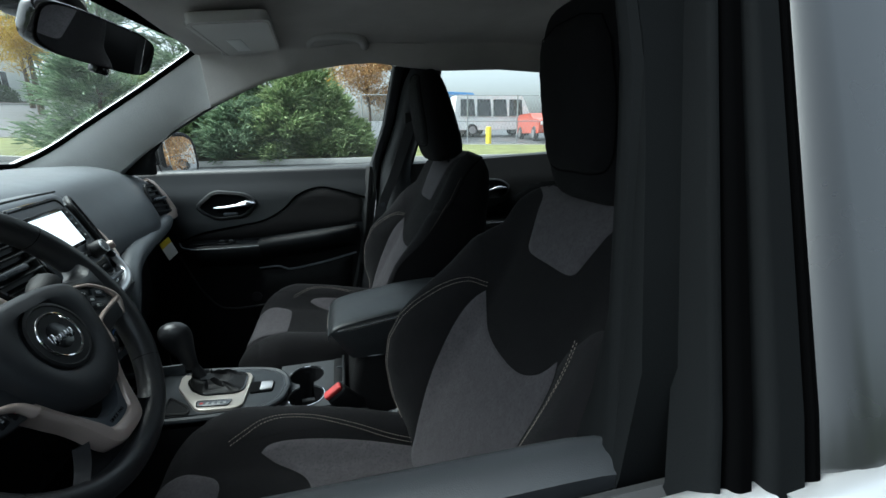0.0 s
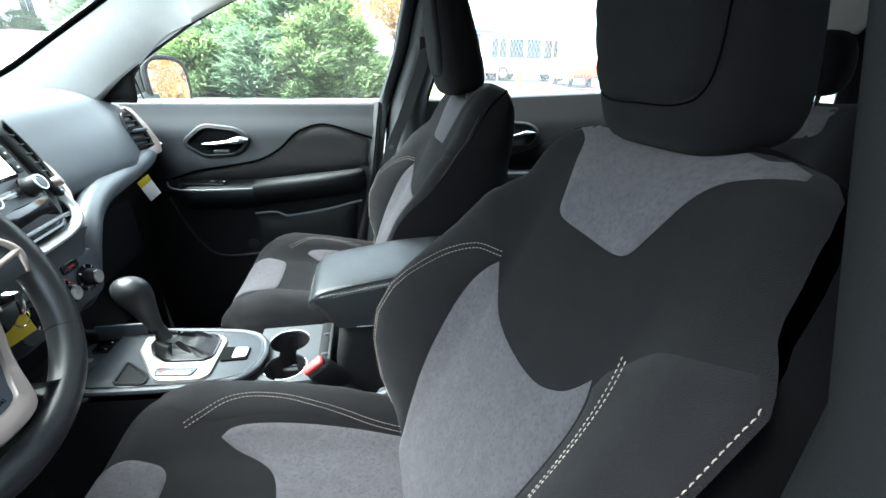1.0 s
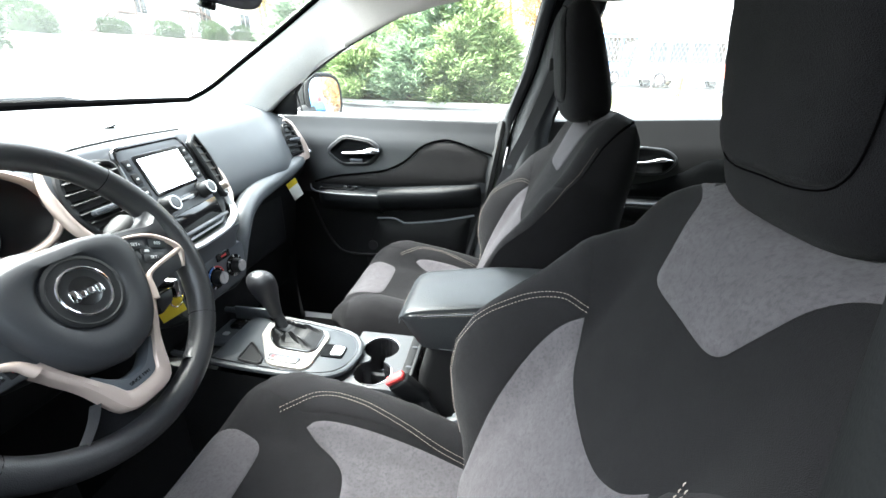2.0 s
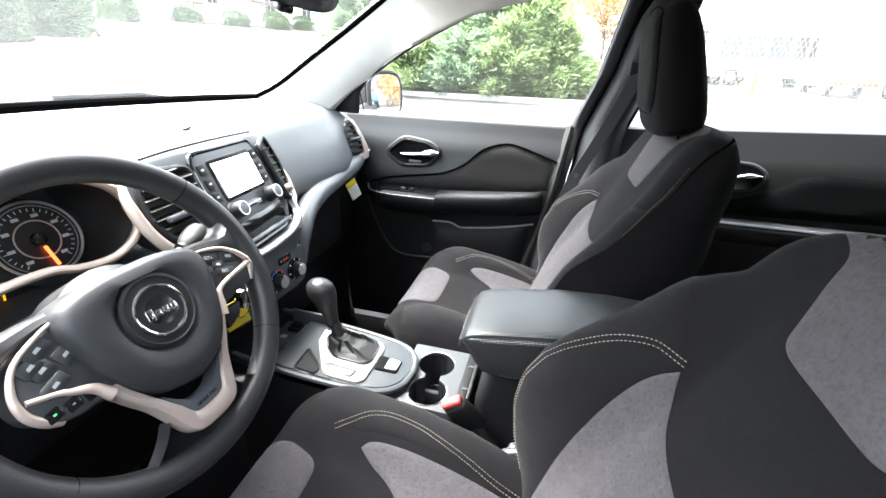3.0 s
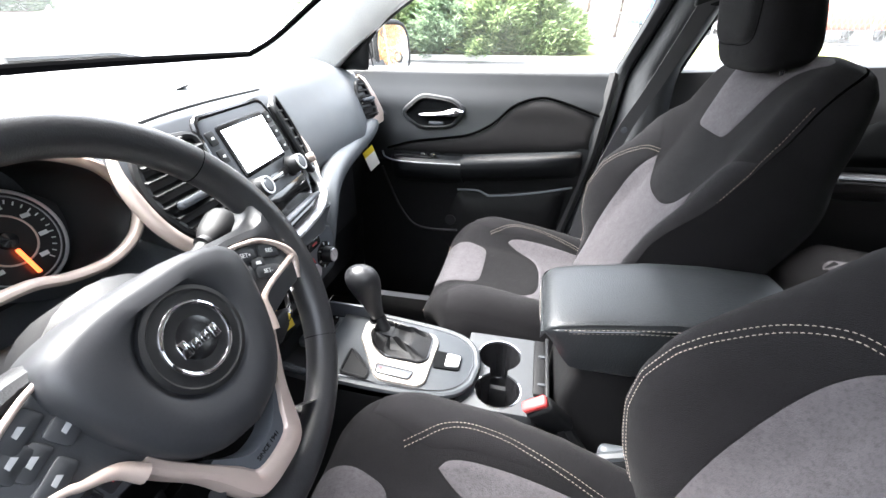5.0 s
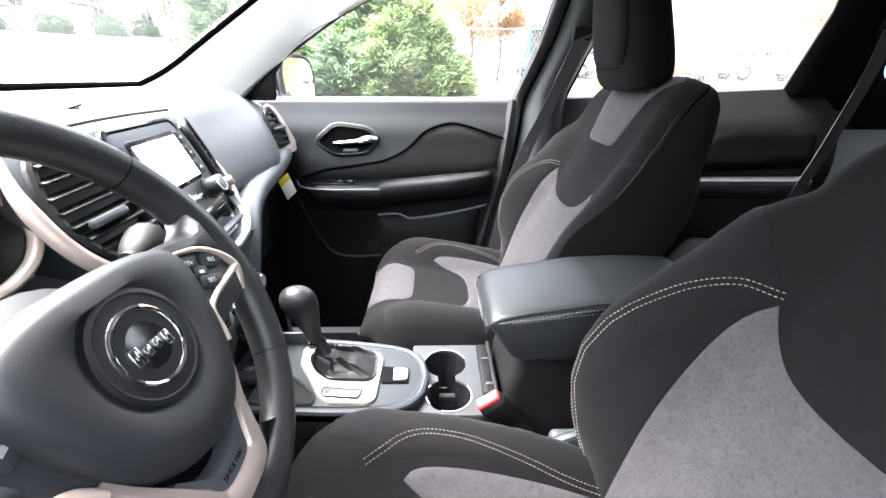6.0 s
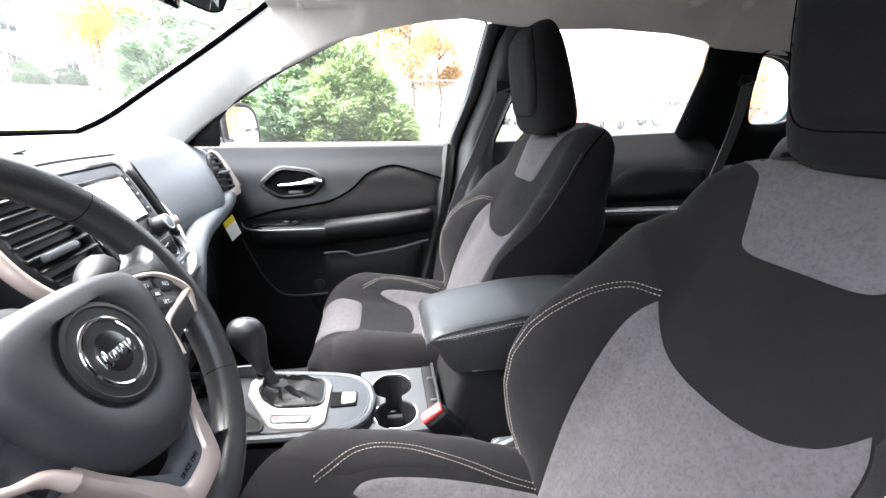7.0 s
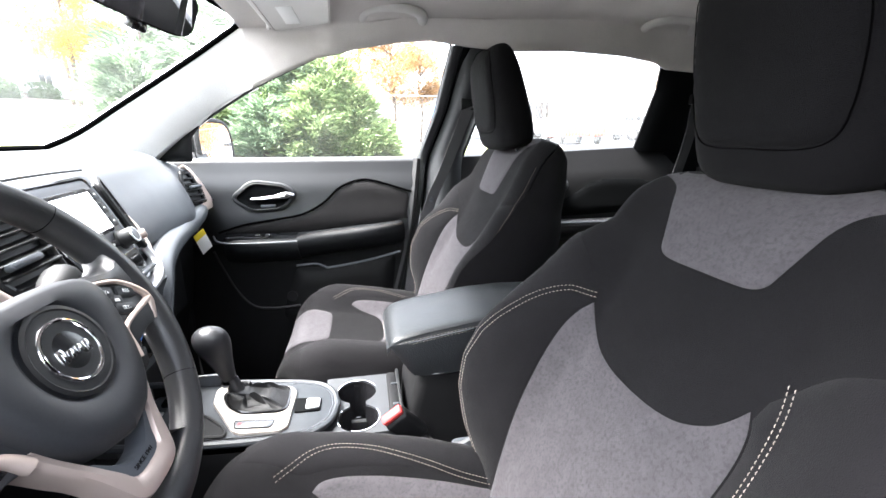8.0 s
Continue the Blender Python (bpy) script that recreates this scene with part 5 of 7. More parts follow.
part("button_row", slab(rounded([(-0.036, -0.014), (0.036, -0.014), (0.036, -0.003), (-0.036, -0.003)], 0.003, 3), 0.006, 0.012, SM, 0.001), gloss_black, radio)
part("print", slab([(-0.022, -0.01), (0.022, -0.01), (0.022, -0.007), (-0.022, -0.007)], 0.012, 0.0124, SM), print_white, radio)
for sgn in (-1, 1):
    for k, b in enumerate((0.072, 0.048, 0.024)):
        key = part("radio_key", slab(rounded([(-0.008, -0.009), (0.008, -0.009), (0.008, 0.009), (-0.008, 0.009)], 0.003, 3), 0.007, 0.0105, SM @ Matrix.Translation((sgn * 0.0735 - 0.002 * (sgn < 0), b, 0)), 0.001), plastic, radio)
        part("print", slab([(-0.0034, -0.0012), (0.0026, -0.002), (0.0034, 0.0018), (-0.002, 0.0014)], 0.0105, 0.0108, SM @ Matrix.Translation((sgn * 0.0735 - 0.002 * (sgn < 0), b, 0))), print_white, key)
# tray below the radio
part("tray_back", slab(rounded([(-0.074, -0.064), (0.074, -0.064), (0.08, -0.028), (-0.08, -0.028)], 0.004, 3), 0.004, 0.0095, SM, 0.001), gloss_black, stack)
part("tray_shelf", moved(raw(rbox(0, -0.0665, 0.012, 0.14, 0.006, 0.026, 0.002)), SM), plastic_grey, stack)
part("stack_band", tube(curve([tuple(SM @ Vector(q)) for q in ((-0.13, -0.03, 0.0), (-0.115, -0.07, 0.008), (-0.07, -0.088, 0.014), (0.0, -0.092, 0.015), (0.07, -0.088, 0.014), (0.115, -0.07, 0.008), (0.13, -0.03, 0.0))], 40), 0.0085, 10, False, 0.6), silver, stack, "satin silver band")


def slat_vent(name, outline, m, count, parent, tab_at, label, trim_pts, blade=0.018, trim_r=0.0055):
    """An air vent: a dark box, slats, a slider tab and a pale trim along its outer side."""
    o = np.array(outline, float)
    v = part(name, slab(o, -0.004, 0.002, m), dial_black, parent, label)
    part("surround", tube([tuple(m @ Vector((*q, 0.004))) for q in rounded(o, 0.012, 4)], 0.0055, 8, True), plastic, v)
    lo, hi = o[:, 1].min(), o[:, 1].max()
    for k in range(count):
        b = lo + (hi - lo) * (k + 0.5) / count
        xs = []
        for i in range(len(o)):
            p, q = o[i - 1], o[i]
            if (p[1] - b) * (q[1] - b) < 0:
                xs.append(p[0] + (b - p[1]) / (q[1] - p[1]) * (q[0] - p[0]))
        if len(xs) < 2:
            continue
        x0, x1 = min(xs) + 0.001, max(xs) - 0.001
        part("slat", moved(raw(rbox(0, 0, 0, x1 - x0, 0.0034, blade, 0.001)), m @ Matrix.Translation(((x0 + x1) / 2, b, blade / 2 - 0.003)) @ pose(0, 0, 0, 24, 0, 0)), plastic, v)
    if tab_at:
        part("slider", moved(raw(rbox(0, 0, 0.018, 0.04, 0.009, 0.014, 0.003)), m @ Matrix.Translation((*tab_at, 0))), plastic_grey, v)
    part("vent_trim", tube(curve([tuple(m @ Vector(q)) for q in trim_pts], 30), np.interp(np.linspace(0, 1, 30), [0, 0.3, 0.8, 1], [0.003, trim_r, trim_r, 0.003]), 10, False, 0.6), champagne, parent, "champagne vent trim")
    return v


LM = SM @ Matrix.Translation((0, 0, 0.0)) @ Matrix.Translation((-0.135, 0, -0.003)) @ pose(0, 0, 0, 0, -14, 0) @ Matrix.Translation((0.135, 0, 0))
RM = SM @ Matrix.Translation((0.135, 0, -0.004)) @ pose(0, 0, 0, 0, 18, 0) @ Matrix.Translation((-0.135, 0, 0))
slat_vent("air_vent", [(-0.1, 0.085), (-0.175, 0.095), (-0.19, 0.06), (-0.192, 0.03), (-0.18, -0.005), (-0.15, -0.038), (-0.112, -0.038)], LM, 9, stack, (-0.158, 0.022), "black slatted air vent",
          [(-0.19, 0.105, 0.0), (-0.205, 0.07, 0.006), (-0.206, 0.03, 0.007), (-0.197, -0.005, 0.007), (-0.175, -0.04, 0.006), (-0.15, -0.06, 0.004)], trim_r=0.008)
slat_vent("air_vent", [(0.1, 0.085), (0.152, 0.1), (0.172, 0.06), (0.175, 0.03), (0.165, -0.005), (0.14, -0.035), (0.112, -0.035)], RM, 8, stack, None, "black slatted air vent",
          [(0.172, 0.03, 0.006), (0.17, 0.0, 0.008), (0.158, -0.03, 0.008), (0.14, -0.055, 0.006)], 0.009, 0.0065)
part("vent_wheel", lathe([(0, 0), (0.009, 0), (0.009, 0.006), (0, 0.007)], 20, SM @ Matrix.Translation((-0.105, -0.055, 0.0))), silver, stack)

part("vent_wheel", lathe([(0, 0), (0.0085, 0), (0.0085, 0.01), (0.007, 0.013), (0, 0.0135)], 20, SM @ Matrix.Translation((0.134, -0.016, 0.002)) @ pose(0, 0, 0, 0, 18, 0)), champagne, stack)

# heater panel
HM = basis((-0.69, -0.014, 0.93), (0, 1, 0), (-0.06, 0, 1))
heater = part("heater_panel", slab(rounded([(-0.1, -0.045), (0.1, -0.045), (0.108, 0.04), (-0.108, 0.04)], 0.02, 5), -0.006, 0.003, HM, 0.003), plastic_grey, stack, "dark heater panel with three knobs")
for a in (-0.062, 0.0, 0.062):
    dial = part("heater_dial", lathe([(0, 0.002), (0.024, 0.002), (0.024, 0.006), (0.021, 0.007), (0, 0.007)], 32, HM @ Matrix.Translation((a, -0.004, 0))), gloss_black, heater)
    part("dial_knob", lathe([(0, 0.006), (0.0155, 0.006), (0.0145, 0.02), (0.0125, 0.0225), (0, 0.0225)], 32, HM @ Matrix.Translation((a, -0.004, 0))), plastic, dial)
    part("dial_cap", lathe([(0.0, 0.022), (0.0125, 0.022), (0.0115, 0.0245), (0.0, 0.025)], 32, HM @ Matrix.Translation((a, -0.004, 0))), silver, dial)
    part("pointer", moved(raw(rbox(0, 0.006, 0.0235, 0.005, 0.016, 0.004, 0.001)), HM @ Matrix.Translation((a, -0.004, 0)) @ pose(0, 0, 0, 0, 0, 25 * (a / 0.06))), silver, dial)
    for k in range(7):
        an = radians(-150 + 50 * k)
        part("print", slab([(-0.0012, -0.0025), (0.0012, -0.0025), (0.0012, 0.0025), (-0.0012, 0.0025)], 0.006, 0.0074, HM @ Matrix.Translation((a + 0.0215 * math.sin(an), -0.004 + 0.0215 * math.cos(an), 0)) @ pose(0, 0, 0, 0, 0, -math.degrees(an))), print_white, dial)
arc = [tuple(HM @ Vector((0.0 + 0.0225 * math.sin(t), -0.004 + 0.0225 * math.cos(t), 0.007))) for t in np.linspace(0.1, 1.9, 16)]
part("red_arc", tube(arc, 0.0018, 6), red_plastic, heater)
arc = [tuple(HM @ Vector((0.0 - 0.0225 * math.sin(t), -0.004 + 0.0225 * math.cos(t), 0.007))) for t in np.linspace(0.1, 1.9, 16)]
blue = mat("blue_plastic", (0.03, 0.12, 0.4), 0.4, stain=0.05)
part("blue_arc", tube(arc, 0.0018, 6), blue, heater)
for a in (-0.04, 0.035):
    part("heater_button", slab(rounded([(-0.02, -0.008), (0.02, -0.008), (0.02, 0.008), (-0.02, 0.008)], 0.003, 3), 0.001, 0.006, HM @ Matrix.Translation((a, 0.03, 0)), 0.001), gloss_black, heater)
part("red_mark", slab([(-0.008, -0.002), (0.008, -0.002), (0.008, 0.002), (-0.008, 0.002)], 0.006, 0.0065, HM @ Matrix.Translation((0.035, 0.03, 0))), red_plastic, heater)

# vent at the passenger's end
PM = basis((-0.808, 0.583, 1.112), (0.28, 0.96, 0), (-0.3, 0, 0.95))
slat_vent("air_vent", [(-0.012, 0.052), (0.012, 0.046), (0.034, -0.012), (0.034, -0.04), (-0.022, -0.046), (-0.026, 0.0)], PM, 6, dash, (0.004, 0.0), "black slatted air vent",
          [(-0.006, 0.062, 0.004), (0.014, 0.056, 0.006), (0.03, 0.02, 0.008)])
end_trim = rounded([(-0.004, 0.07), (0.022, 0.058), (0.046, 0.012), (0.06, -0.036), (0.052, -0.066), (0.004, -0.074), (0.0, -0.054), (0.036, -0.046), (0.036, -0.01), (0.016, 0.046)], 0.006, 3)
part("vent_trim", slab(end_trim, 0.0, 0.011, PM, 0.003), champagne, dash, "champagne vent trim")
part("airbag_switch", lathe([(0, 0), (0.006, 0), (0.006, 0.003), (0, 0.004)], 16, PM @ Matrix.Translation((0.058, -0.045, 0.012))), chrome, dash)

# hood and gauges
hood = thing("instrument_cluster", "hooded gauges with a champagne rim and a lit red needle", "gauges")
HC = np.array((-0.363, 1.122))


HOOD_HALF = curve([(0.0, -0.027), (0.03, -0.029), (0.055, -0.037), (0.08, -0.041), (0.105, -0.04), (0.132, -0.03), (0.149, -0.013), (0.153, 0.004), (0.147, 0.026), (0.13, 0.047), (0.092, 0.067), (0.045, 0.079), (0.0, 0.082)], 40)
HOOD_LINE = np.vstack([HOOD_HALF, HOOD_HALF[::-1][1:-1] * np.array((-1, 1))])


def oval(k, x, dz=0.0, low=None):
    """The hood's opening, scaled by k (below its middle by low), at depth x."""
    out = []
    for a, b in HOOD_LINE:
        yy, zz = a * k, 0.015 + (b - 0.015) * (k if b > 0.015 or low is None else low)
        out.append((x - 0.3 * min(zz, 0.03), HC[0] + yy, HC[1] + zz + dz))
    return out


part("hood_tunnel", loft([oval(1.0, -0.765), oval(0.99, -0.79, 0.0, 1.25), oval(0.97, -0.83, 0.0, 1.6), oval(0.93, -0.885, 0.0, 1.8)], True, False), plastic, hood)
part("hood_shell", loft([oval(1.03, -0.762), oval(1.1, -0.775, 0.004, 1.15), oval(1.16, -0.82, 0.004, 1.8), oval(1.18, -0.93, 0.0, 2.2)], True, False), dash_soft, hood)
part("hood_rim", tube(oval(1.02, -0.757), 0.0068, 10, True, 0.8), champagne, hood, "champagne satin rim")
GM = basis((-0.85, -0.363, 1.098), (0, 1, 0), (-0.3, 0, 0.95))
part("gauge_plate", slab([(0.15 * math.cos(a), 0.072 * math.sin(a)) for a in np.linspace(0, 2 * math.pi, 40, endpoint=False)], -0.006, 0, GM), dial_black, hood)
for a, nm in ((0.082, "speedometer"), (-0.082, "rev_counter")):
    g = part(nm, lathe([(0, 0.001), (0.05, 0.001), (0.05, 0.003), (0, 0.003)], 40, GM @ Matrix.Translation((a, 0, 0))), dial_black, hood)
    for r, tk, mt in ((0.052, 0.0019, silver), (0.0465, 0.0009, print_grey), (0.026, 0.0011, champagne)):
        part("dial_ring", tube([tuple(GM @ Vector((a + r * math.cos(t), r * math.sin(t), 0.005))) for t in np.linspace(0, 2 * math.pi, 44, endpoint=False)], tk, 6, True), mt, g)
    for k in range(29):
        an = radians(-140 + 10 * k)
        big = k % 4 == 0
        part("dial_mark", slab([(-0.0006, -0.002 - 0.001 * big), (0.0006, -0.002 - 0.001 * big), (0.0006, 0.002), (-0.0006, 0.002)], 0.003, 0.0036, GM @ Matrix.Translation((a + 0.041 * math.sin(an), 0.041 * math.cos(an), 0)) @ pose(0, 0, 0, 0, 0, -math.degrees(an))), print_white, g)
        if big:
            part("dial_figure", slab([(-0.0042, -0.0022), (0.0042, -0.0022), (0.0042, 0.0022), (-0.0042, 0.0022)], 0.003, 0.0036, GM @ Matrix.Translation((a + 0.0335 * math.sin(an), 0.0335 * math.cos(an), 0))), print_white, g)
    nd = radians(172) if a > 0 else radians(-140)
    part("needle", moved(raw(rbox(0, 0.026, 0.007, 0.0042, 0.03, 0.003, 0.001)), GM @ Matrix.Translation((a, 0, 0)) @ pose(0, 0, 0, 0, 0, -math.degrees(nd))), needle_red, g, "lit red needle")
    part("needle_hub", lathe([(0, 0.004), (0.009, 0.004), (0.008, 0.01), (0, 0.011)], 20, GM @ Matrix.Translation((a, 0, 0))), gloss_black, g)
part("warning_lamp", slab([(-0.004, -0.003), (0.004, -0.003), (0.004, 0.003), (-0.004, 0.003)], 0.001, 0.002, GM @ Matrix.Translation((0.012, -0.045, 0))), amber_lamp, hood)
part("warning_lamp", slab([(-0.004, -0.003), (0.004, -0.003), (0.004, 0.003), (-0.004, 0.003)], 0.001, 0.002, GM @ Matrix.Translation((0.022, 0.012, 0))), red_lamp, hood)
part("fuel_arc", tube([tuple(GM @ Vector((0.0 + 0.02 * math.cos(t), -0.03 + 0.05 * math.sin(t), 0.003))) for t in np.linspace(-0.6, 1.0, 12)], 0.0012, 6), amber_lamp, hood)

# ---- steering wheel ----
WM = basis((-0.556, -0.3625, 1.0936), (0, 1, 0), (-0.438, 0, 0.899))
wheel = thing("steering_wheel", "black leather steering wheel with champagne spokes and a round badge", "steering wheel")
R = 0.168
rim_pts = [(R * math.cos(a), R * math.sin(a), -0.036) for a in np.linspace(0, 2 * math.pi, 96, endpoint=False)]
rim_r = [0.0165 + 0.0018 * (abs(math.cos(a)) ** 6) for a in np.linspace(0, 2 * math.pi, 96, endpoint=False)]
part("rim", tube([tuple(WM @ Vector(q)) for q in rim_pts], rim_r, 18, True), leather, wheel, "black leather rim")
for a in (-37, 217, 42, 138):
    c = Vector((R * math.cos(radians(a)), R * math.sin(radians(a)), -0.036))
    ring = [tuple(WM @ (c + Vector((0.0169 * math.cos(t) * math.cos(radians(a)), 0.0169 * math.cos(t) * math.sin(radians(a)), 0.0165 * math.sin(t))))) for t in np.linspace(0, 2 * math.pi, 24, endpoint=False)]
    part("rim_seam", tube(ring, 0.0005, 5, True), frit, wheel)
air = mirrored(curve([(0.0, 0.055), (0.032, 0.0545), (0.06, 0.05), (0.076, 0.041), (0.082, 0.025), (0.078, 0.0), (0.069, -0.03), (0.055, -0.057), (0.032, -0.078), (0.0, -0.087)], 28))
rings = []
for k, h in ((0.98, -0.05), (1.0, -0.03), (1.0, -0.02), (0.985, -0.01), (0.95, -0.003), (0.87, 0.001), (0.7, 0.002), (0.5, 0.001), (0.44, -0.001), (0.41, -0.005)):
    if k > 0.6:
        rings.append([tuple(WM @ Vector((x * k, y * k, h))) for x, y in air])
    else:
        f = smooth01((0.6 - k) / 0.15)
        ring = []
        for x, y in air:
            a = math.atan2(y, x)
            ring.append(tuple(WM @ Vector(((1 - f) * x * k + f * 0.094 * k * math.cos(a), (1 - f) * y * k + f * 0.094 * k * math.sin(a), h))))
        rings.append(ring)
part("airbag_cover", loft(rings), airbag_vinyl, wheel)
part("badge_recess", lathe([(0.0, -0.004), (0.0295, -0.004), (0.033, 0.0002), (0.036, 0.002), (0.0395, 0.0012)], 44, WM), plastic, wheel)
badge = part("badge", lathe([(0, -0.004), (0.0265, -0.004), (0.026, 0.0005), (0.019, 0.0011), (0.01, 0.0014), (0.0, 0.0015)], 44, WM), gloss_black, wheel, "round black badge with a chrome ring")
part("badge_ring", tube([tuple(WM @ Vector((0.026 * math.cos(t), 0.026 * math.sin(t), 0.001))) for t in np.linspace(0, 2 * math.pi, 44, endpoint=False)], 0.0018, 8, True), chrome, badge)
for k, (w, b0, b1) in enumerate(((0.0045, -0.007, 0.006), (0.0035, -0.006, 0.002), (0.0035, -0.006, 0.002), (0.0035, -0.009, 0.002))):
    xx = -0.0135 + 0.0088 * k
    part("badge_mark", slab(rounded([(xx - w, b0), (xx + w, b0), (xx + w * 0.8, b1), (xx - w * 0.8, b1)], 0.002, 3), 0.001, 0.0032, WM, 0.0008), chrome, badge)
# spokes: dark switch pods with a champagne edge
for sg in (1, -1):
    k = 1.0 if sg > 0 else 0.885
    if sg > 0:
        pod = curve([(0.06, 0.036), (0.1, 0.031), (0.13, 0.0165), (0.1435, -0.006), (0.1365, -0.028), (0.115, -0.031), (0.085, -0.037), (0.06, -0.036)], 40, True)
    else:
        pod = curve([(0.06 * sg, 0.034), (0.1 * k * sg, 0.03), (0.132 * k * sg, 0.014), (0.144 * k * sg, -0.008), (0.14 * k * sg, -0.03), (0.118 * k * sg, -0.044), (0.085 * sg, -0.046), (0.06 * sg, -0.04)], 40, True)
    if sg < 0:
        pod = pod[::-1]
    sp = part("spoke", slab(pod, -0.046, -0.016, WM, 0.004), cup_plastic, wheel)
    rest = [(0.066, 0.036, 0.046), (0.085, 0.0345, 0.0465), (0.105, 0.0305, 0.0445), (0.122, 0.024, 0.0435), (0.134, 0.014, 0.05), (0.142, 0.002, 0.064)]
    lower_edge, upper_edge = [Vector((a * sg * (1 if sg > 0 else 0.95), b, 0)) for a, b, c in rest], [Vector((a * sg * (1 if sg > 0 else 0.95) + 0.004 * sg, c, 0)) for a, b, c in rest]
    part("thumb_rest", loft([[tuple(WM @ (p + Vector((0, 0, -0.046)))), tuple(WM @ (p + Vector((0, 0, -0.019)))), tuple(WM @ (p * 0.7 + q * 0.3 + Vector((0, 0, -0.0155)))), tuple(WM @ (p * 0.3 + q * 0.7 + Vector((0, 0, -0.018)))), tuple(WM @ (q + Vector((0, 0, -0.028)))), tuple(WM @ (q + Vector((0, 0, -0.046))))] for p, q in zip(lower_edge, upper_edge)]), leather, wheel)
    edge = curve([(0.072 * sg, 0.037, -0.014), (0.1 * k * sg, 0.032, -0.014), (0.128 * k * sg, 0.019, -0.014), (0.142 * k * sg, -0.001, -0.015), (0.143 * k * sg, -0.02, -0.017), (0.134 * k * sg, -0.034, -0.02), (0.122 * k * sg, -0.042, -0.023)], 40)
    if sg > 0:
        edge = curve([(0.072, 0.0365, -0.014), (0.095, 0.033, -0.014), (0.118, 0.0255, -0.014), (0.138, 0.0085, -0.0145), (0.1455, -0.008, -0.016), (0.1375, -0.028, -0.02)], 40)
    part("spoke_trim", tube([tuple(WM @ Vector(tuple(q))) for q in edge], np.interp(np.linspace(0, 1, 40), [0, 0.4, 0.8, 1], [0.0016, 0.0026, 0.0046, 0.004]), 10), champagne, wheel, "champagne satin trim")
    bar = curve([(0.138 * k * sg, -0.012, -0.0155), (0.115 * k * sg, -0.019, -0.0145), (0.095 * sg, -0.0235, -0.014), (0.08 * sg, -0.032, -0.0145), (0.071 * sg, -0.046, -0.0145)], 24)
    if sg > 0:
        bar = curve([(0.1445, -0.005, -0.0145), (0.13, -0.0075, -0.0145), (0.108, -0.0105, -0.0145), (0.09, -0.0145, -0.0145), (0.081, -0.02, -0.0145), (0.0765, -0.033, -0.0145), (0.071, -0.046, -0.0145)], 24)
    part("spoke_trim", tube([tuple(WM @ Vector(tuple(q))) for q in bar], np.interp(np.linspace(0, 1, len(bar)), [0, 0.5, 1], [0.0025, 0.003, 0.0065] if sg < 0 else [0.0035, 0.0028, 0.0055]), 10), champagne, wheel)
    keys = ((0.096, 0.021, 0.0115, 0.0065), (0.12 * k, 0.011, 0.0095, 0.0068), (0.101, 0.0045, 0.0095, 0.0062), (0.081, 0.007, 0.0085, 0.008), (0.1, -0.0115, 0.0115, 0.0062))
    if sg > 0:
        keys = ((0.0925, 0.0226, 0.0118, 0.0064), (0.12, 0.0135, 0.0118, 0.0066), (0.1005, 0.0103, 0.0082, 0.0055), (0.081, 0.009, 0.0095, 0.007), (0.105, -0.0012, 0.0138, 0.006))
    for a, b, w, h in keys:
        key = part("wheel_button", slab(rounded([(-w, -h), (w, -h), (w, h), (-w, h)], 0.003, 3), -0.018, -0.0135, WM @ Matrix.Translation((a * sg, b, 0)) @ pose(0, 0, 0, 0, 0, -22 * sg), 0.001), cup_plastic, sp)
        word = {0.0226: "SET+", 0.0135: "RES", -0.0012: "SET-"}.get(b) if sg > 0 else None
        if word:
            lettering(word, 0.0058, print_white, key, "print", WM @ Matrix.Translation((a * sg, b, -0.0133)) @ pose(0, 0, 0, 0, 0, -22), 0.0002)
        else:
            part("print", slab([(-0.0032, -0.0014), (0.0032, -0.0014), (0.0024, 0.0018), (-0.0026, 0.0014)], -0.0135, -0.0131, WM @ Matrix.Translation((a * sg, b, 0)) @ pose(0, 0, 0, 0, 0, -22 * sg)), print_white if sg > 0 else print_grey, key)
    if sg < 0:
        for n, mt in enumerate((green_mark, print_grey, red_plastic)):
            m = WM @ Matrix.Translation((-0.112 + 0.0145 * n, -0.0325 - 0.001 * n, 0)) @ pose(0, 0, 0, 0, 0, 8)
            key = part("phone_button", slab(rounded([(-0.0066, -0.0055), (0.0066, -0.0055), (0.0066, 0.0055), (-0.0066, 0.0055)], 0.002, 3), -0.02, -0.0155, m, 0.001), gloss_black, sp)
            part("print", slab([(-0.0013, -0.0008), (0.0013, -0.0008), (0.0013, 0.0008), (-0.0013, 0.0008)], -0.0155, -0.0152, m), mt, key)
    else:
        part("paddle", slab(rounded([(0.08, -0.07), (0.105, -0.062), (0.115, -0.046), (0.085, -0.046)], 0.004, 3), -0.046, -0.03, WM, 0.003), plastic, sp)
# lower spoke: an angular U of champagne trim round a dark plate with raised lettering
half_out = np.vstack([curve([(0.0, -0.1395), (0.014, -0.139), (0.024, -0.1368)], 8), curve([(0.0295, -0.1335), (0.034, -0.127), (0.0385, -0.116), (0.0445, -0.098), (0.051, -0.083), (0.059, -0.07), (0.067, -0.056), (0.0765, -0.04)], 17)])
half_in = np.vstack([curve([(0.0, -0.1185), (0.01, -0.118), (0.017, -0.1162)], 8), curve([(0.0205, -0.1135), (0.0235, -0.108), (0.0265, -0.1015), (0.033, -0.0915), (0.0395, -0.081), (0.0475, -0.0685), (0.055, -0.056), (0.063, -0.04)], 17)])
order = np.vstack([half_out[::-1], half_out[1:] * np.array((-1, 1))])
order_in = np.vstack([half_in[::-1], half_in[1:] * np.array((-1, 1))])
rings = []
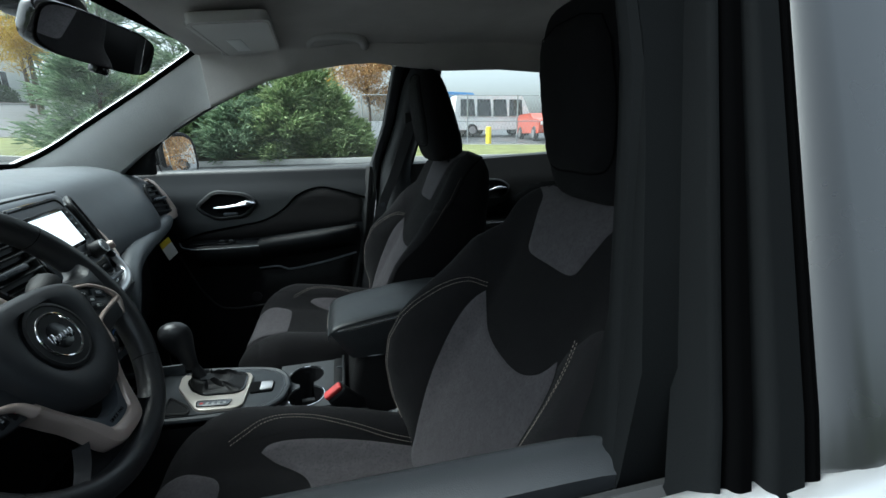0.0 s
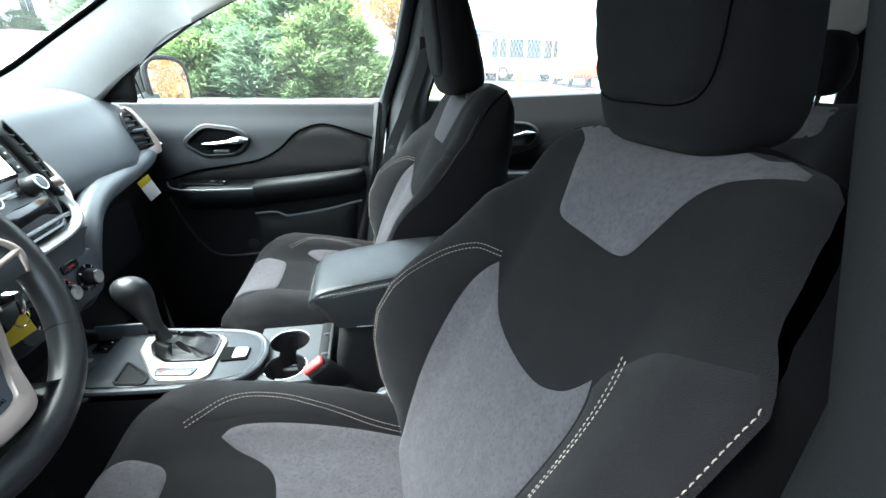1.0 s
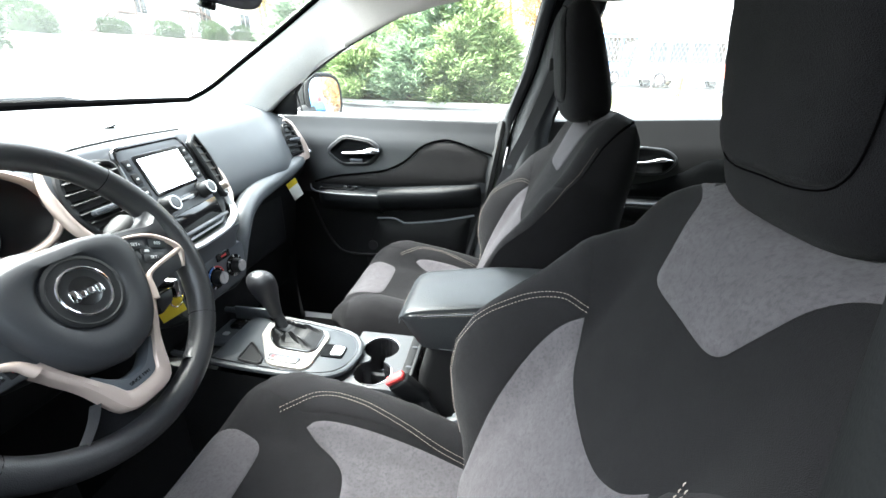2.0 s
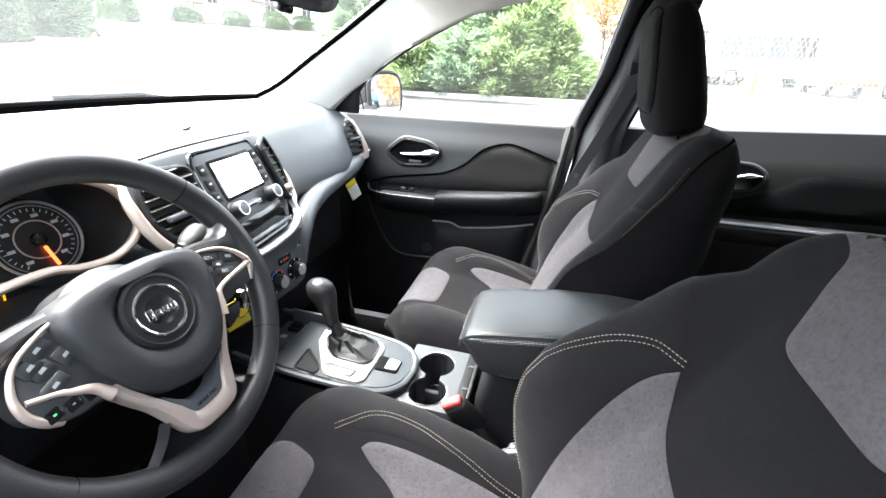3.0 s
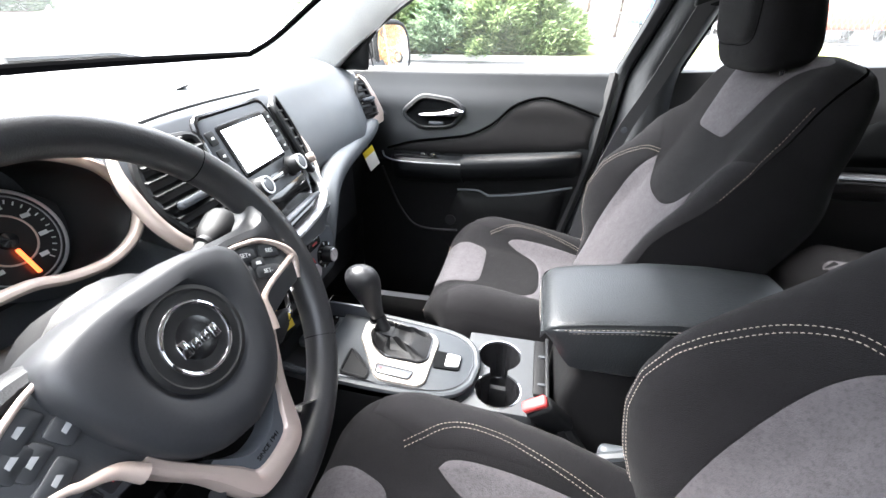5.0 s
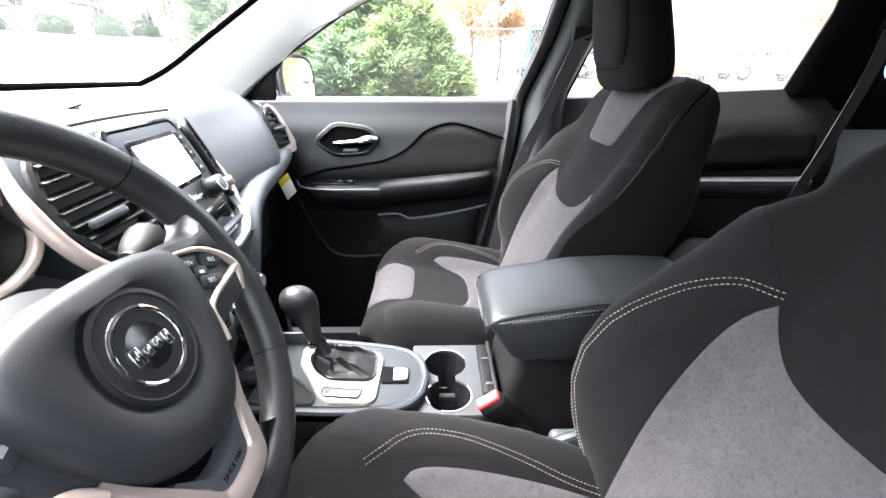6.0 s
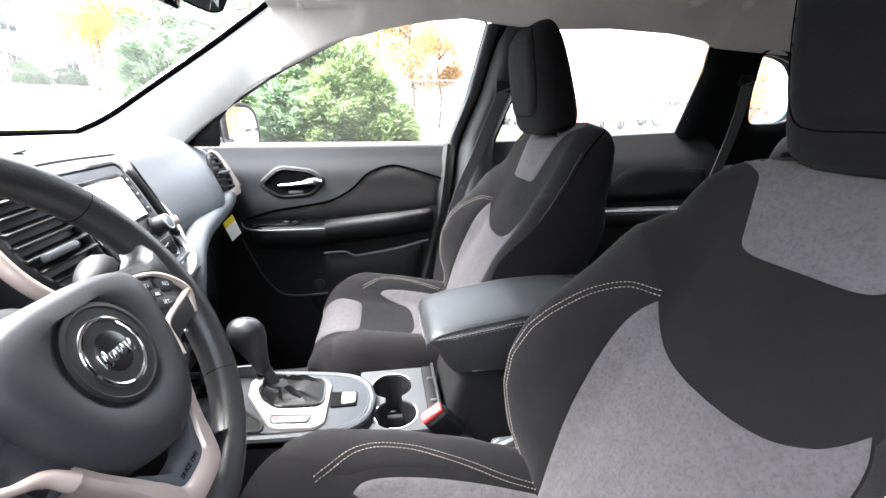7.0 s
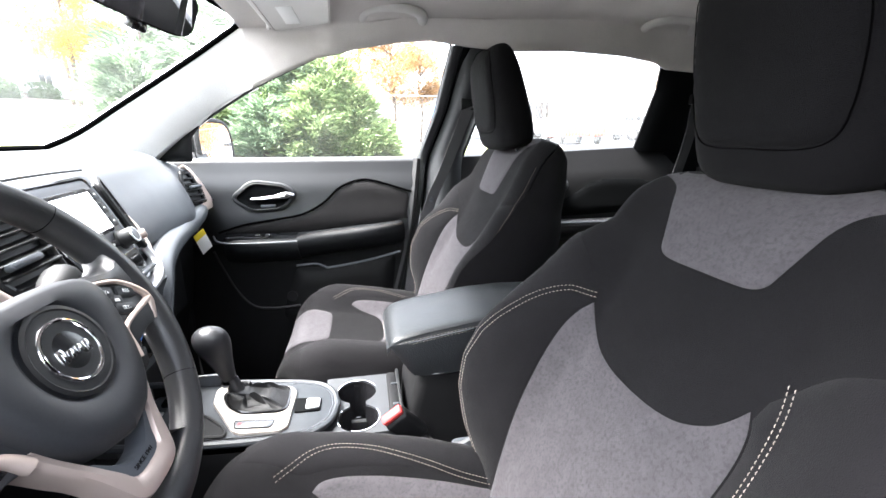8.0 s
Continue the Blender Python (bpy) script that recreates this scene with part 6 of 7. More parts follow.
for o, i in zip(order, order_in):
    rings.append([tuple(WM @ Vector(q)) for q in ((*o, -0.034), (*o, -0.0175), (*(o * 0.9 + i * 0.1), -0.0138), (*(o * 0.6 + i * 0.4), -0.0118), (*(o * 0.12 + i * 0.88), -0.0135), (*i, -0.0165), (*i, -0.034))])
part("lower_trim", loft(rings), champagne, wheel, "champagne satin lower spoke")
plate_in = curve([(0.0, -0.1035), (0.012, -0.1015), (0.024, -0.093), (0.036, -0.08)], 14)
plate_edge = curve([(0.0, -0.121), (0.017, -0.119), (0.0265, -0.104), (0.043, -0.08)], 14)
plate_all = [np.vstack([h[::-1], h[1:] * np.array((-1, 1))]) for h in (plate_edge, plate_in)]
part("web_plate", loft([[tuple(WM @ Vector((*p, -0.036))), tuple(WM @ Vector((*p, -0.0165))), tuple(WM @ Vector((*(p * 0.15 + q * 0.85), -0.0175))), tuple(WM @ Vector((*q, -0.021))), tuple(WM @ Vector((*q, -0.036)))] for p, q in zip(*plate_all)]), plastic_grey, wheel)
web = rounded(mirrored([(0.0, -0.166), (0.03, -0.163), (0.06, -0.155), (0.084, -0.146), (0.079, -0.139), (0.063, -0.13), (0.05, -0.12), (0.04, -0.108), (0.034, -0.112), (0.0, -0.13)])[:-1], 0.008, 4)
part("spoke_leather", slab(web[::-1], -0.046, -0.021, WM, 0.005), leather, wheel)
lettering("SINCE 1941", 0.0056, door_lower, wheel, "raised_lettering", WM @ Matrix.Translation((0.0, -0.1115, -0.0166)), 0.0003)
part("hub", lathe([(0, -0.12), (0.06, -0.12), (0.065, -0.06), (0.05, -0.045), (0, -0.045)], 28, WM), plastic, wheel)

column = thing("steering_column", "black steering column shroud with a key and yellow tag", "steering column")
rings = []
for d, k in ((-0.055, 0.9), (-0.075, 1.0), (-0.16, 1.05), (-0.26, 1.0)):
    rings.append([tuple(WM @ Vector((0.06 * k * math.copysign(abs(math.cos(a)) ** 0.7, math.cos(a)), -0.01 + 0.055 * k * math.copysign(abs(math.sin(a)) ** 0.7, math.sin(a)), d))) for a in np.linspace(0, 2 * math.pi, 32, endpoint=False)])
part("shroud", loft(rings), plastic, column)
for sg in (1, -1):
    st = curve([tuple(WM @ Vector(q)) for q in ((0.05 * sg, 0.02, -0.085), (0.085 * sg, 0.03, -0.08), (0.125 * sg, 0.045, -0.078))], 14)
    part("stalk", tube(st, 0.0095, 10, False, 0.7), plastic, column)
    part("stalk_grip", tube(curve([tuple(WM @ Vector(q)) for q in ((0.122 * sg, 0.044, -0.078), (0.135 * sg, 0.048, -0.078), (0.155 * sg, 0.056, -0.079), (0.163 * sg, 0.058, -0.079))], 12), [0.0095, 0.012, 0.0145, 0.016, 0.017, 0.0175, 0.0175, 0.0175, 0.0172, 0.0165, 0.015, 0.012], 10, False, 0.72), door_lower, column)
    part("stalk_ring", lathe([(0.0, -0.003), (0.0105, -0.003), (0.0105, 0.003), (0, 0.003)], 16, Matrix.Translation(st[-2]) @ pose(0, 0, 0, 90, 0, 0)), plastic, column)
ign = Vector((-0.648, -0.214, 1.02))
part("ignition_housing", tube([tuple(WM @ Vector((0.03, -0.02, -0.13))), tuple(ign + Vector((-0.02, -0.03, 0))), tuple(ign + Vector((0.0, 0.0, 0)))], 0.024, 12), plastic, column)
part("ignition", lathe([(0, 0), (0.018, 0), (0.018, 0.02), (0.014, 0.025), (0, 0.025)], 24, Matrix.Translation(ign) @ pose(0, 0, 0, 0, 70, 0)), gloss_black, column)
part("key", rbox(ign.x + 0.04, ign.y, ign.z - 0.004, 0.045, 0.012, 0.03, 0.005), chrome, column)
part("key_ring", tube([(ign.x + 0.055, ign.y + 0.012 * math.cos(t), ign.z - 0.022 + 0.012 * math.sin(t)) for t in np.linspace(0, 2 * math.pi, 20, endpoint=False)], 0.001, 6, True), chrome, column)
part("key_tag", rbox(0, 0, 0, 0.002, 0.036, 0.05, 0.0008, 2, Matrix.Translation((ign.x + 0.045, ign.y - 0.006, ign.z - 0.03)) @ pose(0, 0, 0, 14, 10, -25)), yellow_card, column, "yellow paper tag")

pedals = thing("pedals", "black rubber pedals under the dashboard", "pedal")
for y, w in ((-0.36, 0.1), (-0.24, 0.05)):
    part("pedal_pad", rbox(-0.93, y, 0.52, 0.02, w, 0.08, 0.008, 2, None), rubber, pedals)
    part("pedal_arm", tube([(-0.94, y, 0.54), (-0.99, y, 0.7), (-1.04, y, 0.85)], 0.008, 8), silver, pedals)

# ---- centre console ----
console = thing("console", "dark grey console with gear lever, cup holders and armrest box", "centre console")
CY = -0.032


def deck(x):
    return 0.796 + 0.1 * (-0.47 - x)


# side walls with the deck edge
plate_out = np.vstack([curve([(-0.72, 0.07), (-0.62, 0.074), (-0.5, 0.074), (-0.43, 0.066), (-0.398, 0.04), (-0.388, 0.0)], 28), curve([(-0.388, 0.0), (-0.398, -0.045), (-0.43, -0.074), (-0.5, -0.088), (-0.62, -0.094), (-0.72, -0.09)], 28)[1:]])
rings = []
for dz, grow in ((-0.45, 0.02), (-0.1, 0.012), (-0.03, 0.01), (-0.012, 0.008)):
    rings.append([(x + (grow if x > -0.5 else 0), CY + y * (1 + grow / 0.09), deck(x) + dz) for x, y in plate_out])
v, f = loft(rings, True, False)
part("side_wall", (v, f), plastic, console)
part("deck_rim", tube([(x, CY + y, deck(x) - 0.002) for x, y in plate_out], 0.006, 8), deck_grey, console)
part("deck_groove", tube([(-0.54 + (x + 0.54) * 0.955, CY - 0.006 + (y + 0.006) * 0.93, deck(x) + 0.001) for x, y in plate_out if x > -0.66], 0.0022, 6), gloss_black, console)
rings = []
for k, dz in ((1.0, -0.006), (0.985, 0.0), (0.96, 0.002), (0.5, 0.002), (0.05, 0.002)):
    c = np.array((-0.54, -0.006))
    rings.append([(c[0] + (x - c[0]) * k, CY + c[1] + (y - c[1]) * k, deck(c[0] + (x - c[0]) * k) + dz) for x, y in plate_out if x > -0.66])
part("deck_plate", loft(rings), deck_grey, console)
CM = Matrix.Translation((-0.53, CY, deck(-0.53) + 0.002)) @ pose(0, 0, 0, 0, 5.7, 0)
sil = rounded([(-0.07, 0.04), (-0.064, 0.0), (-0.014, -0.073), (0.0, -0.08), (0.057, -0.077), (0.068, -0.066), (0.07, 0.03), (0.06, 0.046), (-0.03, 0.06), (-0.06, 0.056)], 0.006, 4)
shift = part("shifter_bezel", slab(sil, 0.0, 0.006, CM, 0.003), satin_bezel, console, "satin silver gear lever surround")
hole = rounded([(-0.052, 0.018), (-0.036, -0.012), (-0.01, -0.033), (0.05, -0.03), (0.06, -0.018), (0.058, 0.032), (0.048, 0.042), (-0.014, 0.05), (-0.04, 0.042)], 0.01, 4)
# leather boot: folds rising to the lever
rings = []
foot = np.array((0.0, 0.0))
apex = np.array((-0.024, 0.014, 0.014))
for t in np.linspace(0, 1, 16):
    ring = []
    for i, (x, y) in enumerate(hole):
        fold = (0.005 * math.sin(i * 0.8 + 5 * t) + 0.0035 * math.sin(i * 1.7 - 6 * t)) * math.sin(math.pi * t)
        k = (1 - t) ** 1.7
        z = 0.0065 + 0.012 * math.sin(math.pi * min(1, t * 1.2)) * 0.8 + (apex[2]) * t ** 1.5 + fold
        ring.append((apex[0] * (1 - k) + x * k + 0.012 * np.sign(x - apex[0]) * (1 - k), apex[1] * (1 - k) + y * k + 0.012 * np.sign(y - apex[1]) * (1 - k), z))
    rings.append([tuple(CM @ Vector(q)) for q in ring])
part("gaiter", loft(rings), boot_leather, console, "creased black leather gaiter")
part("gaiter_ring", tube([tuple(CM @ Vector((x, y, 0.007))) for x, y in hole], 0.0025, 6, True), gloss_black, console)
part("gear_display", slab(rounded([(-0.012, -0.07), (0.042, -0.07), (0.046, -0.052), (-0.016, -0.052)], 0.004, 3), 0.006, 0.0075, CM, 0.0005), plastic_grey, shift)
part("display_rim", tube([tuple(CM @ Vector((x, y, 0.0072))) for x, y in rounded([(-0.012, -0.07), (0.042, -0.07), (0.046, -0.052), (-0.016, -0.052)], 0.004, 3)], 0.0011, 6, True), gloss_black, shift)
for k in range(5):
    part("print", slab([(-0.0025, -0.003), (0.0025, -0.003), (0.0025, 0.003), (-0.0025, 0.003)], 0.0075, 0.0079, CM @ Matrix.Translation((-0.006 + 0.01 * k, -0.061, 0))), print_grey if k else red_plastic, shift)
lever = thing("gear_lever", "black gear lever with a pear-shaped knob", "gear lever")
part("shaft", tube([(-0.542, -0.024, 0.802), (-0.556, -0.013, 0.82), (-0.571, -0.003, 0.845)], [0.014, 0.0125, 0.011], 12), boot_leather, lever)
part("collar", lathe([(0.006, -0.005), (0.0138, -0.005), (0.0152, 0.0), (0.0138, 0.005), (0.006, 0.005)], 24, Matrix.Translation((-0.571, -0.003, 0.836)) @ pose(0, 0, 0, 0, -6, 0)), chrome, lever)
rings = []
for t, rx, ry, ox in ((0.0, 0.0115, 0.0115, 0.0), (0.1, 0.0125, 0.0122, -0.001), (0.24, 0.015, 0.0145, -0.003), (0.38, 0.019, 0.018, -0.006), (0.52, 0.024, 0.022, -0.009), (0.66, 0.0285, 0.025, -0.011), (0.79, 0.0295, 0.0255, -0.012), (0.9, 0.0255, 0.0215, -0.012), (0.97, 0.017, 0.014, -0.012), (1.0, 0.006, 0.005, -0.012)):
    rings.append([(-0.571 + ox - 0.006 * t + rx * math.cos(a), -0.003 - 0.014 * t + ry * math.sin(a), 0.838 + 0.112 * t) for a in np.linspace(0, 2 * math.pi, 28, endpoint=False)])
kn = part("knob", loft(rings), leather, lever)
ks = kn.modifiers.new("round", "SUBSURF")
ks.levels = ks.render_levels = 2
# drive mode switch, small tray, connectors
part("mode_switch_well", slab(rounded([(0.072, -0.028), (0.115, -0.023), (0.115, 0.012), (0.069, 0.012)], 0.004, 3), 0.0, 0.0035, CM, 0.001), pillar_black, console)
part("mode_switch", slab(rounded([(0.09, -0.022), (0.113, -0.018), (0.113, 0.009), (0.089, 0.009)], 0.004, 3), 0.003, 0.0055, CM, 0.001), silver, console, "silver mode switch")
part("coin_tray", slab(rounded([(-0.07, -0.026), (-0.026, -0.062), (-0.022, -0.082), (-0.067, -0.081)], 0.008, 4), -0.001, 0.0012, CM), door_lower, console)
part("coin_tray_rim", tube([tuple(CM @ Vector((x, y, 0.002))) for x, y in rounded([(-0.07, -0.026), (-0.026, -0.062), (-0.022, -0.082), (-0.067, -0.081)], 0.008, 4)], 0.0025, 6, True), plastic, console)
part("front_cubby", rbox(-0.72, CY, 0.765, 0.14, 0.17, 0.02, 0.008, 2), plastic, console)
part("socket_panel", rbox(-0.684, 0.004, 0.782, 0.066, 0.085, 0.02, 0.008, 3), plastic_grey, console)
part("socket_flap", rbox(-0.68, 0.02, 0.794, 0.028, 0.03, 0.012, 0.005, 3), gloss_black, console)
part("socket_cover", rbox(-0.688, -0.014, 0.792, 0.014, 0.012, 0.006, 0.003), silver, console)
part("socket_panel", rbox(-0.64, CY + 0.062, 0.82, 0.1, 0.006, 0.03, 0.002), plastic_grey, console)

# cup holders: two wells that run into each other
c0 = np.array((-0.352, -0.022))
far_c, near_c, cr = np.array((-0.354, 0.017)) - c0, np.array((-0.35, -0.063)) - c0, 0.0372
inner, outer = [], []
for a in np.linspace(0, 2 * math.pi, 96, endpoint=False):
    d = np.array((math.cos(a), math.sin(a)))
    best = 0.0
    for cc in (far_c, near_c):
        b = float(d @ cc)
        disc = b * b - float(cc @ cc) + cr * cr
        if disc > 0 and b > 0:
            best = max(best, b + math.sqrt(disc))
    best = max(best, 0.0155)
    inner.append(c0 + d * best)
    k = min(0.062 / max(abs(d[0]), 1e-6), (0.094 if d[1] > 0 else 0.085) / max(abs(d[1]), 1e-6))
    outer.append(c0 + d * k)
cup = part("cup_holder", loft([[(x, y, 0.62) for x, y in outer], [(x, y, 0.77) for x, y in outer], [(c0[0] + (x - c0[0]) * 0.985, c0[1] + (y - c0[1]) * 0.985, 0.775) for x, y in outer], [(x, y, 0.776) for x, y in inner],
                                   [(c0[0] + (x - c0[0]) * 0.985, c0[1] + (y - c0[1]) * 0.985, 0.772) for x, y in inner]], True, False), cup_plastic, console)
part("cup_well", loft([[(c0[0] + (x - c0[0]) * k, c0[1] + (y - c0[1]) * k, z) for x, y in inner] for k, z in ((0.985, 0.772), (0.95, 0.75), (0.9, 0.7), (0.85, 0.696), (0.05, 0.695))], True, False), gloss_black, cup)
part("cup_divider", rbox(-0.352, -0.023, 0.715, 0.034, 0.012, 0.05, 0.004), plastic, cup)
for cc, lo, hi in ((far_c, 0.35, 2.9), (near_c, -1.9, 0.55), (near_c, 2.5, 3.7)):
    part("chrome_arc", tube([(c0[0] + cc[0] + 0.0368 * math.cos(t), c0[1] + cc[1] + 0.0368 * math.sin(t), 0.776) for t in np.linspace(lo, hi, 26)], 0.0014, 6), chrome, cup, "thin chrome ring")
part("card_slot", rbox(-0.285, 0.0, 0.776, 0.02, 0.13, 0.012, 0.004, 2), door_lower, console)
part("slot_edge", rbox(-0.273, 0.0, 0.776, 0.006, 0.14, 0.02, 0.002, 2), plastic, console)
for yy in (-0.045, 0.02):
    part("slot_divider", rbox(-0.281, yy, 0.782, 0.014, 0.006, 0.006, 0.002), deck_grey, console)
# armrest box and its padded lid, which climbs towards the rear
LY = 0.012
LID_TOP = [(-0.296, 0.918), (-0.285, 0.926), (-0.24, 0.937), (-0.18, 0.946), (-0.13, 0.954), (-0.05, 0.958), (0.06, 0.954)]
rings = []
for z, xf, hy in ((0.5, -0.27, 0.083), (0.7, -0.266, 0.082), (0.78, -0.26, 0.081), (0.83, -0.246, 0.08), (0.852, -0.238, 0.079)):
    pts = rounded([(xf, -hy), (0.06, -hy), (0.06, hy), (xf, hy)], 0.02, 5)
    rings.append([(x, y + LY, z) for x, y in pts])
part("armrest_box", loft(rings), door_lower, console)
lid_rings = []
for t in np.r_[np.linspace(0, 0.1, 9), np.linspace(0.13, 1, 20)]:
    x = -0.296 + 0.354 * t
    k = math.sqrt(max(0.0, 1 - (1 - min(t / 0.08, 1)) ** 2)) if t < 0.08 else 1.0
    k = k if t < 0.94 else math.sqrt(max(0.02, 1 - ((t - 0.94) / 0.06) ** 2))
    zb = 0.85 + 0.058 * (1 - smooth01(t / 0.15))
    zt = table(LID_TOP, x) - 0.016 * (1 - k)
    hy = 0.085 * (0.88 + 0.12 * k)
    sec = [(-hy * 0.96, zb), (-hy, zb + (zt - zb) * 0.35), (-hy, zb + (zt - zb) * 0.7), (-hy * 0.97, zt - 0.011), (-hy * 0.86, zt - 0.002), (0, zt + 0.002), (hy * 0.86, zt - 0.002), (hy * 0.97, zt - 0.011), (hy, zb + (zt - zb) * 0.7), (hy, zb + (zt - zb) * 0.35), (hy * 0.96, zb)]
    lid_rings.append([(x, LY + y, z) for y, z in curve(sec, 44)])
lid = part("armrest_lid", loft(lid_rings), lid_vinyl, console, "padded black vinyl lid with stitching")
for k in (0, 1):
    dz = -0.013 - 0.0062 * k
    rim_line = [(0.04, -0.0845), (-0.06, -0.0853), (-0.15, -0.0853), (-0.24, -0.0848), (-0.272, -0.081), (-0.289, -0.068), (-0.2965, -0.04), (-0.2975, 0.0), (-0.2965, 0.04), (-0.289, 0.068)]
    path = curve([(x, LY + y, table(LID_TOP, x) + dz) for x, y in rim_line], 240)
    part("stitching", stitches(path, (0, -1, 0), 0.004, 0.0022, 0.00048), thread, lid)
part("lid_seam", tube(curve([(x, LY + y * 0.998, table(LID_TOP, x) - 0.0161) for x, y in rim_line], 60), 0.0009, 5), gloss_black, lid)
part("lid_groove", tube(curve([(0.05, LY - 0.0805, 0.851), (-0.15, LY - 0.0808, 0.851), (-0.225, LY - 0.079, 0.852), (-0.243, LY - 0.06, 0.856)], 30), 0.002, 6), gloss_black, console)

for yb in (-0.117, 0.117):
    bk = thing("belt_buckle", "black belt buckle with a red release button", "belt buckle", "belt buckles")
    if yb < 0:
        bm_ = basis((-0.293, -0.108, 0.806), (0.8, 0.0, 0.6), (-0.15, 0.93, 0.2))
    else:
        bm_ = basis((-0.24, 0.112, 0.69), (0.8, 0.0, 0.6), (0.15, 0.93, -0.2))
    part("housing", moved(raw(rbox(0, 0, -0.042, 0.044, 0.024, 0.076, 0.008, 3)), bm_), plastic, bk)
    part("release_button", moved(raw(rbox(0, 0, 0.0, 0.039, 0.017, 0.012, 0.004, 3)), bm_), red_plastic, bk, "red release button")
    part("stem", tube([tuple(bm_ @ Vector((0, 0, -0.075))), (-0.19, yb, 0.68), (-0.16, yb * 1.02, 0.6)], 0.014, 8), plastic, bk)
part_trim = thing("seat_trim_lever", "grey plastic trim beside the driver seat", "seat trim")
part("cover", tube([(-0.235, -0.125, 0.70), (-0.19, -0.122, 0.735), (-0.15, -0.12, 0.75)], 0.008, 8), deck_grey, part_trim)

# hang tag under the dashboard
tag = thing("hang_tag", "white and yellow card tag hanging from the dashboard edge", "tag")
TM = Matrix.Translation((-0.757, 0.48, 0.983)) @ pose(0, 0, 0, 10, 0, 62) @ pose(0, 0, 0, 0, -28, 0)
part("card", moved(raw(rbox(0, 0, -0.012, 0.036, 0.0012, 0.05, 0.0005)), TM), white_paper, tag)
part("header", moved(raw(rbox(0, 0, 0.02, 0.036, 0.0014, 0.02, 0.0005)), TM), yellow_card, tag)
part("string", tube([tuple(TM @ Vector((0, 0, 0.03))), (-0.762, 0.478, 1.03)], 0.0008, 5), thread, tag)
switch = thing("boot_release_switch", "small grey switch under the dashboard", "switch")
part("body", rbox(-0.8, 0.24, 0.985, 0.02, 0.03, 0.008, 0.003), plastic_grey, switch)

# ---- outside ----
def ground_z(x, y):
    return 0.053 * max(0.0, y - 2.5) * (1.0 if y < 60 else 60 / y) + 0.08 * max(0.0, -x - 5.0) * (1.0 if x > -60 else 60 / -x)


asphalt = mat("wet_asphalt", (0.07, 0.07, 0.073), 0.5, grain=0.4, grain_scale=60, bump=0.4, bump_scale=120, stain=0.25, stain_scale=0.4)
grass_mat = mat("autumn_grass", (0.13, 0.14, 0.04), 0.9, grain=0.4, grain_scale=30, bump=1.0, bump_scale=60, stain=0.3, stain_scale=1.5)
mulch = mat("bark_mulch", (0.045, 0.022, 0.016), 0.95, grain=0.5, grain_scale=25, bump=1.0, bump_scale=30, stain=0.25, stain_scale=1.0)
kerb_mat = mat("concrete_kerb", (0.4, 0.39, 0.37), 0.85, grain=0.2, grain_scale=40, bump=0.4, bump_scale=50, stain=0.15, stain_scale=2)
bark = mat("grey_brown_bark", (0.12, 0.09, 0.07), 0.95, grain=0.4, grain_scale=30, bump=1.0, bump_scale=40)


def leaf_mat(name, c1, c2, c3):
    m = bpy.data.materials.new(name)
    m.use_nodes = True
    nt = m.node_tree
    b = nt.nodes["Principled BSDF"]
    g = nt.nodes.new("ShaderNodeNewGeometry")
    r = nt.nodes.new("ShaderNodeValToRGB")
    r.color_ramp.elements[0].color, r.color_ramp.elements[1].color = (*c1, 1), (*c3, 1)
    e = r.color_ramp.elements.new(0.5)
    e.color = (*c2, 1)
    nt.links.new(g.outputs["Random Per Island"], r.inputs["Fac"])
    nt.links.new(r.outputs["Color"], b.inputs["Base Color"])
    b.inputs["Roughness"].default_value = 0.6
    b.inputs["Specular IOR Level"].default_value = 0.3
    # thin leaves let part of the light through
    tr, mx = nt.nodes.new("ShaderNodeBsdfTranslucent"), nt.nodes.new("ShaderNodeMixShader")
    mx.inputs[0].default_value = 0.35
    nt.links.new(r.outputs["Color"], tr.inputs["Color"])
    nt.links.new(b.outputs[0], mx.inputs[1])
    nt.links.new(tr.outputs[0], mx.inputs[2])
    nt.links.new(mx.outputs[0], nt.nodes["Material Output"].inputs["Surface"])
    return m


green_needle = leaf_mat("green_needles", (0.1, 0.155, 0.06), (0.17, 0.235, 0.095), (0.29, 0.35, 0.165))
blue_needle = leaf_mat("blue_green_needles", (0.085, 0.14, 0.08), (0.145, 0.21, 0.12), (0.235, 0.305, 0.185))
hedge_leaf = leaf_mat("hedge_leaves", (0.03, 0.055, 0.02), (0.05, 0.085, 0.032), (0.075, 0.115, 0.048))
# darker copy of the leaf green, painting the shade inside a hedge
hedge_shade = mat("shaded_hedge_core", (0.04, 0.065, 0.026), 0.95, grain=0.4, grain_scale=12, bump=1.0, bump_scale=10, stain=0.3, stain_scale=2.0, spec=0.1)
yellow_leaf = leaf_mat("yellow_leaves", (0.35, 0.22, 0.03), (0.5, 0.34, 0.05), (0.6, 0.45, 0.1))
orange_leaf = leaf_mat("orange_leaves", (0.26, 0.14, 0.06), (0.4, 0.23, 0.1), (0.5, 0.34, 0.16))

rng = np.random.default_rng(7)


def spaced(lo, hi, n):
    t = np.linspace(-1, 1, n)
    return (lo + hi) / 2 + (hi - lo) / 2 * np.sign(t) * np.abs(t) ** 2.2


gx, gy = spaced(-400, 400, 90), spaced(-400, 400, 90)
tagged(part("ground", loft([[(x, y, ground_z(x, y)) for x in gx] for y in gy], False, False), asphalt), "wet grey asphalt parking ground sloping gently upwards", "ground", kind="structure")


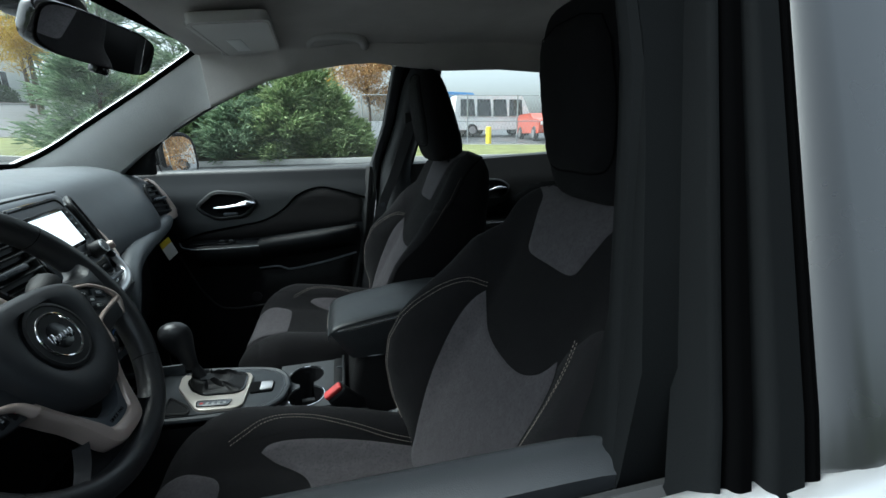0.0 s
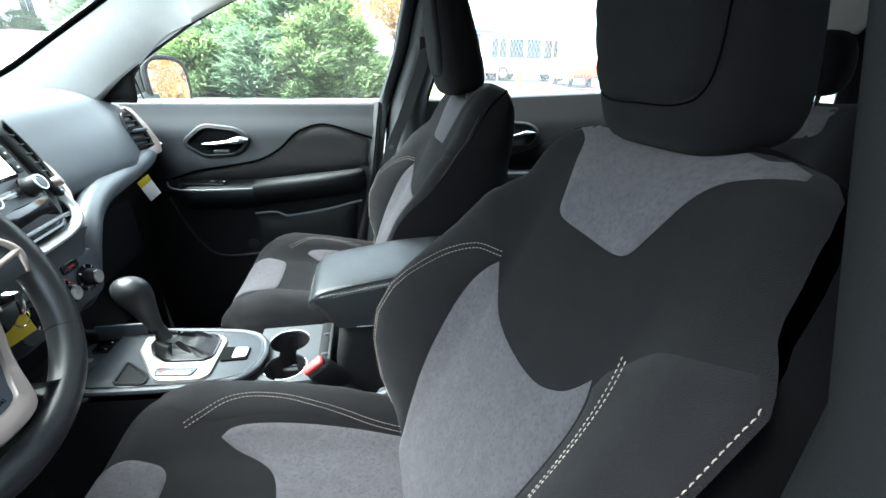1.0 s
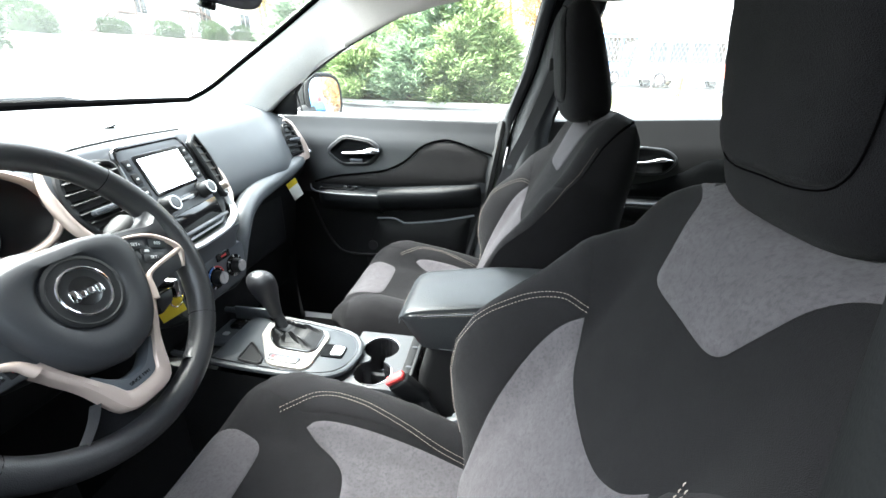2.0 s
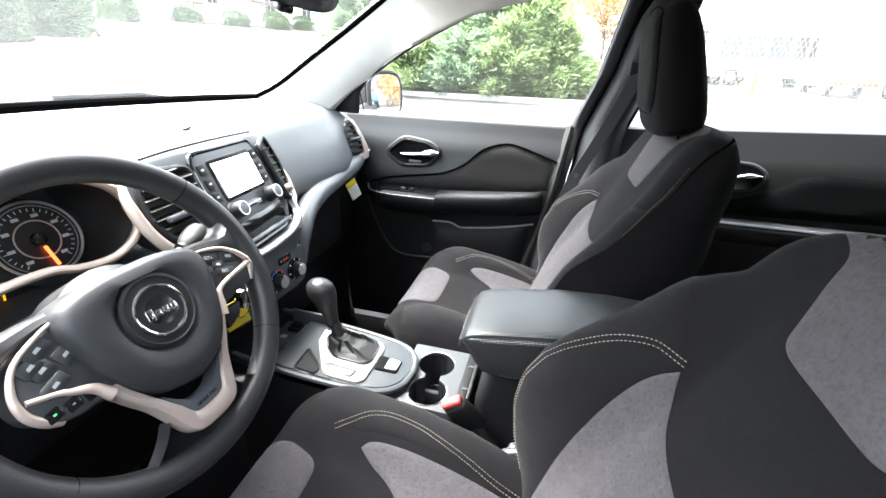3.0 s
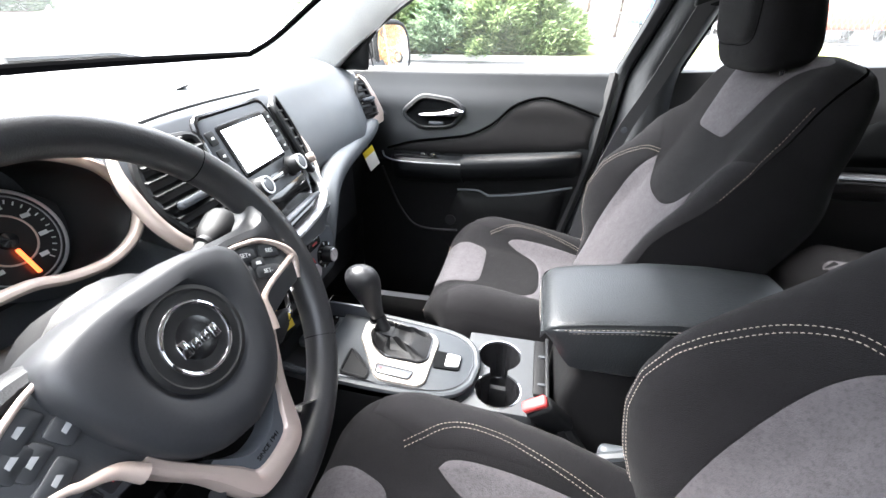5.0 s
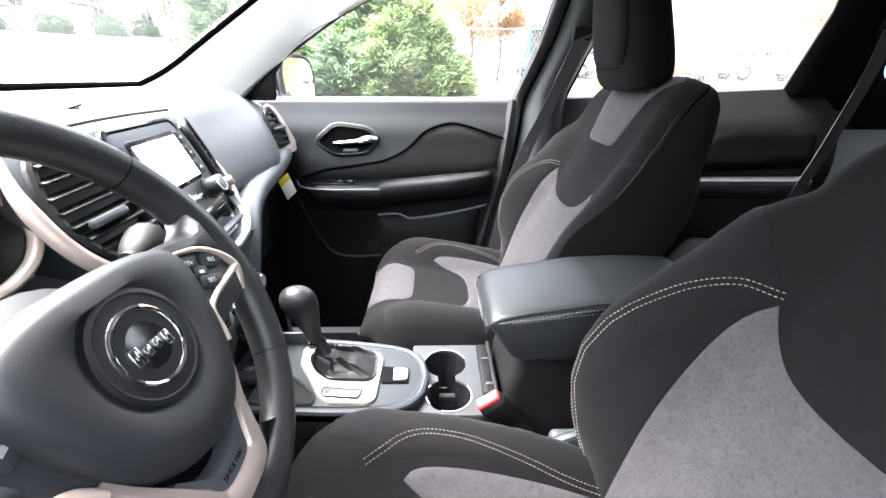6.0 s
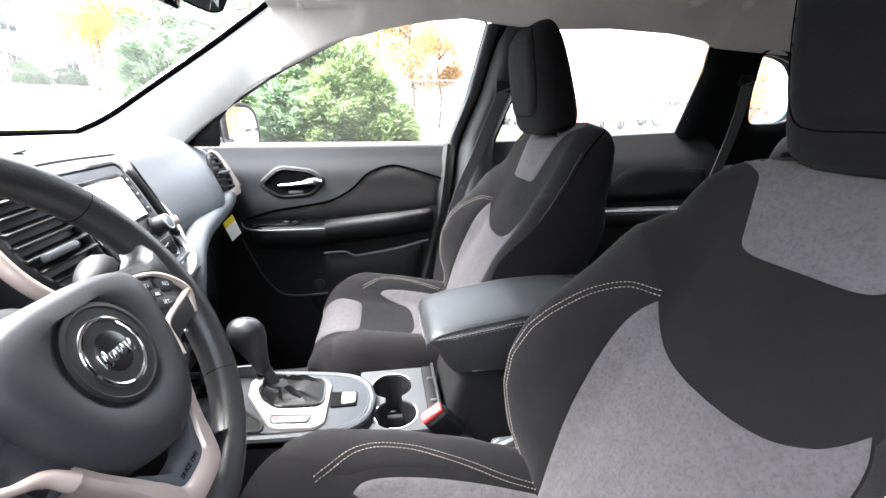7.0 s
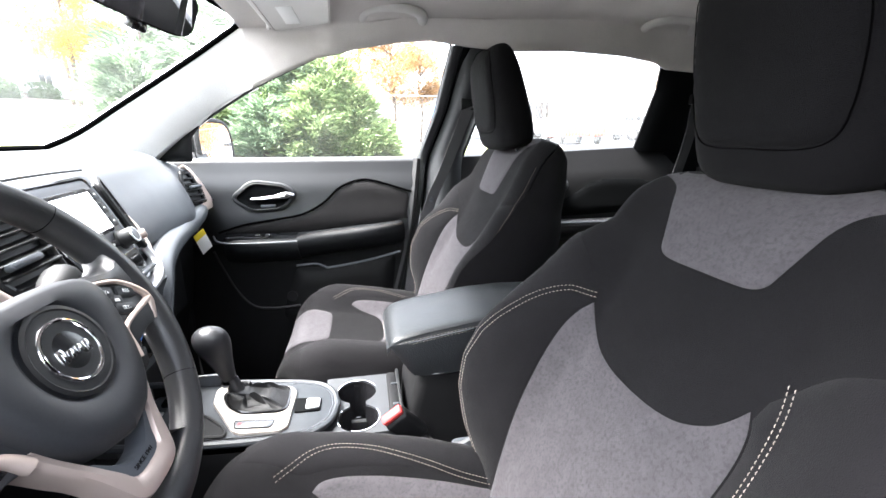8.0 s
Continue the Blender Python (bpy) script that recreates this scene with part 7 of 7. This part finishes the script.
def bed(name, outline, lift, material, label, category):
    """A planted bed following the ground, with a kerb round it."""
    p = curve(outline, 70, True)
    c = p.mean(0)
    rings = []
    for k in (1.0, 0.9, 0.7, 0.45, 0.2, 0.02):
        rings.append([(c[0] + (x - c[0]) * k, c[1] + (y - c[1]) * k, ground_z(c[0] + (x - c[0]) * k, c[1] + (y - c[1]) * k) + lift) for x, y in p])
    tagged(part(name, loft(rings, True, False), material), label, category, kind="structure")
    kr = []
    for dx, dz in ((0.0, 0.0), (0.0, 0.13), (0.012, 0.15), (0.14, 0.15), (0.15, 0.1), (0.15, 0.0)):
        ring = []
        for (x, y) in p:
            d = math.hypot(x - c[0], y - c[1])
            k = 1 + (0.15 - dx) / d
            ring.append((c[0] + (x - c[0]) * k, c[1] + (y - c[1]) * k, ground_z(x, y) + dz))
        kr.append(ring)
    tagged(part("kerb", loft(kr, True, False), kerb_mat), "pale concrete kerb round a planted bed", "kerb", kind="structure")


bed("verge", [(-12, 12.2), (-6, 11.9), (0, 11.8), (6, 11.6), (14, 11.4), (14, 13.4), (6, 15.5), (0, 17), (-8, 17.5), (-13, 15)], 0.12, grass_mat, "strip of rough autumn grass behind a kerb", "grass strip")
bed("planting_bed", [(-16.2, 4), (-16.0, 8), (-16.6, 11.4), (-20, 14.8), (-27, 20), (-32, 22), (-34, 10), (-28, 2), (-19, 1)], 0.12, mulch, "bark mulch bed at the road bend", "planting bed")
bed("planting_bed", [(-34, 32), (-30, 37), (-29, 44), (-31, 56), (-40, 64), (-48, 50), (-44, 36)], 0.12, mulch, "bark mulch bed at the far road side", "planting bed")


def sprays(centres, outward, size, droop, jitter):
    """Small bent leaf sprays: two quads each."""
    n = len(centres)
    d = outward + rng.normal(0, jitter, (n, 3))
    d[:, 2] -= droop
    d /= np.linalg.norm(d, axis=1)[:, None] + 1e-9
    s = np.cross(d, rng.normal(0, 1, (n, 3)))
    s /= np.linalg.norm(s, axis=1)[:, None] + 1e-9
    up = np.cross(s, d)
    ln = size * rng.uniform(0.6, 1.3, (n, 1))
    w = ln * rng.uniform(0.045, 0.1, (n, 1))
    a = centres
    m = centres + d * ln * 0.5 + up * ln * 0.1
    e = centres + d * ln - up * ln * 0.08
    v = np.stack([a - s * w * 0.3, a + s * w * 0.3, m + s * w, m - s * w, e + s * w * 0.15, e - s * w * 0.15], 1).reshape(-1, 3)
    idx = np.arange(n) * 6
    f = np.concatenate([np.stack([idx, idx + 1, idx + 2, idx + 3], 1), np.stack([idx + 3, idx + 2, idx + 4, idx + 5], 1)])
    return v, f


def leaf_object(name, v, f, material, parent, label=""):
    me = bpy.data.meshes.new(name)
    me.from_pydata(v.tolist(), [], f.tolist())
    me.materials.append(material)
    ob = new(name, me)
    ob.parent = parent
    if label:
        tagged(ob, label)
    return ob


def conifer(x, y, height, radius, material, count, label, lean=0.0, squat=0.5, size=0.3):
    """A bushy conifer: tapered trunk, drooping limbs, sprays along each limb."""
    t = thing("conifer_shrub", label, "conifer", "conifer shrubs")
    z0 = ground_z(x, y) + 0.1
    part("trunk", tube([(x, y, z0 - 0.1), (x + lean * 0.3, y, z0 + height * 0.5), (x + lean, y, z0 + height * 0.97)], [0.09, 0.06, 0.01], 8), bark, t)
    limbs, cs, ds = [], [], []
    n_limb = 64
    for k in range(n_limb):
        h = rng.uniform(0.0, 0.97) ** 1.1
        reach = radius * ((1 - h) ** squat) * rng.uniform(0.7, 1.12) + 0.06
        a = rng.uniform(0, 2 * math.pi)
        base = np.array((x + lean * h, y, z0 + height * h * 0.95))
        dirn = np.array((math.cos(a), math.sin(a), 0.35 - 0.5 * max(0.0, 0.3 - h)))
        tip = base + dirn * reach + np.array((0, 0, -0.1 * reach))
        mid = base + dirn * reach * 0.55 + np.array((0, 0, 0.1 * reach))
        if k % 3 == 0:
            limbs.append(tube([base, mid, tip], [0.018, 0.012, 0.004], 5))
        m = max(6, int(count / n_limb))
        tt = rng.uniform(0.15, 1.03, m)[:, None]
        pos = base * (1 - tt) ** 2 + 2 * tt * (1 - tt) * mid + tt * tt * tip
        pos = pos + rng.normal(0, 0.17 * (0.4 + reach * 0.35), (m, 3)) * (0.35 + 0.65 * tt)
        cs.append(pos)
        ds.append(np.repeat(dirn[None], m, 0) + (pos - base) * 0.3)
    part("limb", join(*limbs), bark, t)
    v, f = sprays(np.vstack(cs), np.vstack(ds), size, 0.05, 0.36)
    leaf_object("crown", v, f, material, t)
    return t


shrubs = [(-1.3, 13.4, 3.05, 1.35, green_needle), (-2.3, 13.7, 2.95, 1.5, blue_needle), (-3.3, 13.8, 2.6, 1.5, green_needle), (-4.3, 13.6, 2.1, 1.5, blue_needle), (-5.4, 13.7, 2.2, 1.6, green_needle), (-6.7, 13.4, 2.8, 1.6, blue_needle),
          (-0.55, 12.9, 1.9, 0.95, green_needle), (-1.8, 12.6, 1.9, 1.2, green_needle), (-3.1, 12.6, 1.6, 1.2, blue_needle), (-4.6, 12.6, 1.5, 1.2, green_needle), (0.0, 12.8, 1.0, 0.7, green_needle)]
for i, (x, y, h, r, m) in enumerate(shrubs):
    conifer(x, y, h, r, m, 15000, "dense green conifer shrub with drooping feathery twigs" if m is green_needle else "dense blue-green conifer shrub with feathery twigs", 0.1, 0.5, 0.26)


def broad_tree(x, y, height, spread, material, count, label, trunk_r=0.12, leaf=0.16, clear=0.3):
    """A deciduous tree: forked limbs and loose clumps of leaves with gaps."""
    t = thing("autumn_tree", label, "tree", "autumn trees")
    z0 = ground_z(x, y)
    part("trunk", tube(curve([(x, y, z0), (x + 0.1, y, z0 + height * 0.3), (x - 0.05, y + 0.1, z0 + height * 0.6), (x, y, z0 + height * 0.92)], 14), np.linspace(trunk_r, 0.02, 14), 8), bark, t)
    cs, ds, limbs = [], [], []
    for k in range(26):
        h = rng.uniform(clear, 0.92)
        a = rng.uniform(0, 2 * math.pi)
        reach = spread * (1 - 0.6 * abs(h - 0.55)) * rng.uniform(0.5, 1.1)
        base = np.array((x, y, z0 + height * h))
        tip = base + np.array((math.cos(a), math.sin(a), 0.55)) * reach
        mid = (base + tip) / 2 + np.array((0, 0, 0.12 * reach))
        limbs.append(tube([base, mid, tip], [0.035, 0.02, 0.006], 5))
        m = count // 26
        centre = tip * rng.uniform(0.8, 1.0) + base * 0.0
        tt = rng.uniform(0.35, 1.05, m)[:, None]
        pos = base + (tip - base) * tt + rng.normal(0, 0.26 * spread * 0.5, (m, 3))
        cs.append(pos)
        ds.append(rng.normal(0, 1, (m, 3)))
    part("limb", join(*limbs), bark, t)
    v, f = sprays(np.vstack(cs), np.vstack(ds), leaf, 0.2, 0.6)
    leaf_object("crown", v, f, material, t)
    return t


broad_tree(1.2, 19.5, 5.0, 1.9, orange_leaf, 9000, "small tree with thin orange autumn leaves", 0.07, 0.2)
broad_tree(2.6, 20.5, 4.6, 1.7, orange_leaf, 7000, "small tree with thin orange autumn leaves", 0.07, 0.2)
broad_tree(-0.2, 21.0, 6.4, 2.4, yellow_leaf, 12000, "tree with yellow autumn leaves", 0.09, 0.22)
broad_tree(-20.0, 35.0, 11.5, 4.4, yellow_leaf, 15000, "tall tree with bright yellow autumn leaves", 0.2, 0.35)
broad_tree(-25.5, 44.0, 9.0, 3.2, yellow_leaf, 2600, "tall tree with bright yellow autumn leaves", 0.2, 0.35)
for x, y, h, r in ((-15.0, 34.0, 13, 3.6), (-11.5, 36.0, 14.5, 3.9), (-18.0, 40.0, 12, 3.6), (-33, 60, 12, 4), (-8.0, 30.0, 12.5, 3.6)):
    conifer(x, y, h, r, blue_needle, 5200, "tall dark conifer at the road side", 0.1, 0.6, 0.6)


broad_tree(15.0, 17.0, 5.5, 2.6, orange_leaf, 9000, "tree with dense orange autumn leaves past the fence", 0.16, 0.3, 0.03)
broad_tree(18.5, 20.5, 6.0, 3.0, orange_leaf, 9000, "tree with dense orange autumn leaves past the fence", 0.16, 0.3, 0.03)
broad_tree(21.5, 24.0, 6.5, 3.0, orange_leaf, 3000, "tree with dense orange autumn leaves past the fence", 0.16, 0.3, 0.03)

# unseen trees added across the lane: shade the driver side, darken the post's reflection
for x, y, h, r in ((-7.0, -8.5, 4.8, 2.4), (-3.2, -8.0, 5.1, 2.4), (0.6, -8.4, 4.7, 2.4), (4.4, -8.0, 5.2, 2.5), (14.0, -15.0, 1.7, 2.0), (19.5, -17.5, 2.0, 2.2), (27.0, -21.0, 2.4, 2.6)):
    conifer(x, y, h, r, green_needle, 4200, "unseen green conifer added across the lane to shade the driver side", 0.1, 0.5, 0.5)


def hedge(x0, y0, x1, y1, height, depth, count, label):
    """A clipped hedge: a dense body of short leafy twigs with a rounded top."""
    t = thing("hedge", label, "hedge", "hedges")
    a, b = np.array((x0, y0)), np.array((x1, y1))
    L = float(np.linalg.norm(b - a))
    u = rng.uniform(0, 1, count)
    ang = rng.uniform(-0.2, math.pi + 0.2, count)
    bump = 1 + 0.1 * np.sin(u * L * 2.1) + 0.06 * np.sin(u * L * 5.3 + 1) + rng.normal(0, 0.05, count)
    n2 = np.array((-(b - a)[1], (b - a)[0])) / L
    endk = np.sqrt(np.clip(1 - (np.abs(u - 0.5) * 2) ** 10, 0.05, 1))
    off = np.cos(ang) * depth * bump * endk
    zz = (np.sign(np.sin(ang)) * np.abs(np.sin(ang)) ** 0.6) * height * bump * endk
    p = a[None] + (b - a)[None] * u[:, None] + n2[None] * off[:, None]
    z = np.array([ground_z(q[0], q[1]) for q in p]) + 0.1 + np.clip(zz, 0.0, None)
    out = np.stack([n2[0] * np.cos(ang), n2[1] * np.cos(ang), np.sin(ang)], 1)
    v, f = sprays(np.column_stack([p, z]), out, 0.3, 0.0, 0.45)
    part("twigs", join(*[tube([(*(a + (b - a) * q), ground_z(*(a + (b - a) * q))), (*(a + (b - a) * q), ground_z(*(a + (b - a) * q)) + height * 0.8)], [0.05, 0.02], 6) for q in np.linspace(0.1, 0.9, 7)]), bark, t)
    leaf_object("crown", v, f, hedge_leaf, t)
    # a solid hull inside, which keeps the light out; inner shade is in its colour
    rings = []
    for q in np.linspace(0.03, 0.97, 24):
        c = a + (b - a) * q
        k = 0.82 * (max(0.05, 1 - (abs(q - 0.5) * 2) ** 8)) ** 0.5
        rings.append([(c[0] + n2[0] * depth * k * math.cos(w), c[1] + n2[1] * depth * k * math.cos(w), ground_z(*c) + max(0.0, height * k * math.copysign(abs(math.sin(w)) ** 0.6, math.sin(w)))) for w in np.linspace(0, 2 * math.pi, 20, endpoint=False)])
    part("dense_core", loft(rings), hedge_shade, t)
    return t


hedge(-18.4, 3.5, -19.4, 11.6, 2.5, 1.2, 24000, "clipped dark green hedge on a mulch bed")
hedge(-19.9, 12.6, -23.4, 16.2, 2.3, 1.1, 14000, "rounded green hedge on a mulch bed")
hedge(-33.5, 27.0, -35.0, 29.5, 1.6, 1.2, 4000, "rounded green bush at the far kerb")
for x, y, r in ((-33, 38.5, 1.1), (-31.5, 43, 1.4), (-32.5, 50, 1.3), (-35, 34.5, 0.9)):
    hedge(x, y, x + 1.2, y + 2.0, r, r * 0.9, 2000, "rounded green bush at the far kerb")

# marker post, poles and wire fence
post = thing("marker_post", "white marker post in the grass", "post")
part("blade", rbox(0.55, 14.2, ground_z(0.5, 14.2) + 0.55, 0.22, 0.05, 0.9, 0.01), white_paper, post)
fence = thing("wire_fence", "grey wire mesh fence behind the grass", "fence")
steel = mat("galvanised_steel", (0.35, 0.36, 0.37), 0.5, metal=0.6, stain=0.1)
for k in range(9):
    x = 0.8 + 2.2 * k
    y = 17.2 - 0.18 * k
    part("post", tube([(x, y, ground_z(x, y)), (x, y, ground_z(x, y) + 2.1)], 0.03, 8), steel, fence)
for dz in (0.1, 1.0, 2.05):
    part("rail", tube([(0.8 + 2.2 * k, 17.2 - 0.18 * k, ground_z(0, 17.2 - 0.18 * k) + dz) for k in range(9)], 0.018, 6), steel, fence)
wires = []
for k in range(120):
    x = 0.8 + 17.6 * k / 120
    y = 17.2 - 1.44 * k / 120
    z = ground_z(x, y)
    for sg in (1, -1):
        wires.append(tube([(x, y, z + (0.1 if sg > 0 else 2.0)), (x + 0.9, y - 0.07, z + (2.0 if sg > 0 else 0.1))], 0.004, 3))
part("mesh", join(*wires), steel, fence)


def parked_vehicle(x, y, length, height, body, label, name, nose=0.2, turn=0.0):
    """A parked vehicle: shaped body, glass, lamps and wheels."""
    o = thing(name, label, "vehicle", "parked vehicles")
    o.matrix_world = Matrix.Translation((x, y, ground_z(x, y))) @ pose(0, 0, 0, 0, 0, turn)
    w = 0.9
    z1 = height
    prof = rounded([(-length / 2, 0.35), (length / 2, 0.35), (length / 2, 0.95), (length / 2 - nose * length, 1.05 if nose > 0.1 else 1.2), (length / 2 - nose * length - 0.55, z1), (-length / 2 + 0.25, z1), (-length / 2, 1.0)], 0.15, 4)
    rings = [[(px, yy * k, 0.35 + (pz - 0.35) * 1.0) for px, pz in prof] for yy, k in ((-w, 0.97), (-w, 1.0), (-w * 0.97, 1.0))][:2]
    rings = [[(px, yy - (0.12 * max(0, pz - 1.0)) * np.sign(yy), pz) for px, pz in prof] for yy in (-w, -w * 0.98, w * 0.98, w)]
    part("body", loft(rings), body, o)
    n_win = 4
    for sg in (-1, 1):
        span0, span1 = -length / 2 + 0.35, length / 2 - nose * length - 0.5
        for k in range(n_win):
            a = span0 + (span1 - span0) * (k + 0.06) / n_win
            b = span0 + (span1 - span0) * (k + 0.94) / n_win
            zz0, zz1 = 1.08, z1 - 0.22
            ya, yb = sg * (w - 0.12 * (zz0 - 1.0) + 0.012), sg * (w - 0.12 * (zz1 - 1.0) + 0.012)
            part("window", ([(a, ya, zz0), (b, ya, zz0), (b - 0.04, yb, zz1), (a + 0.04, yb, zz1)], [(0, 1, 2, 3)]), glass_dark, o)
        for px in (-length * 0.3, length * 0.32):
            wl = part("wheel", lathe([(0, -0.1), (0.3, -0.1), (0.34, -0.06), (0.34, 0.06), (0.3, 0.1), (0, 0.1)], 24, Matrix.Translation((px, sg * (w - 0.05), 0.34)) @ pose(0, 0, 0, 90, 0, 0)), rubber, o)
            part("rim", lathe([(0, -0.115), (0.19, -0.11), (0.2, 0.11), (0, 0.115)], 20, Matrix.Translation((px, sg * (w - 0.05), 0.34)) @ pose(0, 0, 0, 90, 0, 0)), steel, wl)
        part("tail_lamp", rbox(-length / 2 - 0.005, sg * 0.72, 0.95, 0.03, 0.2, 0.25, 0.02), red_plastic, o)
        part("headlamp", rbox(length / 2 + 0.002, sg * 0.68, 0.8, 0.03, 0.28, 0.16, 0.03), white_paper, o)
    return o


white_paint = mat("white_vehicle_paint", (0.75, 0.76, 0.76), 0.35, coat=0.5, stain=0.05)
red_paint = mat("orange_red_vehicle_paint", (0.5, 0.07, 0.03), 0.35, coat=0.5, stain=0.06)
blue_paint = mat("blue_vehicle_paint", (0.06, 0.2, 0.45), 0.35, coat=0.5, stain=0.06)
parked_vehicle(8.6, 23.0, 5.4, 2.2, white_paint, "white passenger van parked behind a wire fence", "van", 0.12, 4)
parked_vehicle(9.9, 19.0, 4.2, 1.3, red_paint, "orange-red car parked nose outwards beside the van", "car", 0.27, -100)
parked_vehicle(6.2, 24.0, 5.0, 2.4, blue_paint, "blue van parked at the far side", "van", 0.12, 20)
parked_vehicle(16.0, 21.5, 4.6, 1.5, white_paint, "white car parked behind the fence", "car", 0.27, -6)
parked_vehicle(17.4, 15.8, 4.4, 1.5, blue_paint, "blue car parked by the orange trees, seen in the door mirror", "car", 0.27, 40)
hyd = thing("bollard", "yellow bollard beside the fence", "bollard")
part("post", lathe([(0, 0), (0.12, 0), (0.12, 0.7), (0.1, 0.78), (0, 0.8)], 20, Matrix.Translation((6.0, 16.4, ground_z(6, 16.4)))), yellow_card, hyd)

# long pale building beyond the car's tail
bld = thing("workshop_building", "long pale workshop with a blue band and many windows", "building")
wall_paint = mat("pale_blue_cladding", (0.55, 0.6, 0.64), 0.7, grain=0.1, grain_scale=3, stain=0.1, stain_scale=0.3)
band = mat("blue_band", (0.12, 0.3, 0.5), 0.6, stain=0.08)
brown_wall = mat("brown_boards", (0.2, 0.14, 0.11), 0.85, grain=0.3, grain_scale=20, stain=0.2)
BM = Matrix.Translation((52, 22, ground_z(30, 22))) @ pose(0, 0, 0, 0, 0, -72)
part("wall", moved(raw(rbox(0, 0, 2.6, 34, 8, 5.2, 0.05)), BM), wall_paint, bld)
part("blue_stripe", moved(raw(rbox(0, -4.03, 2.5, 34, 0.05, 0.5, 0.01)), BM), band, bld)
part("roof", moved(raw(rbox(0, 0, 5.3, 34.6, 8.8, 0.25, 0.05)), BM), steel, bld)
for k in range(12):
    wn2 = part("window", moved(raw(rbox(-15.4 + 2.8 * k, -4.03, 1.6, 1.9, 0.08, 1.0, 0.02)), BM), white_paper, bld)
    part("pane", moved(raw(rbox(-15.4 + 2.8 * k, -4.06, 1.6, 1.7, 0.06, 0.84, 0.01)), BM), glass_dark, wn2)
board = thing("board_fence", "low brown board fence in front of the workshop", "fence")
for k in range(60):
    part("board", moved(raw(rbox(-17 + 0.57 * k, -6.2, 0.75, 0.53, 0.04, 1.1 + 0.03 * (k % 3), 0.01)), BM), brown_wall, board)

# pale house across the road with two outdoor stairs
house = thing("house", "long pale house with dark windows across the road", "house")
house_paint = mat("pale_rendered_wall", (0.72, 0.73, 0.7), 0.8, grain=0.08, grain_scale=4, stain=0.08, stain_scale=0.4)
HS = Matrix.Translation((-39.8, 30.0, 4.3)) @ pose(0, 0, 0, 0, 0, 76.2)
part("wall", moved(raw(rbox(14.0, 4.0, 3.4, 31.0, 8.0, 8.8, 0.05)), HS), house_paint, house)
part("roof", moved(raw(rbox(14.0, 3.9, 7.95, 32.0, 9.2, 0.3, 0.08)), HS), steel, house)
part("plinth", moved(raw(rbox(14.0, 3.97, -0.2, 31.1, 8.1, 1.1, 0.04)), HS), kerb_mat, house)
for wx, ww in ((3.3, 1.8), (12.1, 1.3), (19.6, 1.6), (25.4, 1.6)):
    for wz in (3.0, 5.9):
        wd = part("window", moved(raw(rbox(wx, -0.02, wz, ww, 0.12, 1.7, 0.03)), HS), house_paint, house)
        for sd in (-1, 1):
            part("pane", moved(raw(rbox(wx + sd * ww * 0.235, -0.06, wz, ww * 0.42, 0.08, 1.5, 0.01)), HS), glass_dark, wd)


def outdoor_stair(x_low, x_high, z_high, out):
    """An open stair along the wall: treads on two stringers, a landing, posts and a handrail."""
    o = thing("outdoor_stair", "dark open-tread stair climbing to a landing on the house", "stairs", "outdoor stairs")
    steps = 11
    for k in range(steps):
        t = (k + 0.5) / steps
        part("tread", moved(raw(rbox(x_low + (x_high - x_low) * t, -out - 0.6, z_high * t, 0.3, 1.2, 0.06, 0.01)), HS), brown_wall, o)
    run = np.sign(x_high - x_low)
    for dy in (0.02, 1.18):
        part("stringer", moved(tube([(x_low, -out - dy, 0.0), (x_high, -out - dy, z_high)], 0.06, 6), HS), brown_wall, o)
        part("handrail", moved(tube([(x_low, -out - dy, 0.95), (x_high, -out - dy, z_high + 0.95), (x_high + 1.8 * run, -out - dy, z_high + 0.95)], 0.035, 6), HS), brown_wall, o)
    part("landing", moved(raw(rbox(x_high + 0.9 * run, -out - 0.6, z_high, 1.9, 1.25, 0.12, 0.02)), HS), brown_wall, o)
    for px in (x_high + 0.1 * run, x_high + 1.7 * run):
        part("post", moved(raw(rbox(px, -out - 1.15, z_high / 2 + 0.35, 0.1, 0.1, z_high + 1.3, 0.01)), HS), brown_wall, o)


outdoor_stair(6.8, 8.9, 2.0, 0.3)
outdoor_stair(23.0, 18.0, 3.0, 0.3)
